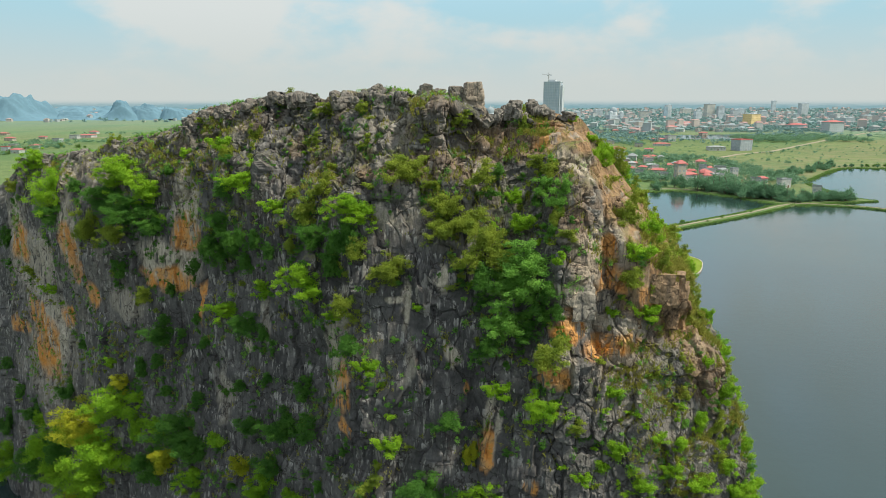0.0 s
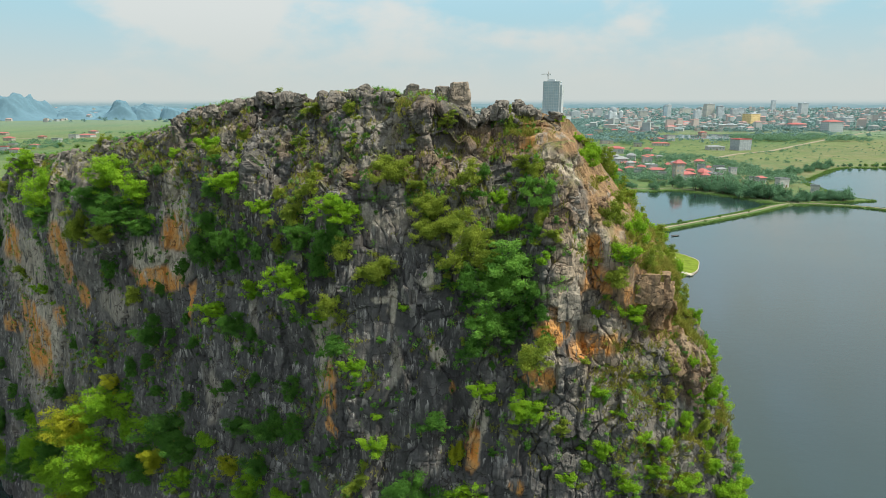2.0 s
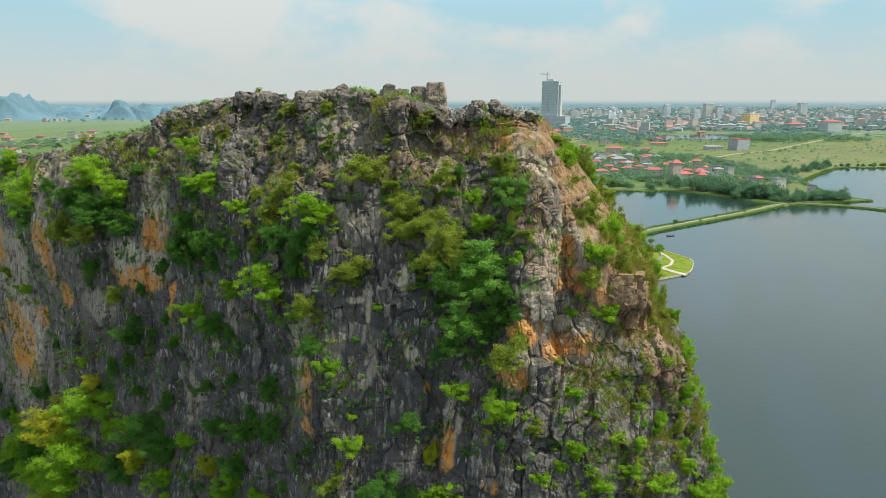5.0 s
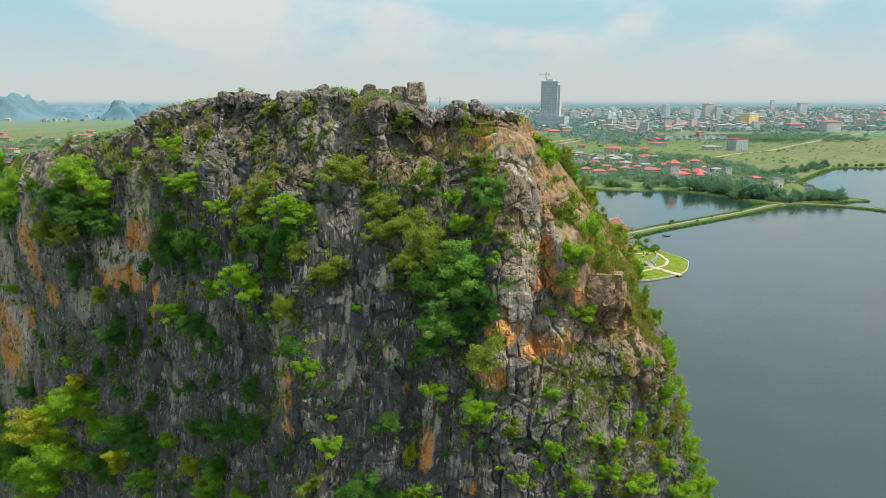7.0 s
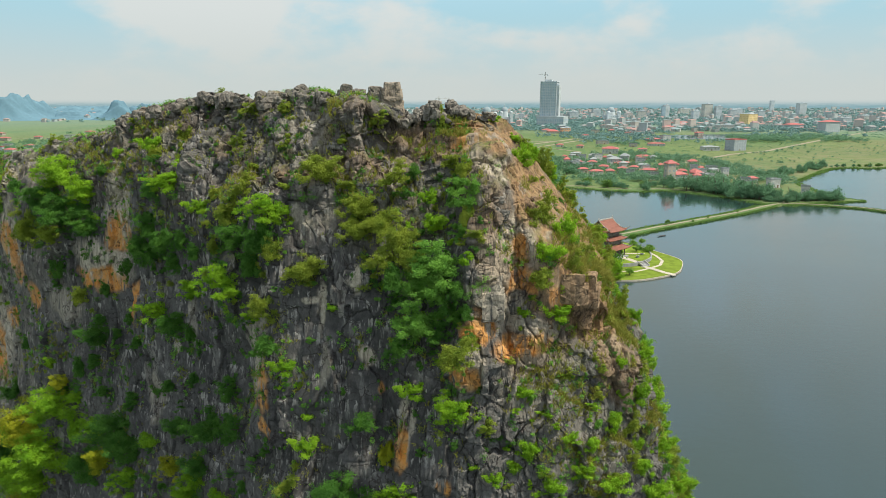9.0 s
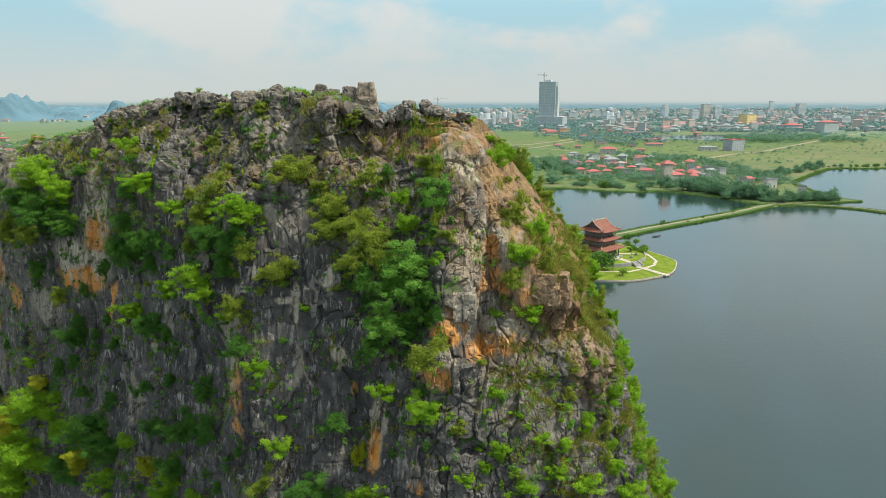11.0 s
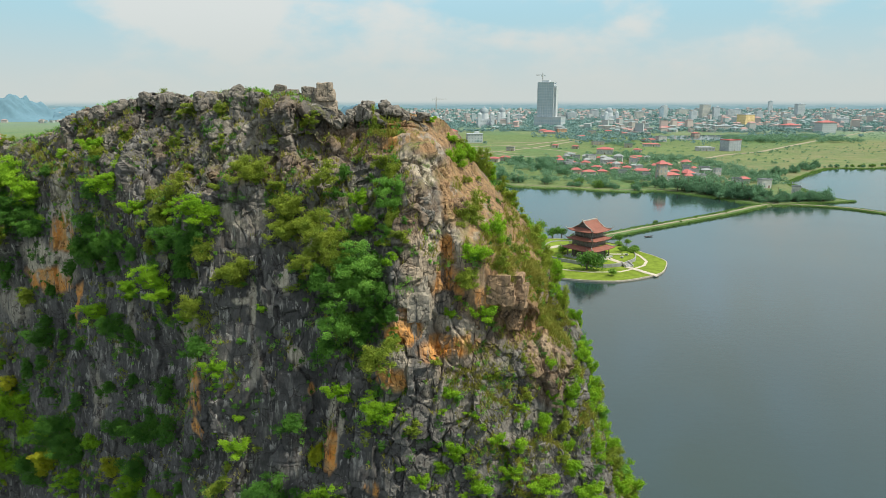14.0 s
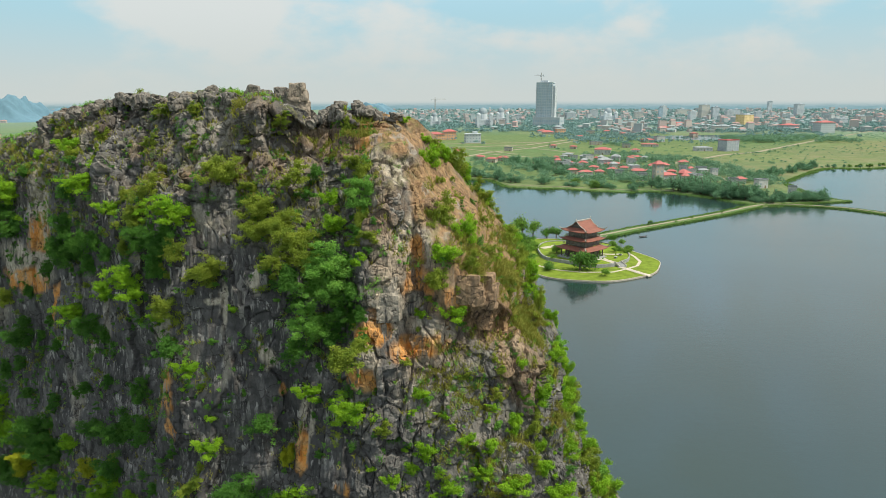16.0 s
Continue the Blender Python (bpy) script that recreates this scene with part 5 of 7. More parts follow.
crag(2.7, 60.6, 57.4, 2.05, 4.1, 0)
crag(1.1, 60.9, 57.4, 1.7, 3.7, 0, "weathered grey limestone column on the ridge")
crag(-0.4, 61.2, 57.6, 1.8, 3.3, 0, "weathered grey limestone column on the ridge")
crag(0.5, 61.0, 58.4, 2.4, 2.5, 1)
crag(-1.6, 61.5, 58.0, 1.6, 3.3, 0, "weathered grey limestone column on the ridge")
crag(-5.1, 63.1, 57.6, 3.4, 3.5, 1)
crag(-7.0, 64.0, 58.6, 2.6, 1.7, 2)
crag(-9.5, 65.4, 59.5, 2.3, 1.3, 2)
crag(-15.1, 68.8, 59.7, 2.5, 1.4, 1)
crag(-17.4, 69.8, 59.8, 2.0, 1.3, 2)
crag(-20.3, 70.5, 59.1, 2.0, 1.3, 1)
crag(-23.4, 71.3, 57.9, 2.7, 1.8, 2)
crag(5.0, 60.2, 58.6, 1.5, 0.9, 1)
crag(4.2, 59.9, 57.9, 1.7, 1.1, 2)
crag(6.1, 60.3, 58.7, 2.3, 1.6, 2)
crag(8.1, 60.4, 58.9, 1.5, 1.3, 3)
crag(9.3, 60.4, 58.6, 2.3, 1.1, 1)
crag(11.5, 61.0, 58.5, 1.8, 0.6, 2)
crag(-12.2, 67.0, 58.7, 1.7, 1.0, 1)
crag(-25.7, 71.9, 57.8, 2.2, 1.5, 1)
crag(-27.4, 72.9, 56.7, 2.1, 1.9, 2)
crag(-31.5, 75.6, 55.4, 2.6, 1.4, 1)
crag(-46.6, 85.0, 52.5, 3.3, 1.6, 2)
crag(-56.9, 90.6, 51.2, 3.1, 1.7, 1)
crag(-2.9, 62.2, 58.0, 1.9, 2.3, 1)


ridge_rng = random.Random(9)
for k in range(30):
    x = -58 + 67 * (k + ridge_rng.random()) / 30
    size = ridge_rng.uniform(0.9, 2.0)
    crag(x, float(crest_y(x)) - ridge_rng.uniform(0.0, 1.3), float(crest_z(x)) - ridge_rng.uniform(0.4, 0.9), size, size * ridge_rng.uniform(0.45, 0.7), 1 + k % 2)


def jut(x, z, wide, high, shape):
    """A cracked block jutting from the face at x, z (its middle)."""
    at = MT.ray_cast(Vector((x, 20, z)), Vector((0, 1, 0)))[0]
    crag(x, at.y + wide * (0.14 if shape == 4 else 0.3), z - high / 2, wide, high, shape, "cracked limestone block jutting from the cliff", "blocks of the cliff")


jut(18.1, 45.0, 2.1, 2.3, 4)
jut(19.5, 44.7, 1.5, 2.7, 4)
jut(16.9, 49.3, 1.6, 1.4, 1)
jut(17.9, 47.3, 2.1, 1.0, 1)
jut(11.5, 44.5, 1.8, 3.5, 4)
jut(11.6, 51.9, 1.6, 1.8, 2)
jut(14.3, 51.3, 2.5, 2.0, 1)
jut(12.0, 50.1, 2.0, 2.3, 1)
jut(13.9, 40.9, 1.8, 1.8, 1)
jut(9.6, 43.2, 1.4, 1.4, 1)
jut(21.6, 39.7, 2.1, 1.7, 1)
jut(15.6, 42.9, 1.6, 1.8, 1)


# ---- the islet with its pavilion ----
LAWN = plain("lawn", (0.185, 0.26, 0.032), 0.95, vary=0.3, scale=0.35, spec=0.1)
STONE = plain("pale_stone", (0.5, 0.48, 0.43), 0.85, vary=0.25, scale=1.2)
GREY_STONE = plain("grey_stone", (0.36, 0.37, 0.37), 0.85, vary=0.3, scale=0.9)
PAVING = plain("paving", (0.52, 0.47, 0.39), 0.9, vary=0.25, scale=0.8)
DARK_WOOD = plain("dark_wood", (0.115, 0.095, 0.085), 0.6, vary=0.3, scale=1.5)
LATTICE = plain("lattice_wood", (0.25, 0.23, 0.21), 0.6, vary=0.3, scale=2.5)
RIDGE = plain("ridge_mortar", (0.4, 0.38, 0.34), 0.8, vary=0.25, scale=2)


def tile_material(name, rgb):
    n = Nodes(name, 0.65, 0, 0.35)
    v = n.coords()
    stain = n.ramp(n.noise(v, 0.55, 5), 0.3, 0.72)
    grain = n.ramp(n.noise(v, 7, 4), 0.3, 0.7)
    c = n.mix(stain, tuple(k * 0.68 for k in rgb), rgb)
    c = n.mix(n.maths("MULTIPLY", grain, 0.35), c, tuple(min(1, k * 1.25 + 0.02) for k in rgb))
    n.color(c).bump(grain, 0.3, 0.06)
    return n.mat


CLAY = tile_material("clay_tile", (0.23, 0.085, 0.058))


def smooth_loop(pts, per=6):
    out = []
    n = len(pts)
    for i in range(n):
        p0, p1, p2, p3 = (np.array(pts[(i + k - 1) % n], float) for k in range(4))
        for t in np.arange(per) / per:
            out.append(0.5 * (2 * p1 + (p2 - p0) * t + (2 * p0 - 5 * p1 + 4 * p2 - p3) * t**2 + (3 * p1 - p0 - 3 * p2 + p3) * t**3))
    return out


def slab(pts, z0, z1):
    """A closed flat slab over an outline."""
    bm = bmesh.new()
    lo = [bm.verts.new((p[0], p[1], z0)) for p in pts]
    hi = [bm.verts.new((p[0], p[1], z1)) for p in pts]
    bm.faces.new(hi)
    for i in range(len(pts)):
        j = (i + 1) % len(pts)
        bm.faces.new((lo[i], lo[j], hi[j], hi[i]))
    bmesh.ops.recalc_face_normals(bm, faces=bm.faces[:])
    return bm


def ribbon(pts, wide, z0, z1, closed=False):
    """A band of that width along a line, with its thickness."""
    bm = bmesh.new()
    pts = [np.array(p[:2], float) for p in pts]
    n = len(pts)
    rows = []
    for i, p in enumerate(pts):
        a = pts[(i - 1) % n] if closed or i else p
        b = pts[(i + 1) % n] if closed or i < n - 1 else p
        t = (b - a) / (np.linalg.norm(b - a) + 1e-9)
        s = np.array((-t[1], t[0])) * wide / 2
        rows.append([bm.verts.new((*(p + s), z0)), bm.verts.new((*(p + s), z1)), bm.verts.new((*(p - s), z1)), bm.verts.new((*(p - s), z0))])
    for i in range(n if closed else n - 1):
        a, b = rows[i], rows[(i + 1) % n]
        for k in range(3):
            bm.faces.new((a[k], b[k], b[k + 1], a[k + 1]))
    if not closed:
        bm.faces.new(rows[0])
        bm.faces.new(rows[-1][::-1])
    bmesh.ops.recalc_face_normals(bm, faces=bm.faces[:])
    return bm


isle_line = smooth_loop(ISLET)
islet = tagged(obj("islet_lawn", slab(isle_line, -2.4, 0.5), LAWN), "mown green lawn on a small islet", "lawn", kind="structure")
tagged(obj("islet_kerb", ribbon(isle_line, 0.26, -2.4, 0.55, True), PAVING), "pale stone kerb round the islet", "kerb", kind="structure")

TERRACE = [(55.4, 262), (54.2, 250), (55.6, 241.5), (61.5, 236.5), (66, 232.0), (71, 229.6), (78, 231.2), (83, 235.5), (87, 241.5), (89, 252), (87, 262), (80, 270), (62, 271)]
terrace_line = smooth_loop(TERRACE, 5)
terrace = tagged(obj("terrace_lawn", slab([np.array(p) for p in terrace_line], 0.1, 1.4), LAWN), "raised lawn terrace round the pavilion", "lawn", kind="structure")
tagged(obj("terrace_wall", ribbon(terrace_line, 0.4, 0.1, 1.75, True), GREY_STONE), "low grey stone wall round the terrace", "wall", kind="structure")
for pts, wide, z in (
    ([(88, 218.5), (85.5, 222), (82.5, 227.8), (80.5, 230.5)], 2.2, 0.58),
    ([(82.5, 227.8), (87.6, 232.5), (90.5, 239), (90.6, 247), (89.6, 255)], 1.1, 0.57),
    ([(82.5, 227.8), (76.2, 223.4), (65.1, 223.2), (56, 227), (50, 234), (46, 245)], 1.0, 0.56),
):
    tagged(obj("garden_path", ribbon(pts, wide, 0.2, z), PAVING), "pale paved garden path across the lawn", "path", kind="structure")
for pts, wide in (([(80, 232), (77, 238), (75, 246)], 2.4), ([(56, 258), (62, 262), (66, 262)], 3.0), ([(86, 247), (80, 247), (77, 248)], 1.6)):
    tagged(obj("terrace_path", ribbon(pts, wide, 1.1, 1.47), PAVING), "pale paved path on the terrace", "path", kind="structure")

stair = tagged(new("garden_stair"), "grey stone stair up to the terrace", "stair")
stair.matrix_world = Matrix.Translation((81.0, 232.2, 0.5)) @ Matrix.Rotation(math.atan2(6, -3) - math.pi / 2, 4, "Z")
for k in range(7):
    part("step", boxed(0, -1.6 + 0.42 * k, 0.08 + 0.16 * k, 2.8, 0.46, 0.18 + 0.0), GREY_STONE, stair)
for s in (-1, 1):
    bm = bmesh.new()
    for k in range(7):
        box(bm, s * 1.6, -1.6 + 0.42 * k, 0.3 + 0.16 * k, 0.35, 0.43, 0.75)
    part("side_wall", bm, STONE, stair)


def skirt_roof(eave, top, z0, z1, lift, thick=0.22, flat=1.35):
    """A square, sagging skirt roof with upturned corners."""
    bm = bmesh.new()
    nu, nv = 16, 6
    for side in range(4):
        c, s = math.cos(side * math.pi / 2), math.sin(side * math.pi / 2)
        grid = []
        for i in range(nu + 1):
            u = -1 + 2 * i / nu
            row = []
            for j in range(nv + 1):
                v = j / nv
                h = (eave[0] if side % 2 == 0 else eave[1], eave[1] if side % 2 == 0 else eave[0])
                g = (top[0] if side % 2 == 0 else top[1], top[1] if side % 2 == 0 else top[0])
                px = u * (h[0] + (g[0] - h[0]) * v)
                py = -(h[1] + (g[1] - h[1]) * v)
                pz = z0 + (z1 - z0) * v**flat + lift * abs(u) ** 5 * (1 - v) ** 2
                row.append(bm.verts.new((c * px - s * py, s * px + c * py, pz)))
            grid.append(row)
        for i in range(nu):
            for j in range(nv):
                bm.faces.new((grid[i][j], grid[i + 1][j], grid[i + 1][j + 1], grid[i][j + 1]))
    bmesh.ops.remove_doubles(bm, verts=bm.verts[:], dist=0.001)
    bmesh.ops.recalc_face_normals(bm, faces=bm.faces[:])
    bmesh.ops.solidify(bm, geom=bm.faces[:], thickness=thick)
    return bm


def beam_line(bm, pts, r):
    for a, b in zip(pts, pts[1:]):
        twig(bm, a, b, r, r, 6, 0.0)


def pavilion(x, y, z, turn):
    root = tagged(new("pavilion"), "three-tiered timber pavilion with red clay tile roofs", "pavilion")
    root.matrix_world = Matrix.Translation((x, y, z)) @ Matrix.Rotation(turn, 4, "Z") @ Matrix.Scale(0.93, 4)
    part("plinth", boxed(0, 0, 0.25, 14.4, 14.4, 0.9, bevel=0.05), GREY_STONE, root, "grey stone plinth")
    part("plinth_step", boxed(0, -7.6, 0.05, 4.0, 1.2, 0.5, bevel=0.03), STONE, root)
    # ground floor with its columns
    part("hall_wall", boxed(0, 0, 2.5, 9.4, 9.4, 3.8), DARK_WOOD, root, "dark timber wall")
    for i in range(5):
        for j in range(5):
            if i in (0, 4) or j in (0, 4):
                bm = bmesh.new()
                bmesh.ops.create_cone(bm, cap_ends=True, segments=10, radius1=0.24, radius2=0.21, depth=3.9, matrix=Matrix.Translation((-5.9 + 2.95 * i, -5.9 + 2.95 * j, 2.6)))
                bmesh.ops.create_cone(bm, cap_ends=True, segments=10, radius1=0.36, radius2=0.3, depth=0.25, matrix=Matrix.Translation((-5.9 + 2.95 * i, -5.9 + 2.95 * j, 0.8)))
                part("column", bm, DARK_WOOD, root)
    tiers = (
        ((7.8, 7.8), (5.2, 5.2), 4.2, 5.5, 0.55),
        ((6.6, 6.6), (4.5, 4.5), 8.0, 9.0, 0.5),
    )
    for eave, top, z0, z1, lift in tiers:
        roof = part("roof", skirt_roof(eave, top, z0, z1, lift), CLAY, root, "red clay tile roof with upturned corners", True)
        for sx in (-1, 1):
            for sy in (-1, 1):
                bm = bmesh.new()
                pts = []
                for k in range(7):
                    v = k / 6
                    h = eave[0] + (top[0] - eave[0]) * v
                    pts.append((sx * h, sy * h, z0 + (z1 - z0) * v**1.35 + lift * (1 - v) ** 2 + 0.1))
                pts.insert(0, (sx * (eave[0] + 0.45), sy * (eave[1] + 0.45), z0 + lift + 0.75))
                beam_line(bm, pts, 0.16)
                part("hip_ridge", bm, RIDGE, roof)
    for half, z0, z1 in ((5.0, 5.5, 8.3), (4.3, 8.9, 11.6)):
        part("storey_wall", boxed(0, 0, (z0 + z1) / 2, 2 * half - 0.5, 2 * half - 0.5, z1 - z0), DARK_WOOD, root)
        for side in range(4):
            m = Matrix.Rotation(side * math.pi / 2, 4, "Z")
            for k in range(5):
                bm = boxed(-half + 0.25 + (2 * half - 0.5) * (k + 0.5) / 5, -half + 0.2, (z0 + z1) / 2 + 0.15, (2 * half - 0.5) / 5 - 0.35, 0.16, (z1 - z0) * 0.5)
                bmesh.ops.transform(bm, matrix=m, verts=bm.verts[:])
                part("shutter", bm, LATTICE, root)
            bm = bmesh.new()
            box(bm, 0, -half - 0.55, z0 + 1.05, 2 * half + 1.2, 0.09, 0.1)
            box(bm, 0, -half - 0.55, z0 + 0.65, 2 * half + 1.2, 0.06, 0.07)
            for k in range(13):
                box(bm, -half - 0.5 + (2 * half + 1.0) * k / 12, -half - 0.55, z0 + 0.62, 0.09, 0.09, 0.85)
            bmesh.ops.transform(bm, matrix=m, verts=bm.verts[:])
            part("railing", bm, LATTICE, root)
    # top roof, hipped below and gabled above
    roof = part("roof", skirt_roof((6.3, 6.3), (4.2, 3.6), 11.5, 12.9, 0.65), CLAY, root, "red clay tile top roof", True)
    for sx in (-1, 1):
        for sy in (-1, 1):
            bm = bmesh.new()
            beam_line(bm, [(sx * 6.9, sy * 6.9, 12.95), (sx * 6.3, sy * 6.3, 12.25), (sx * 5.4, sy * 5.2, 12.25), (sx * 4.2, sy * 3.6, 13.0)], 0.16)
            part("hip_ridge", bm, RIDGE, roof)
    for sy in (-1, 1):
        bm = bmesh.new()
        rows = []
        for j in range(7):
            v = j / 6
            rows.append([bm.verts.new((px, sy * 3.7 * (1 - v), 12.85 + 2.7 * v**1.25)) for px in (-4.7, 4.7)])
        for a, b in zip(rows, rows[1:]):
            bm.faces.new((a[0], a[1], b[1], b[0]))
        bmesh.ops.recalc_face_normals(bm, faces=bm.faces[:])
        bmesh.ops.solidify(bm, geom=bm.faces[:], thickness=0.2)
        part("gable_slope", bm, CLAY, roof)
    for sx in (-1, 1):
        bm = bmesh.new()
        vs = [bm.verts.new((sx * 4.2 + dx, py, pz)) for dx in (-0.08, 0.08) for py, pz in ((-3.3, 12.9), (3.3, 12.9), (0, 15.2))]
        for f in ((0, 1, 2), (3, 5, 4), (0, 3, 4, 1), (1, 4, 5, 2), (2, 5, 3, 0)):
            bm.faces.new([vs[k] for k in f])
        part("gable", bm, DARK_WOOD, root, "dark timber gable")
        bm = bmesh.new()
        beam_line(bm, [(sx * 4.7, -3.8, 12.95), (sx * 4.7, -1.8, 14.0), (sx * 4.7, 0, 15.65), (sx * 4.7, 1.8, 14.0), (sx * 4.7, 3.8, 12.95)], 0.17)
        part("verge_ridge", bm, RIDGE, roof)
        bm = bmesh.new()
        beam_line(bm, [(sx * 4.7, 0, 15.6), (sx * 5.0, 0, 16.1), (sx * 4.6, 0, 16.6)], 0.14)
        part("finial", bm, RIDGE, roof)
    part("main_ridge", boxed(0, 0, 15.65, 9.5, 0.4, 0.5, bevel=0.08), RIDGE, roof)
    return root


pavilion(69.2, 243.2, 1.2, radians(41))

# garden seats and a small gate post pair on the terrace
for x, y in ((81.5, 240.5), (84.5, 245.0), (70.5, 233.6)):
    pot = tagged(new("stone_planter"), "grey stone planter with a small clipped bush", "planter")
    pot.matrix_world = Matrix.Translation((x, y, 1.38))
    bm = bmesh.new()
    bmesh.ops.create_cone(bm, cap_ends=True, segments=14, radius1=0.45, radius2=0.7, depth=0.7, matrix=Matrix.Translation((0, 0, 0.35)))
    part("bowl", bm, GREY_STONE, pot)
    v, f = lobed_leaves(220, 0.3, 4, np.random.default_rng(int(x)))
    v = v * 0.8 + (0, 0, 1.2)
    obj("foliage", mesh_np("foliage", v, f, LEAF[0]), parent=pot)

# rowing boat by the dyke
boat = tagged(new("rowing_boat"), "small dark wooden rowing boat on the lake", "boat")
boat.matrix_world = Matrix.Translation((105.9, 286.6, 0.0)) @ Matrix.Rotation(0.35, 4, "Z")
bm = bmesh.new()
rows = []
for i in range(9):
    t = -1 + i / 4
    w = 0.72 * (1 - abs(t) ** 2.6)
    rows.append([bm.verts.new((2.3 * t, s * w * k, 0.38 * k + 0.25 * t * t * k - 0.1)) for s, k in ((-1, 1.0), (-1, 0.55), (1, 0.55), (1, 1.0))])
for a, b in zip(rows, rows[1:]):
    for k in range(3):
        bm.faces.new((a[k], b[k], b[k + 1], a[k + 1]))
bmesh.ops.solidify(bm, geom=bm.faces[:], thickness=0.06)
part("hull", bm, DARK_WOOD, boat)
for t in (-0.7, 0.7):
    part("thwart", boxed(t, 0, 0.18, 0.25, 1.1, 0.05), LATTICE, boat)


# ---- trees of the plain ----
tree_kinds = {}


def tree_kind(variant, tone):
    key = (variant, tone)
    if key not in tree_kinds:
        rng = np.random.default_rng(500 + variant * 3 + tone)
        root = new("tree")
        tagged(root, ("broad dark green tree", "pale green leafy tree", "round dark green garden tree", "light green garden tree")[tone] + " standing on the grass", "tree", "trees of the plain")
        v, f = lobed_leaves(1100, 0.17, 22 + 2 * variant, rng, (1, 1, 0.9), 1.7, (0.75, 1.05))
        v[:, 2] += 0.68
        obj("crown", mesh_np("crown", v, f, TOWN_LEAF[tone]), parent=root)
        bm = bmesh.new()
        twig(bm, (0, 0, -0.1), (0.03, 0.02, 0.6), 0.09, 0.06, 7, 0.02, rng)
        for k in range(6):
            twig(bm, (0, 0, rng.uniform(0.3, 0.55)), rng.normal(0, 0.35, 3) + (0, 0, 1.0), 0.045, 0.015, 5, 0.08, rng)
        part("trunk", bm, BARK, root)
        tree_kinds[key] = [root, False]
    return tree_kinds[key]


def tree(x, y, radius, tone=0, z=0.7, tall=1.0):
    rec = tree_kind(random.randrange(3), tone)
    m = Matrix.Translation((x, y, z)) @ Matrix.Rotation(random.uniform(0, 6.28), 4, "Z")
    size = Vector((radius, radius, radius * tall))
    if not rec[1]:
        rec[1] = True
        rec[0].matrix_basis = m @ Matrix.Diagonal((*size, 1))
    else:
        ob = copy_thing(rec[0], m)
        ob.scale = size


tree(64.9, 226.0, 5.6, 2, 0.45, 1.0)
tree(54.2, 227.5, 3.0, 2, 0.45, 0.75)
tree(62.0, 283.0, 3.6, 2, 0.45)
tree(66.5, 284.5, 3.2, 2, 0.45)
tree(52.0, 290.0, 4.5, 3, 0.45, 1.2)
tree(47.0, 284.0, 4.0, 3, 0.45)
tree(89.5, 274.0, 2.6, 2, 0.45)
tree(86.0, 262.0, 2.0, 3, 0.45)
tree(89.0, 250.5, 2.2, 3, 0.45)
tree(86.5, 255.0, 2.2, 2, 0.45)
tree(72.2, 218.5, 1.9, 3, 0.45)
tree(76.0, 244.0, 1.6, 3, 1.35)
tree(60.5, 249.0, 2.2, 3, 1.35)
tree(44.0, 262.0, 4.2, 3, 0.45)
tree(41.0, 250.0, 4.0, 2, 0.45)
tree(42.0, 238.0, 3.4, 3, 0.45)
tree(46.5, 272.0, 4.2, 2, 0.45)
tree(57.5, 240.0, 1.2, 3, 1.35)
tree(84.0, 251.0, 1.5, 3, 1.35)
tree(47.5, 232.0, 2.4, 3, 0.45)
tree(51.0, 262.0, 2.6, 3, 0.45)
tree(52.5, 270.0, 3.0, 2, 0.45)
tree(57.0, 291.0, 3.4, 3, 0.45, 1.2)
tree(53.0, 258.5, 2.6, 3, 0.45)
tree(49.0, 247.0, 3.2, 3, 0.45, 1.1)
tree(48.5, 239.0, 2.8, 2, 0.45)
tree(45.0, 229.5, 2.6, 3, 0.45)
tree(91.0, 268.0, 1.8, 3, 0.45)
tree(91.5, 259.0, 1.6, 2, 0.45)
tree(70.0, 278.0, 1.8, 3, 0.45)


# ---- roads, shore and fields ----
ROAD = plain("road_dust", (0.3, 0.26, 0.185), 0.95, vary=0.2, scale=0.1)
tagged(obj("dyke_road", ribbon(DYKE[1:], 1.5, 0.3, 0.86), ROAD), "pale dirt track along the dyke", "road", kind="structure")
tagged(obj("dyke_road", ribbon(DYKE_EAST, 1.4, 0.3, 0.86), ROAD), "pale dirt track along the dyke", "road", kind="structure")
for pts, wide in (
    ([(214, 600), (228, 618), (273, 665), (328, 728), (384, 768), (485, 884), (595, 1010), (750, 1179), (980, 1420)], 5.5),
    ([(-120, 800), (-2, 843), (60, 866), (128, 895), (180, 970), (215, 1025), (260, 1100)], 6.0),
    ([(20, 670), (66, 762), (129, 838), (196, 955), (240, 1040)], 5.0),
    ([(64, 748), (95, 715), (127, 688)], 4.0),
    ([(100, 870), (150, 800), (168, 760)], 4.0),
    ([(10, 880), (60, 800), (100, 740)], 3.5),
    ([(-60, 920), (60, 930), (180, 960)], 5.0),
    ([(62, 470), (82, 460), (105, 456), (122, 444), (140, 439), (157, 443), (172, 432)], 1.0),
    ([(207, 380), (215, 400), (222, 440), (232, 500), (240, 560), (262, 600)], 4.0),
    ([(-700, 1000), (-560, 1060), (-400, 1150)], 7.0),
):
    tagged(obj("road", ribbon(pts, wide, 0.2, 0.95), ROAD), "pale road across the fields", "road", kind="structure")


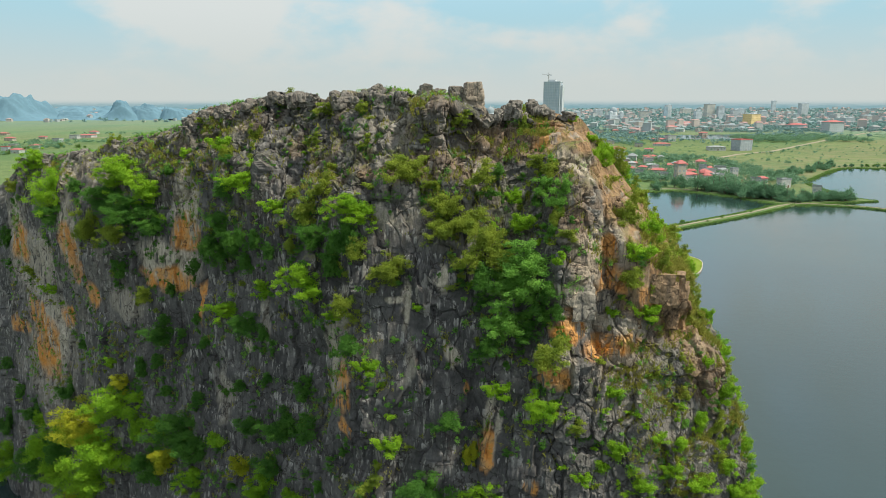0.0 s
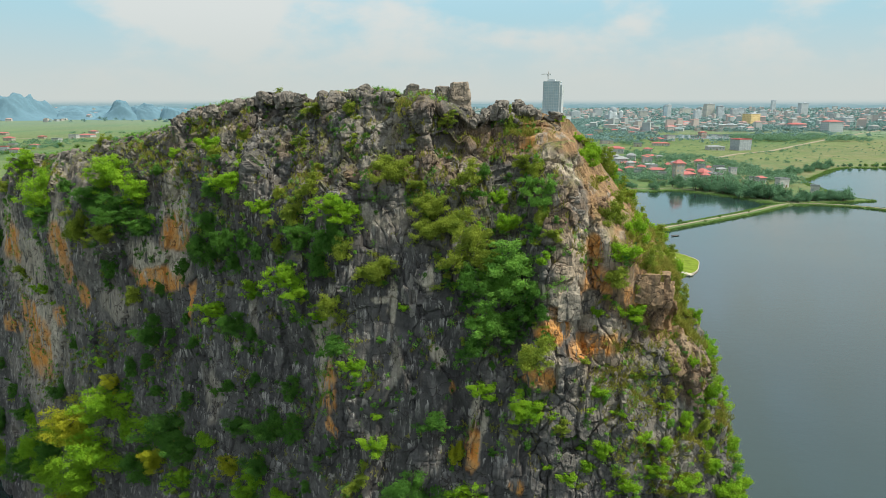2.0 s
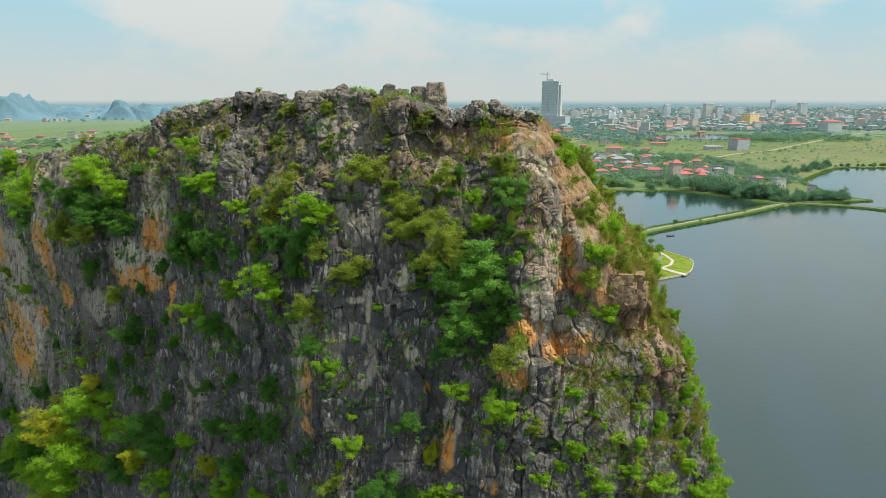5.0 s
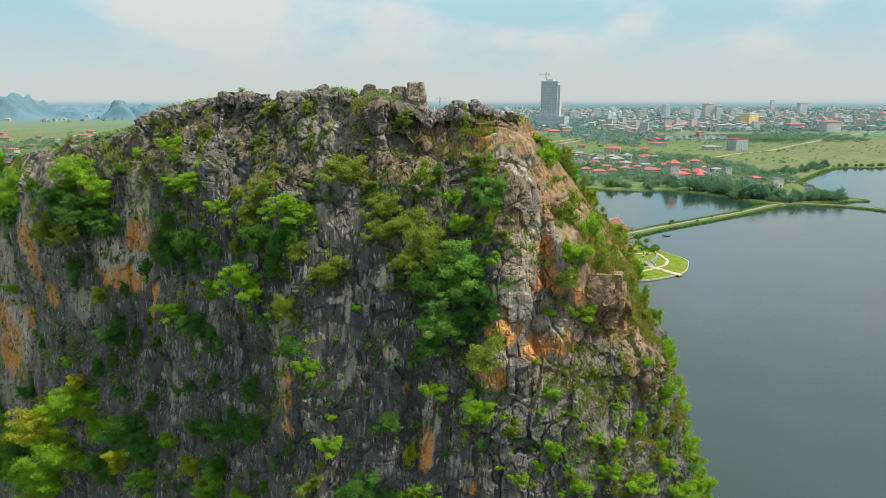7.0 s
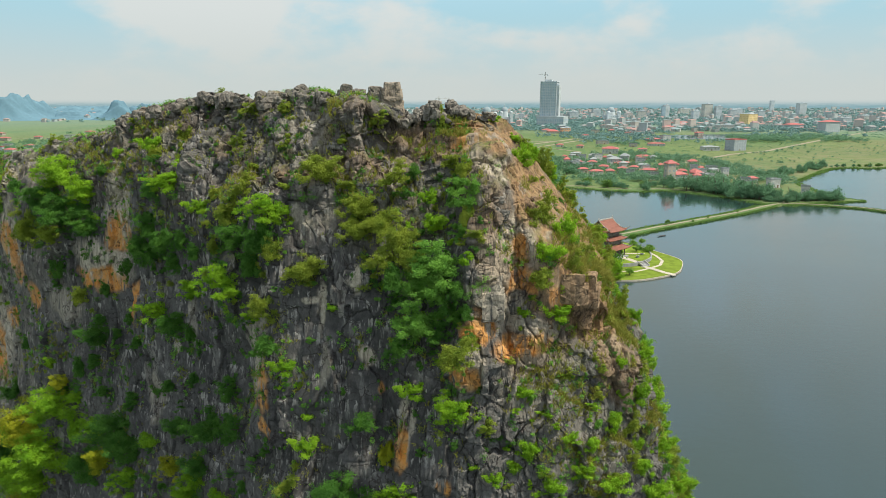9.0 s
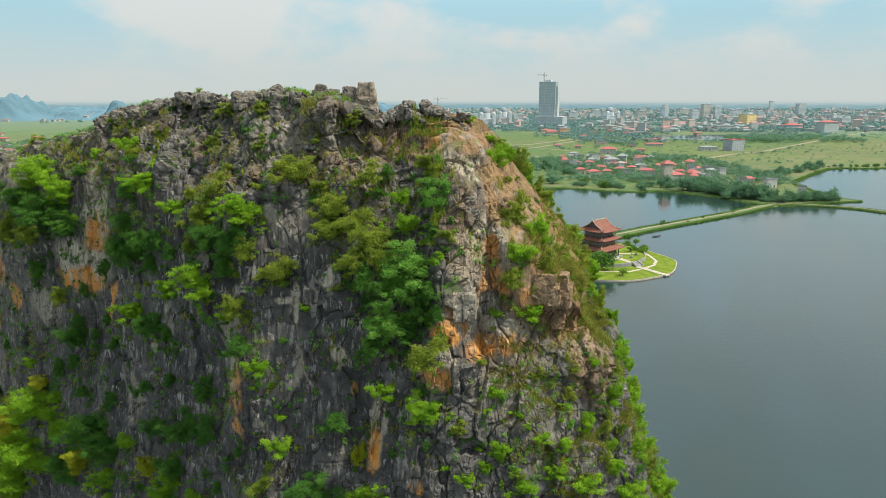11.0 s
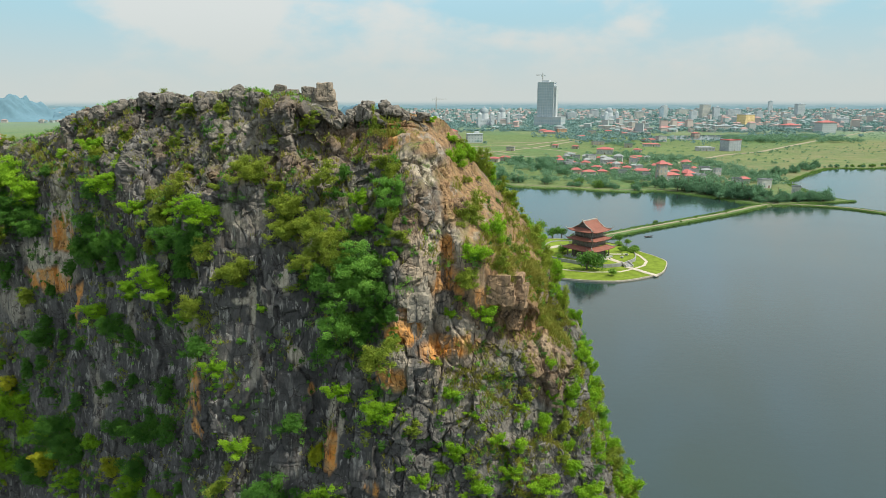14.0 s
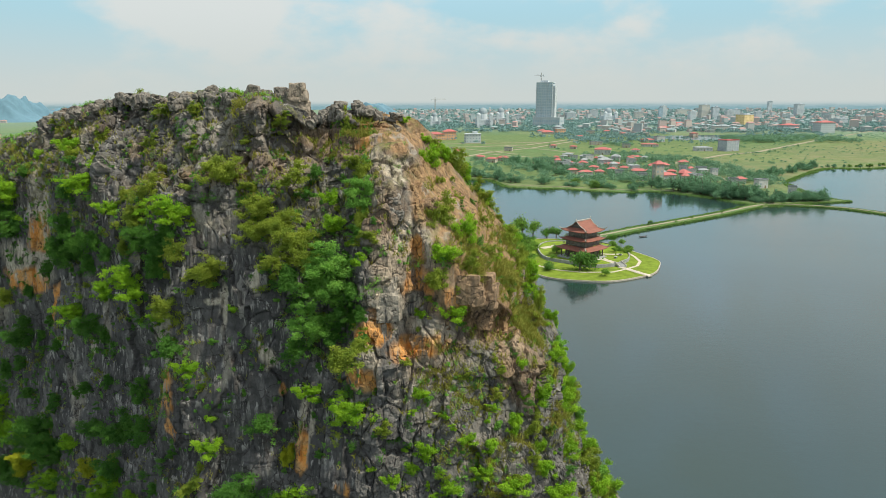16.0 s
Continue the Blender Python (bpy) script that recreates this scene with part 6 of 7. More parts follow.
# ---- houses ----
WALLS = [plain("wall_cream", (0.46, 0.42, 0.35), vary=0.25, scale=0.4), plain("wall_white", (0.52, 0.53, 0.52), vary=0.25, scale=0.4), plain("wall_grey", (0.36, 0.41, 0.45), vary=0.2, scale=0.4)]
RED_ROOF = tile_material("red_tile", (0.42, 0.125, 0.115))
GREY_ROOF = plain("grey_sheet", (0.34, 0.37, 0.38), 0.6, vary=0.3, scale=0.5)
# glass paled to grey-blue, distance haze put into the colour
GLASS = plain("hazed_glass", (0.3, 0.355, 0.38), 0.2, vary=0.1, scale=1)
DOOR = plain("door_paint", (0.2, 0.14, 0.1), 0.6)
unit_window = boxed(0, 0, 0, 1, 1, 1)
window_mesh = bpy.data.meshes.new("window")
unit_window.to_mesh(window_mesh)
unit_window.free()
window_mesh.materials.append(GLASS)
door_mesh = window_mesh.copy()
door_mesh.materials.clear()
door_mesh.materials.append(DOOR)


def pane(root, x, y, z, sx, sy, sz, name="window", me=window_mesh):
    ob = new(name, me)
    ob.parent = root
    ob.matrix_basis = Matrix.Translation((x, y, z)) @ Matrix.Diagonal((sx, sy, sz, 1))


def hip_roof(w, d, z0, z1, over=0.6, ridge=0.45):
    bm = bmesh.new()
    a, b = w / 2 + over, d / 2 + over
    r = max(0.2, a - b) if w > d else w * ridge * 0.2
    lo = [bm.verts.new((sx * a, sy * b, z0)) for sx, sy in ((-1, -1), (1, -1), (1, 1), (-1, 1))]
    ed = [bm.verts.new((sx * a, sy * b, z0 + 0.2)) for sx, sy in ((-1, -1), (1, -1), (1, 1), (-1, 1))]
    tp = [bm.verts.new((-r, 0, z1)), bm.verts.new((r, 0, z1))]
    bm.faces.new(lo[::-1])
    for i in range(4):
        bm.faces.new((lo[i], lo[(i + 1) % 4], ed[(i + 1) % 4], ed[i]))
    bm.faces.new((ed[0], ed[1], tp[1], tp[0]))
    bm.faces.new((ed[2], ed[3], tp[0], tp[1]))
    bm.faces.new((ed[1], ed[2], tp[1]))
    bm.faces.new((ed[3], ed[0], tp[0]))
    return bm


HOUSE_LABELS = {"h": "village house with a red tile roof", "g": "village house with a grey sheet roof", "w": "white flat-roofed village house", "f": "long low pale building with flat roof", "b": "grey block building with a red top"}


house_at = []


def house(x, y, wide, high, kind, turn=None, floors=None, wall=None, label=""):
    """A house of that width and whole height, standing on the plain."""
    high = max(high, 4.2) * (1.3 if y < 700 else 1.08)
    house_at.append((x, y, wide))
    deep = wide * random.uniform(0.55, 0.8)
    turn = random.uniform(-0.5, 0.5) if turn is None else turn
    root = tagged(new("house"), label or HOUSE_LABELS[kind], "house", "houses of the plain")
    root.matrix_world = Matrix.Translation((x, y + deep / 2, 0.6)) @ Matrix.Rotation(turn, 4, "Z")
    wall = wall or WALLS[{"h": random.choice((0, 1)), "g": 1, "w": 1, "f": 0, "b": 2}[kind]]
    up = high * {"h": 0.7, "g": 0.75, "w": 0.92, "f": 0.9, "b": 0.88}[kind]
    up = high - 2.6 if floors and kind == "h" else up
    part("wall", boxed(0, 0, up / 2 - 0.2, wide, deep, up + 0.4), wall, root)
    if kind in "hg":
        roof = hip_roof(wide, deep, up, high)
        part("roof", roof, RED_ROOF if kind == "h" else GREY_ROOF, root)
    else:
        bm = bmesh.new()
        box(bm, 0, 0, up + 0.15, wide + 0.5, deep + 0.5, 0.3)
        for s in (-1, 1):
            box(bm, 0, s * (deep / 2 + 0.15), up + 0.6, wide + 0.5, 0.2, 0.6)
            box(bm, s * (wide / 2 + 0.15), 0, up + 0.6, 0.2, deep + 0.1, 0.6)
        part("roof", bm, RED_ROOF if kind == "b" else GREY_ROOF, root)
    floors = floors or max(1, int(up / 3.2))
    bays = max(2, int(wide / 3.4))
    step = up / floors
    for k in range(floors):
        for i in range(bays):
            px = -wide / 2 + wide * (i + 0.5) / bays
            if k == 0 and i == bays // 2:
                pane(root, px, -deep / 2, 1.05, 1.3, 0.12, 2.1, "door", door_mesh)
            else:
                pane(root, px, -deep / 2, step * (k + 0.55), 1.3, 0.12, min(1.5, step * 0.5))
        for s in (-1, 1):
            pane(root, s * wide / 2, 0, step * (k + 0.55), 0.12, 1.2, min(1.4, step * 0.5))
    return root


house(197, 735, 17.8, 7.6, 'h')
house(226, 896, 15.4, 3.9, 'f')
house(180, 823, 8.5, 3.5, 'h')
house(151, 705, 9.8, 3.7, 'g')
house(132, 601, 8.3, 4.2, 'h')
house(156, 628, 8.7, 6.5, 'w')
house(147, 652, 6.8, 4.5, 'w')
house(123, 535, 7.0, 3.7, 'h')
house(130, 518, 9.9, 4.1, 'h')
house(145, 556, 7.7, 3.9, 'h')
house(170, 585, 15.2, 3.6, 'h')
house(157, 539, 8.4, 3.3, 'h')
house(163, 590, 11.3, 7.2, 'g')
house(181, 622, 8.1, 7.5, 'g')
house(210, 657, 13.7, 4.0, 'h')
house(176, 526, 14.6, 3.2, 'h')
house(184, 484, 11.0, 5.5, 'h')
house(200, 522, 6.4, 3.2, 'h')
house(200, 491, 7.7, 6.0, 'h')
house(205, 484, 8.4, 3.8, 'w')
house(170, 552, 6.7, 2.9, 'h')
house(317, 956, 19.7, 4.9, 'h')
house(332, 956, 13.2, 8.2, 'w')
house(289, 862, 20.8, 3.7, 'h')
house(329, 783, 18.9, 5.4, 'g')
house(565, 1547, 31.8, 9.3, 'h')
house(458, 1316, 18.0, 9.0, 'h')
house(238, 1061, 12.8, 4.6, 'h')
house(359, 782, 20.2, 13.5, 'b')
house(135, 566, 4.9, 2.9, 'w')
house(142, 522, 6.4, 2.7, 'h')
house(156, 514, 6.3, 2.2, 'w')
house(168, 492, 5.1, 2.6, 'w')
house(224, 546, 4.8, 2.4, 'h')
house(222, 458, 6.4, 2.4, 'w')
house(232, 470, 7.4, 2.5, 'h')
house(241, 415, 5.1, 1.8, 'w')
house(64, 641, 10.0, 3.3, 'h')
house(76, 653, 10.2, 4.0, 'h')
house(54, 666, 9.2, 3.5, 'h')
house(34, 754, 10.4, 3.9, 'h')
house(95, 787, 9.5, 3.4, 'f')
house(252, 841, 10.2, 4.4, 'f')
house(242, 767, 9.3, 3.3, 'h')
house(158, 843, 8.7, 3.6, 'h')
house(453, 1143, 13.7, 4.9, 'h')
house(332, 1146, 13.8, 4.9, 'h')
house(396, 1318, 13.6, 5.6, 'h')
house(322, 1227, 12.6, 5.3, 'h')
house(282, 1186, 14.2, 6.1, 'f')
house(202, 1230, 16.9, 6.3, 'h')
house(236, 1274, 17.5, 8.7, 'w')
house(-640, 968, 13.3, 5.8, 'h')
house(-484, 741, 11.5, 5.8, 'h')
house(-545, 830, 10.0, 4.3, 'f')
house(-518, 830, 10.0, 3.6, 'h')
house(-575, 1056, 23.6, 5.4, 'h')
house(-627, 1181, 14.2, 5.1, 'h')
house(-554, 942, 13.0, 4.9, 'w')
house(-518, 774, 8.0, 5.3, 'b')
house(-576, 1025, 12.3, 5.3, 'w')
house(-625, 1025, 10.6, 4.4, 'h')
house(-752, 1124, 15.4, 4.8, 'h')

# the crowded lanes of the village
lanes = random.Random(77)
for k in range(60):
    x = lanes.uniform(122, 236)
    y = lanes.gauss(0, 38) + 600 - 0.95 * (x - 140)
    if sd_poly(np.array([x]), np.array([y]), LAND)[0] < -12 and all(abs(x - hx) > 0.62 * hw + 3.6 or abs(y - hy) > 9 for hx, hy, hw in house_at):
        house(x, y, lanes.uniform(5.0, 8.5), lanes.uniform(3.6, 6.0), lanes.choice("hhwwwgg"))

house(172.8, 472, 6.8, 13.0, "h", 0.25, 4, label="tall narrow cream villa with a red tile roof")


# ---- larger buildings of the town ----
YELLOW = plain("wall_yellow", (0.76, 0.6, 0.32), vary=0.15, scale=0.1)
OCHRE = plain("window_shade_ochre", (0.58, 0.42, 0.2), vary=0.15, scale=0.1)
ORANGE = plain("wall_orange", (0.75, 0.42, 0.25), vary=0.15, scale=0.1)
# concrete, pale walls, blue glass and slate carry distance haze as a blue cast
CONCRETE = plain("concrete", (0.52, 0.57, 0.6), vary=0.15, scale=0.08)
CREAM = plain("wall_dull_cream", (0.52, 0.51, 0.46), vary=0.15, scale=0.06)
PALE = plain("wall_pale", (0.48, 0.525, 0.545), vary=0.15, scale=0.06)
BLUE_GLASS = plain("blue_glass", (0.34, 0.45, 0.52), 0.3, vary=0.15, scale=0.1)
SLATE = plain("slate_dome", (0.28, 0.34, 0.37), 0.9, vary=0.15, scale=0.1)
STEEL = plain("crane_steel", (0.42, 0.4, 0.36), 0.5, vary=0.2)


def facade(root, w, d, z0, z1, floors, bays_w, bays_d, mat, fill=0.62, name="glazing"):
    """Window boxes set into the four walls, as one part."""
    bm = bmesh.new()
    step = (z1 - z0) / floors
    for k in range(floors):
        z = z0 + step * (k + 0.52)
        for i in range(bays_w):
            px = -w / 2 + w * (i + 0.5) / bays_w
            box(bm, px, -d / 2, z, w / bays_w * fill, 0.3, step * fill)
        for i in range(bays_d):
            py = -d / 2 + d * (i + 0.5) / bays_d
            for s in (-1, 1):
                box(bm, s * w / 2, py, z, 0.3, d / bays_d * fill, step * fill)
    tagged(part(name, bm, mat, root), kind="stuff")


def block(x, y, wide, high, wall, label, roof=None, turn=0.0, deep=None, glass=None):
    deep = deep or wide * 0.7
    root = tagged(new("town_building"), label, "building", "large buildings of the town")
    root.matrix_world = Matrix.Translation((x, y + deep / 2, 0.5)) @ Matrix.Rotation(turn, 4, "Z")
    part("wall", boxed(0, 0, high / 2 - 0.3, wide, deep, high + 0.6), wall, root)
    bm = bmesh.new()
    box(bm, 0, 0, high + 0.4, wide + 1.2, deep + 1.2, 0.8)
    if roof is RED_ROOF:
        bm.free()
        bm = hip_roof(wide, deep, high, high + 3.5, 1.0)
    else:
        box(bm, wide * 0.15, 0, high + 2.0, wide * 0.3, deep * 0.4, 3.2)
    part("roof", bm, roof or CONCRETE, root)
    facade(root, wide, deep, 0.5, high, max(2, int(high / 3.6)), max(3, int(wide / 4)), max(2, int(deep / 4)), glass or GLASS, 0.42)
    return root


block(705, 1500, 30, 28, YELLOW, "yellow hotel block with a flat roof", None, 0.45, 24, OCHRE)
block(733, 1232, 31, 19, PALE, "white office block with a red roof", RED_ROOF, 0.2)
block(717, 1328, 32, 10.5, PALE, "low white block with a red roof", RED_ROOF, 0.1)
block(559, 1284, 33, 11, CREAM, "long cream town building", None, 0.05, 14)
block(748, 2200, 18, 42, PALE, "white tower with a blue glass side", None, 0.3)
block(738, 2196, 12, 38, BLUE_GLASS, "blue glass office tower", None, 0.1)
block(842, 2090, 28, 46, CREAM, "cream high-rise block in the town", None, 0.2)
block(872, 2080, 20, 39, CONCRETE, "grey high-rise block in the town", None, 0.1)
block(869, 1970, 20, 30, PALE, "pale high-rise block in the town", None, 0.15)
block(1454, 2920, 17, 55, CONCRETE, "slender grey tower far off in the town", None, 0.1)
block(1361, 2500, 30, 46, PALE, "pale high-rise block far off", None, 0.2)
block(526, 2240, 26, 27, PALE, "pale town block far off", None, 0.1)
block(240, 2000, 27, 17, PALE, "low pale town block", None, 0.0)
block(932, 2540, 34, 26, CREAM, "cream town block far off", None, 0.1)
block(984, 1600, 24, 16, PALE, "pale town block beside the road", None, 0.2)
block(1190, 1850, 28, 16, CREAM, "cream town block beside trees", None, 0.1)
block(638, 2100, 25, 25, CREAM, "cream town block among houses", None, 0.0)
block(424, 2110, 29, 22, PALE, "pale town block among houses", None, 0.1)
block(761, 1975, 20, 27, CONCRETE, "grey town block among houses", None, 0.2)
block(1007, 2080, 21, 25, PALE, "pale town block among houses", None, 0.1)
block(1134, 2530, 30, 26, CONCRETE, "grey town block far off", None, 0.1)
block(206, 1186, 20, 4, CREAM, "low hall with a red roof", RED_ROOF, 0.1)
block(228, 1184, 16, 10, ORANGE, "small orange block beside the tower", None, 0.1)
block(4, 1015, 26, 9, ORANGE, "orange school block with a red roof", RED_ROOF, 0.1)
block(26, 1018, 20, 13, ORANGE, "orange school block with a flat red top", RED_ROOF, 0.1)
block(59, 946, 22, 12.5, PALE, "white block building beside the fields", None, 0.12, 15)


def crane(x, y, z, high, arm, turn):
    root = tagged(new("tower_crane"), "steel tower crane over a building site", "crane")
    root.matrix_world = Matrix.Translation((x, y, z)) @ Matrix.Rotation(turn, 4, "Z")
    bm = bmesh.new()
    for sx in (-1, 1):
        for sy in (-1, 1):
            box(bm, sx * 0.8, sy * 0.8, high / 2, 0.3, 0.3, high)
    for k in range(int(high / 2)):
        twig(bm, (-0.8, -0.8, 2 * k), (0.8, -0.8, 2 * k + 2), 0.12, 0.12, 4, 0)
        twig(bm, (0.8, 0.8, 2 * k), (-0.8, 0.8, 2 * k + 2), 0.12, 0.12, 4, 0)
    part("mast", bm, STEEL, root)
    for name, a, b in (("jib", 0, arm), ("counter_jib", 0, -arm * 0.35)):
        bm = bmesh.new()
        for s in (-0.7, 0.7):
            box(bm, (a + b) / 2, s, high, abs(b - a), 0.3, 0.3)
        box(bm, (a + b) / 2, 0, high + 1.5, abs(b - a) * 0.95, 0.3, 0.3)
        n = int(abs(b - a) / 2.5)
        for k in range(n):
            twig(bm, (b * k / n, -0.7, high), (b * (k + 0.5) / n, 0, high + 1.5), 0.1, 0.1, 4, 0)
            twig(bm, (b * (k + 0.5) / n, 0, high + 1.5), (b * (k + 1) / n, 0.7, high), 0.1, 0.1, 4, 0)
        part(name, bm, STEEL, root)
    part("counterweight", boxed(-arm * 0.32, 0, high - 0.8, 3, 1.8, 2.4), CONCRETE, root)
    part("cab", boxed(1.8, 0, high - 1.2, 2, 1.6, 2.2), PALE, root)
    part("peak", boxed(0, 0, high + 3, 0.9, 0.9, 6), STEEL, root)


def high_tower(x, y):
    root = tagged(new("high_rise"), "tall unfinished grey high-rise on a white podium", "building")
    root.matrix_world = Matrix.Translation((x, y, 0.5)) @ Matrix.Rotation(radians(-24), 4, "Z")
    w, d, z0, z1 = 36.0, 24.0, 22.0, 98.0
    part("podium", boxed(8, 2, 11, 62, 44, 22.6), PALE, root, "white podium with tall windows")
    bm = bmesh.new()
    for k in range(2):
        for i in range(12):
            box(bm, -20.5 + 62 * (i + 0.5) / 12 - 2.5, -20.0, 6 + 8.5 * k, 2.9, 0.4, 5.4)
        for i in range(8):
            box(bm, 39.0, -17.5 + 44 * (i + 0.5) / 8 - 2.5, 6 + 8.5 * k, 0.4, 3.2, 5.4)
            box(bm, -23.0, -17.5 + 44 * (i + 0.5) / 8 - 2.5, 6 + 8.5 * k, 0.4, 3.2, 5.4)
    tagged(part("podium_glazing", bm, BLUE_GLASS, root), kind="stuff")
    part("cornice", boxed(8, 2, 22.6, 63.4, 45.4, 1.0), PALE, root)
    part("core", boxed(0, 0, (z0 + z1) / 2, w, d, z1 - z0), CONCRETE, root, "grey concrete shaft")
    floors = 22
    step = (z1 - z0) / floors
    bm = bmesh.new()
    for k in range(floors):
        z = z0 + step * (k + 0.55)
        for i in range(9):
            px = -w / 2 + w * (i + 0.5) / 9
            box(bm, px, -d / 2, z, w / 9 * 0.7, 0.5, step * 0.6)
        for i in range(7):
            py = -d / 2 + d * (i + 0.5) / 7
            box(bm, -w / 2, py, z, 0.5, d / 7 * 0.7, step * 0.6)
            box(bm, w / 2, py, z, 0.5, d / 7 * 0.5, step * 0.5)
    tagged(part("glazing", bm, BLUE_GLASS, root), kind="stuff")
    for i in range(4):
        part("pier", boxed(-w / 2 + w * i / 3, -d / 2 - 0.3, (z0 + z1) / 2, 1.6, 1.2, z1 - z0 + 1), PALE, root)
    part("side_wing", boxed(w / 2 + 2.5, 3, (z0 + z1 - 6) / 2, 5, d * 0.7, z1 - z0 - 8), PALE, root, "pale side wing")
    part("roof_slab", boxed(0, 0, z1 + 0.8, w + 1.5, d + 1.5, 1.6), CONCRETE, root)
    part("roof_house", boxed(-2, 0, z1 + 3.4, 16, 12, 4.5), CONCRETE, root)


high_tower(249, 1512)
crane(238, 1512, 98, 17, 16, radians(160))


def domed_church(x, y, wide, high, label):
    root = tagged(new("domed_church"), label, "church", "domed churches of the town")
    root.matrix_world = Matrix.Translation((x, y, 0.5)) @ Matrix.Rotation(0.15, 4, "Z")
    part("nave", boxed(0, 8, high * 0.2, wide * 0.7, wide, high * 0.4), CONCRETE, root)
    for s in (-1, 1):
        t = part("bell_tower", boxed(s * wide * 0.36, -wide * 0.35, high * 0.3, wide * 0.2, wide * 0.2, high * 0.6), CONCRETE, root)
        bm = bmesh.new()
        bmesh.ops.create_uvsphere(bm, u_segments=14, v_segments=8, radius=wide * 0.12, matrix=Matrix.Translation((s * wide * 0.36, -wide * 0.35, high * 0.62)))
        part("cupola", bm, CONCRETE, t)
    bm = bmesh.new()
    bmesh.ops.create_cone(bm, cap_ends=True, segments=18, radius1=wide * 0.26, radius2=wide * 0.24, depth=high * 0.35, matrix=Matrix.Translation((0, 6, high * 0.55)))
    drum = part("drum", bm, CONCRETE, root)
    bm = bmesh.new()
    bmesh.ops.create_uvsphere(bm, u_segments=18, v_segments=10, radius=wide * 0.25, matrix=Matrix.Translation((0, 6, high * 0.72)) @ Matrix.Diagonal((1, 1, 1.1, 1)))
    part("dome", bm, SLATE, drum, "grey dome")
    bm = bmesh.new()
    bmesh.ops.create_cone(bm, cap_ends=True, segments=8, radius1=1.6, radius2=0.2, depth=high * 0.2, matrix=Matrix.Translation((0, 6, high * 0.95)))
    part("lantern", bm, PALE, drum)
    facade(root, wide * 0.72, wide * 0.9, 2, high * 0.38, 2, 6, 6, GLASS, 0.4)


domed_church(108, 1500, 40, 46, "pale domed church far off in the town")
domed_church(161, 1640, 34, 46, "grey domed church behind the fields")
domed_church(516, 2000, 46, 36, "white domed hall in the town")
domed_church(-2, 1510, 26, 36, "dark domed church under construction")
crane(-2, 1530, 0.5, 62, 26, radians(20))


# ---- the town far off ----
def town_material(name, a, b, c):
    n = Nodes(name, 0.85, 0, 0.2)
    isl = n.add("NewGeometry").outputs["Random Per Island"]
    g = n.noise(n.coords(world_space=True), 0.15, 3)
    col = n.mix(n.ramp(isl, 0.32, 0.6), a, b)
    col = n.mix(n.ramp(isl, 0.7, 0.95), col, c)
    n.color(n.mix(n.maths("MULTIPLY", g, 0.35), col, tuple(k * 0.6 for k in b)))
    return n.mat


# blue-grey shares of both tints put distance haze into the colour
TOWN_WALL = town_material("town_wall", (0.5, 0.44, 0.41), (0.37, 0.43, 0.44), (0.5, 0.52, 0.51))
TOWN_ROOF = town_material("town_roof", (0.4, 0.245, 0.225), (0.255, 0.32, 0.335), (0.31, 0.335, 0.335))


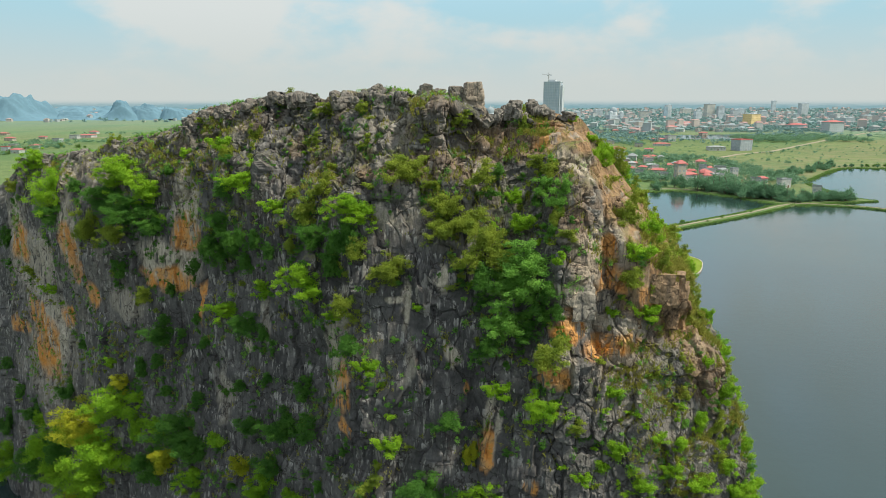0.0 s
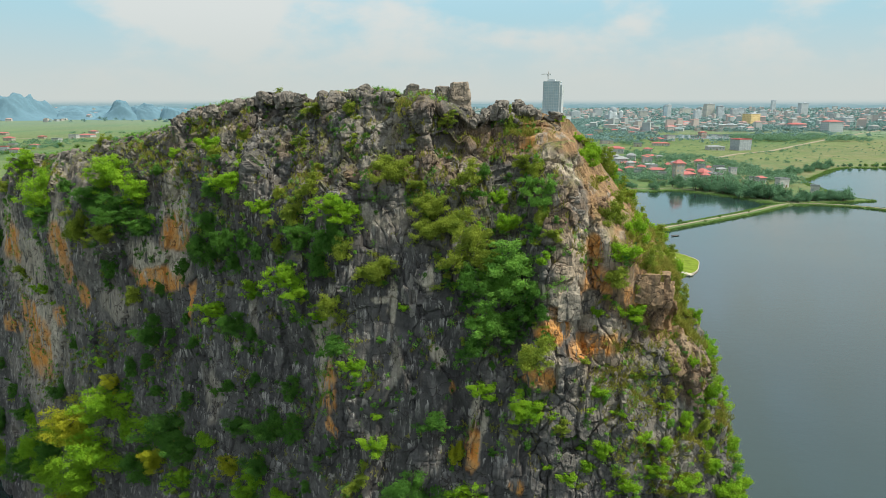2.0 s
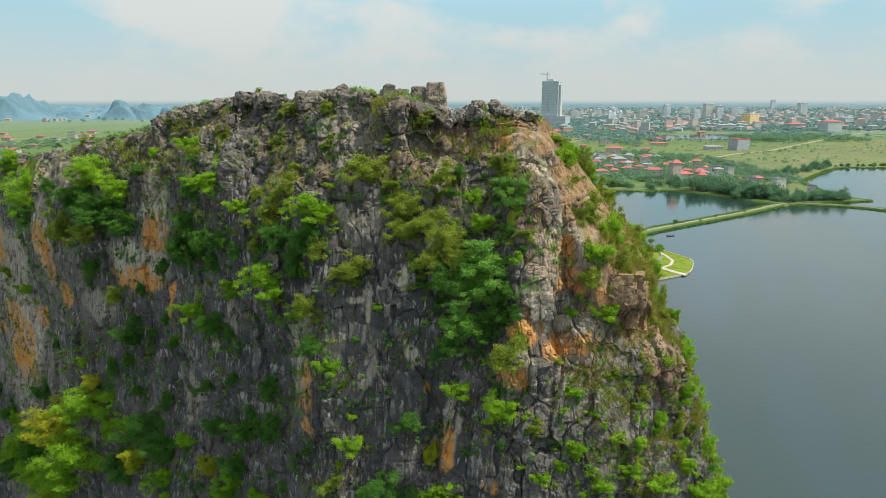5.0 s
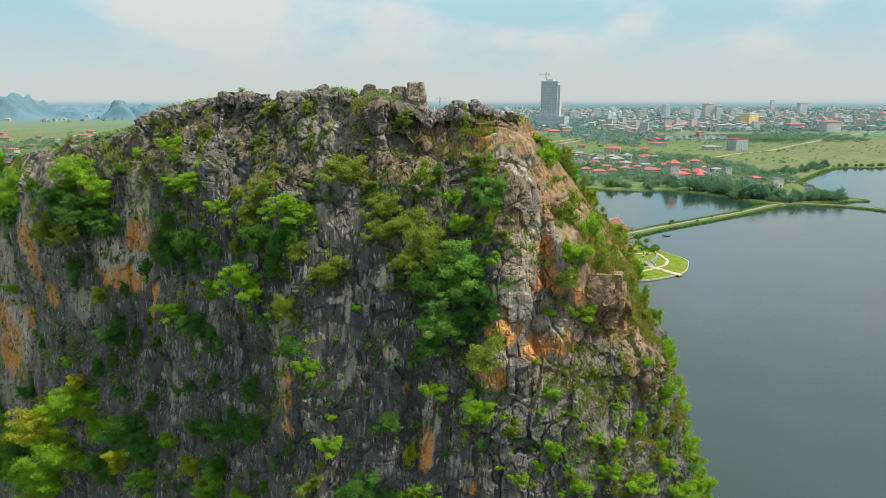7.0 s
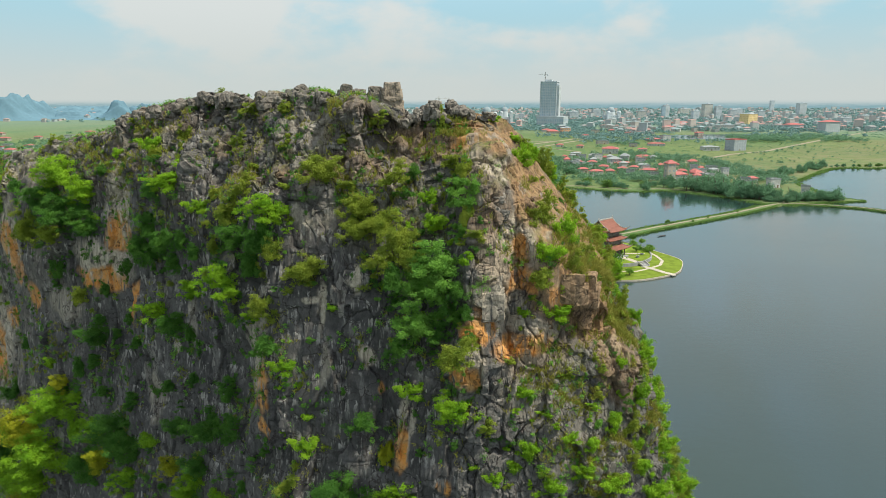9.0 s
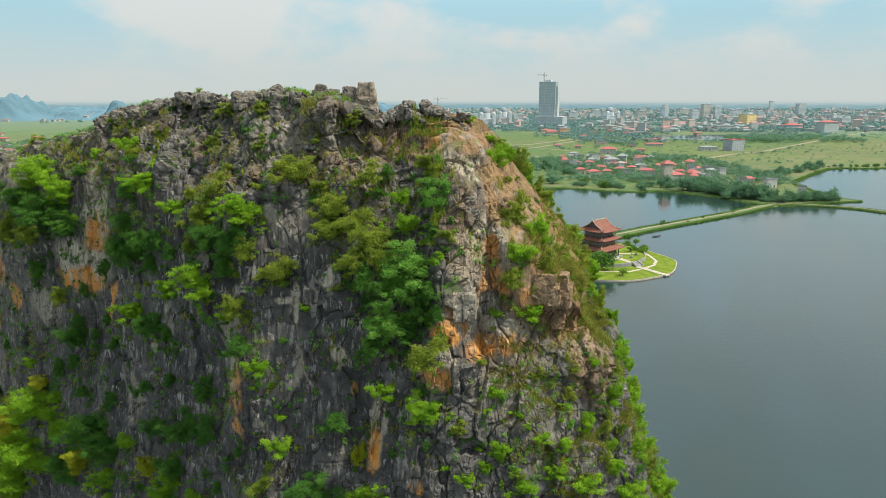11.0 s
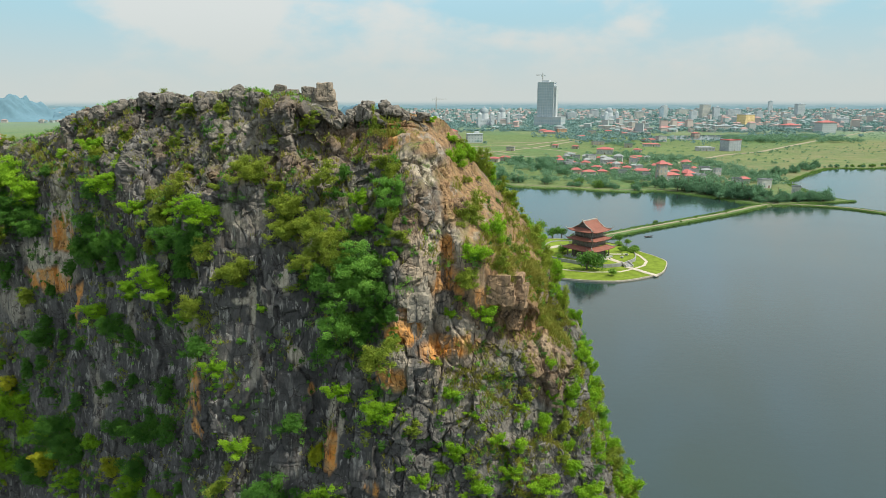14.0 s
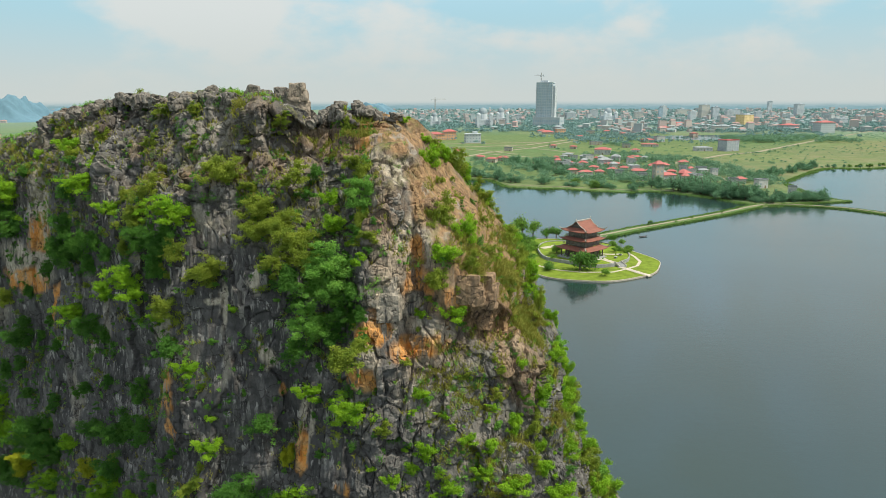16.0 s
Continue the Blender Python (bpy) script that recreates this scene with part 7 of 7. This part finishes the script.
def town():
    rng = np.random.default_rng(21)
    n = 3500
    y = 1150 + 2900 * rng.uniform(0, 1, n) ** 1.25
    x = -0.1 * y + rng.uniform(0, 1, n) * (0.95 * y)
    x = np.where(rng.uniform(0, 1, n) < 0.12, -rng.uniform(0.3, 0.75, n) * y, x)
    p = np.stack([x / 160, y / 260, 0 * x], 1)
    keep = (fbm(p, 3, 401) > -0.1) | (y > 1900)
    keep &= ~((x > 380) & (x < 1100) & (y < 1250))
    keep &= ~((x < 330) & (y < 1380) & (x > -200))
    keep &= ~((x < -200) & (y < 1750))
    for pond in PONDS:
        keep &= sd_poly(x, y, pond) > 25
    x, y = x[keep], y[keep]
    n = len(x)
    w, d = rng.uniform(6, 16, n), rng.uniform(6, 14, n)
    h = rng.uniform(4, 9, n) + (rng.uniform(0, 1, n) < 0.16) * rng.uniform(3, 14, n)
    r = np.where(rng.uniform(0, 1, n) < 0.6, rng.uniform(1.5, 3, n), 0.3)
    a = rng.uniform(-0.6, 0.6, n)
    ca, sa = np.cos(a), np.sin(a)

    def at(px, py, pz):
        return np.stack([x + ca * px - sa * py, y + sa * px + ca * py, pz + 0 * x], 1)

    z0 = 0.3
    base = [at(sx * w / 2, sy * d / 2, z) for z in (z0 + 0 * h, h) for sx, sy in ((-1, -1), (1, -1), (1, 1), (-1, 1))]
    v = np.stack(base, 1).reshape(-1, 3)
    i = np.arange(n)[:, None] * 8
    f = np.concatenate([i + q for q in ([0, 1, 5, 4], [1, 2, 6, 5], [2, 3, 7, 6], [3, 0, 4, 7])])
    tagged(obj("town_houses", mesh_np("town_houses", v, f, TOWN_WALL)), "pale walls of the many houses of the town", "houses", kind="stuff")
    e = 0.5
    roof = [at(sx * (w / 2 + e), sy * (d / 2 + e), h) for sx, sy in ((-1, -1), (1, -1), (1, 1), (-1, 1))] + [at(-w * 0.3, 0 * w, h + r), at(w * 0.3, 0 * w, h + r)]
    v = np.stack(roof, 1).reshape(-1, 3)
    i = np.arange(n)[:, None] * 6
    f = np.concatenate([i + q for q in ([0, 1, 5], [0, 5, 4], [2, 3, 4], [2, 4, 5], [1, 2, 5], [3, 0, 4])])
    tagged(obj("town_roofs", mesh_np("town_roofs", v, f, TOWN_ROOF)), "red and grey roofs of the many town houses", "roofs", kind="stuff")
    # windows of the nearer half of the town
    near = np.where(y < 2300)[0]
    vs = []
    for k in range(3):
        for t in (-0.28, 0.0, 0.28):
            zz = 2.0 + 2.6 * k
            ok = near[h[near] > zz + 1.2]
            xx, yy, aa, bb = x[ok], y[ok], ca[ok], sa[ok]
            px, py = w[ok] * t, -d[ok] / 2 - 0.08
            quad = [np.stack([xx + aa * (px + sx * 0.7) - bb * py, yy + bb * (px + sx * 0.7) + aa * py, zz + sz * 0.7 + 0 * xx], 1) for sx, sz in ((-1, -1), (1, -1), (1, 1), (-1, 1))]
            vs.append(np.stack(quad, 1).reshape(-1, 3))
    v = np.concatenate(vs)
    tagged(obj("town_windows", mesh_np("town_windows", v, np.arange(len(v)).reshape(-1, 4), GLASS)), "hazed grey windows of the town houses", "windows", kind="stuff")


town()

# leaf green blued for the distance haze, which is put into the colour
FAR_LEAF = leaf_mat("far_leaf_hazed", (0.145, 0.275, 0.175), (0.19, 0.325, 0.17), (0.12, 0.235, 0.17), 0.4)

# same leaves farther off, with more haze mixed into the colour
HAZE_LEAF = leaf_mat("hazed_woods_leaf", (0.17, 0.29, 0.285), (0.195, 0.315, 0.285), (0.15, 0.265, 0.275), 0.3)


def woods():
    """Clumps of trees over the plain, too many to count."""
    rng = np.random.default_rng(31)
    pts = []

    def scatter(n, x0, x1, y0, y1, cut, seed, r0, r1, fan=False):
        y = y0 + (y1 - y0) * rng.uniform(0, 1, n)
        u = rng.uniform(0, 1, n)
        x = (x0 + (x1 - x0) * u) * (y / y0 if fan else 1)
        k = fbm(np.stack([x / 90, y / 150, 0 * x], 1), 3, seed) > cut
        k &= sd_poly(x, y, LAND) < -3
        for pond in PONDS:
            k &= sd_poly(x, y, pond) > 6
        for line in ROADS:
            k &= sd_line(x, y, line) > 8
        if y0 < 1000:
            for hx, hy, hw in house_at:
                k &= ~((np.abs(x - hx) < hw * 0.6 + 2) & (y > hy - 3.5) & (y < hy + hw))
        k &= ~((x < 150) & (y < 640) & (y > 440) & (rng.uniform(0, 1, n) < 0.55))
        k &= ~((x > 270) & (x < 640) & (y < 930) & (rng.uniform(0, 1, n) < (0.45 if r1 < 3.6 else 0.97)))
        k &= ~((x > -30) & (x < 200) & (y > 660) & (y < 1010) & (rng.uniform(0, 1, n) < 0.96))
        pts.append(np.stack([x[k], y[k], rng.uniform(r0, r1, k.sum())], 1))

    scatter(800, 40, 290, 470, 660, -0.12, 501, 1.8, 4.6)
    scatter(800, 150, 300, 640, 900, -0.1, 502, 2.2, 4.5)
    scatter(250, 0, 300, 560, 1000, -0.6, 517, 1.0, 2.4)
    scatter(700, 20, 420, 880, 1300, 0.05, 503, 2.5, 5.0)
    scatter(7500, -0.05 * 1250, 0.85 * 1250, 1250, 2300, -0.25, 505, 3.0, 6.5, True)
    scatter(900, 115, 330, 450, 730, -0.35, 519, 2.2, 4.8)
    scatter(420, 215, 330, 880, 1300, -0.3, 521, 2.5, 5.0)
    scatter(900, 330, 700, 1000, 1300, -0.2, 523, 2.5, 5.0)
    scatter(3600, -0.1 * 2200, 0.85 * 2200, 2200, 4300, -0.3, 507, 5.0, 10.0, True)
    scatter(700, -0.75 * 700, -0.45 * 700, 700, 1150, 0.05, 509, 2.5, 5.0, True)
    scatter(900, -0.8 * 1700, -0.2 * 1700, 1700, 3800, 0.0, 511, 4.0, 9.0, True)
    scatter(420, 440, 620, 930, 1060, -0.5, 513, 3.5, 6.0)
    scatter(2600, 300, 1000, 620, 1200, -0.1, 515, 0.7, 2.2)
    # trees along the road to the town and between the village lanes
    for line, n, spread, r0, r1 in (([(284, 660), (340, 722), (398, 762), (498, 876), (608, 1002)], 46, 2.5, 1.2, 2.8), ([(100, 500), (130, 490), (160, 480), (190, 470)], 40, 9.0, 2.6, 4.8),
                                    ([(110, 560), (150, 550), (200, 520)], 52, 14.0, 2.6, 4.8), ([(60, 540), (110, 600), (180, 610)], 42, 16.0, 2.8, 5.2)):
        line = np.array(line, float)
        k = rng.uniform(0, 1, n)
        at = np.stack([np.interp(k, np.linspace(0, 1, len(line)), line[:, i]) for i in (0, 1)], 1) + rng.normal(0, spread, (n, 2))
        pts.append(np.column_stack([at, rng.uniform(r0, r1, n)]))
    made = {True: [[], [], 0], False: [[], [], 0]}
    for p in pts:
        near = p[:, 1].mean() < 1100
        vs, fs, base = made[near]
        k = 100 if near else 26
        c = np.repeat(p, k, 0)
        m = len(c)
        u = rng.normal(0, 1, (m, 3))
        u /= np.linalg.norm(u, axis=1, keepdims=True)
        u[:, 2] = np.abs(u[:, 2])
        knob = 0.8 + 0.3 * vnoise(u * 1.8 + c[:, :1] * 0.37, 601)
        q = np.stack([c[:, 0], c[:, 1], 0.6 + 0.55 * c[:, 2]], 1) + u * (c[:, 2] * knob * rng.uniform(0.6, 1.1, m))[:, None] * (1, 1, 0.95)
        v, f = leaves(q, u + (0, 0, 0.4) if near else 0.35 * u + (0, 0, 1.2), 1.0, rng, 0.8)
        v = q.repeat(4, 0) + (v - q.repeat(4, 0)) * (c[:, 2].repeat(4) * (0.23 if near else 0.55))[:, None]
        vs.append(v)
        fs.append(f + base)
        made[near][2] = base + len(v)
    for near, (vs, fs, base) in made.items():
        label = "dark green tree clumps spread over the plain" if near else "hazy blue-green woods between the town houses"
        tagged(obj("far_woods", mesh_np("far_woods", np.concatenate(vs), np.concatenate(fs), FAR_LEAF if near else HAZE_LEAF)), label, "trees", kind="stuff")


ROADS = [[(228, 618), (273, 665), (328, 728), (384, 768), (485, 884), (595, 1010), (750, 1179)], [(-2, 843), (128, 895), (215, 1025)]]
woods()


# ---- trees near the water ----
def tree_row(pts, count, r0, r1, spread, tone=None):
    pts = [np.array(p, float) for p in pts]
    seg = [np.linalg.norm(b - a) for a, b in zip(pts, pts[1:])]
    for k in range(count):
        s = random.uniform(0, sum(seg))
        i = 0
        while s > seg[i]:
            s -= seg[i]
            i += 1
        q = pts[i] + (pts[i + 1] - pts[i]) * s / seg[i]
        tree(q[0] + random.gauss(0, spread), q[1] + random.gauss(0, spread), random.uniform(r0, r1), random.randrange(2) if tone is None else tone, 0.5, random.uniform(0.8, 1.15))


tree_row([(20, 530), (52, 512), (70, 475), (104, 462)], 18, 3.4, 5.4, 2.5, 0)
tree_row([(104, 466), (122, 452), (140, 445), (157, 450), (172, 440)], 18, 2.4, 4.6, 3.5)
tree_row([(172, 440), (186, 420), (194, 404), (206, 388)], 44, 3.4, 6.2, 5.0, 0)
tree_row([(180, 455), (200, 425), (215, 400)], 30, 3.4, 6.0, 7.0, 0)
tree_row([(206, 382), (222, 388), (236, 390), (250, 391)], 40, 1.6, 4.4, 2.5, 0)
tree_row([(252, 505), (284, 530), (325, 564), (354, 592)], 44, 2.4, 4.4, 2.6, 0)
tree_row([(356, 592), (389, 590), (420, 602), (500, 640)], 44, 1.5, 2.4, 1.6)
tree_row([(80, 640), (120, 560), (100, 520)], 18, 3.6, 6.5, 10.0, 0)
tree_row([(-480, 700), (-520, 780), (-430, 860)], 18, 2.4, 4.2, 20.0)
tree_row([(110, 307), (136, 325), (166, 347), (190, 367)], 9, 0.7, 1.3, 2.2, 1)


def reeds():
    """Grass and reeds along the banks of the lake and the dykes."""
    rng = np.random.default_rng(41)
    pts = []
    for line, wide, count in ((NORTH_SHORE, 1.2, 3600), (DYKE, 3.6, 2600), (DYKE_EAST, 2.8, 1500)):
        a = np.array(line, float)
        seg = np.linalg.norm(np.diff(a, axis=0), axis=1)
        s = rng.uniform(0, seg.sum(), count)
        q = np.stack([np.interp(s, np.r_[0, np.cumsum(seg)], a[:, k]) for k in (0, 1)], 1)
        t = np.stack([np.interp(s, np.r_[0, np.cumsum(seg)], np.r_[np.diff(a[:, k]) / seg, 0]) for k in (0, 1)], 1)
        off = rng.choice((-1, 1), count) * (wide + rng.normal(0, 0.5, count)) if wide > 2 else rng.normal(-1.0, 1.8, count)
        pts.append(q + np.stack([-t[:, 1], t[:, 0]], 1) * off[:, None])
    p = np.concatenate(pts)
    r = rng.uniform(0.25, 0.8, len(p))
    k = 14
    c = np.repeat(np.column_stack([p, 0.35 + 0 * r]), k, 0) + rng.normal(0, 0.45, (len(p) * k, 3)) * np.repeat(r, k)[:, None] * (1.4, 1.4, 0.8)
    v, f = leaves(c, rng.normal(0, 0.4, c.shape) + (0, 0, 0.6), 0.55, rng, 0.6)
    tagged(obj("bank_reeds", mesh_np("bank_reeds", v, f, TOWN_LEAF[1])), "green reeds and grass along the lake banks", "reeds", kind="stuff")


reeds()


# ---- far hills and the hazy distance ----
# forest green turned blue, the haze in front painted into the colour
HILL = plain("hazed_hill_forest", (0.135, 0.24, 0.305), 1.0, vary=0.14, scale=0.012, spec=0.05)


def hill(x, y, wide, high, seed, label):
    """A steep wooded limestone hill on the plain."""
    n = 70
    g = np.linspace(-1, 1, n)
    X, Y = np.meshgrid(g, g, indexing="ij")
    p = np.stack([X.ravel() * wide / 60, Y.ravel() * wide / 60, np.full(n * n, seed * 3.7)], 1)
    r = np.sqrt(X**2 + Y**2)
    ang = fbm(p * 0.6, 3, seed).reshape(n, n)
    body = np.clip((1 - r + 0.35 * ang) * 1.5, 0, 1)
    z = high * (body * body * (3 - 2 * body)) * (0.72 + 0.42 * fbm(p * 1.3, 4, seed + 5).reshape(n, n)) + 4.0 * body * fbm(p * 6, 3, seed + 9).reshape(n, n)
    v = np.stack([x + X * wide, y + Y * wide * 0.6, 0.3 + z + 0 * X], -1).reshape(-1, 3)
    a = np.arange(n - 1)[:, None] * n + np.arange(n - 1)[None]
    f = np.stack([a, a + n, a + n + 1, a + 1], -1).reshape(-1, 4)
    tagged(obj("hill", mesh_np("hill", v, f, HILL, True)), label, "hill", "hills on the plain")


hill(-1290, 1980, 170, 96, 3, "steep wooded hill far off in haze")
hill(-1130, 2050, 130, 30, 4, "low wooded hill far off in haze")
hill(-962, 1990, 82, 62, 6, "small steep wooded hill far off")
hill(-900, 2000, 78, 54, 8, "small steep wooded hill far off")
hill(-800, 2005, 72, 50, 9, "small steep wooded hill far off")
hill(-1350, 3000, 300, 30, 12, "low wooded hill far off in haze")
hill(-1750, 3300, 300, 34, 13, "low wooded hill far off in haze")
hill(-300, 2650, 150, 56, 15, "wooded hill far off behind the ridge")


def far_band():
    """The plain beyond the town as a plain band far behind, with haze painted into its glow."""
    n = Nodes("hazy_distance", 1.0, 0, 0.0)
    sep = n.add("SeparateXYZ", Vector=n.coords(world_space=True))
    # haze is put into the emission colour: paler upwards, then fading clear
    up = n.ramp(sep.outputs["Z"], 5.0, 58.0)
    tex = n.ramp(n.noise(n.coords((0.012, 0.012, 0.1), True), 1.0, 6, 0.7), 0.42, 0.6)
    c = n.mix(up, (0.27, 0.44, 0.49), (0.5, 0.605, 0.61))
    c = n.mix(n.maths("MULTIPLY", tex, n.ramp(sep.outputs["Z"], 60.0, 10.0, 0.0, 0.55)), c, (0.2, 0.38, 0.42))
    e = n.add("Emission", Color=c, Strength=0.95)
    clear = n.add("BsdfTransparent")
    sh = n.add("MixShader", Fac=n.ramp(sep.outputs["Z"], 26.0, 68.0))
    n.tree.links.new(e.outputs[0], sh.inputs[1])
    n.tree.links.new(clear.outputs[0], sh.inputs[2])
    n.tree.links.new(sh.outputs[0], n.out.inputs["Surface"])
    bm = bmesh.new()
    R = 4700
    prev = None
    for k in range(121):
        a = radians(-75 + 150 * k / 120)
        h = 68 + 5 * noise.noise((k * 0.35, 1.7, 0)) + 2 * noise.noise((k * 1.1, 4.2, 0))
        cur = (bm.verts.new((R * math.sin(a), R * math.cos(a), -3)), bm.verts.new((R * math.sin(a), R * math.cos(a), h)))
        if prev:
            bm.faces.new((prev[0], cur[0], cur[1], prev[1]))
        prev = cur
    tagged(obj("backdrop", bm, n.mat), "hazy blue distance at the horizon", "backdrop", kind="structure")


far_band()
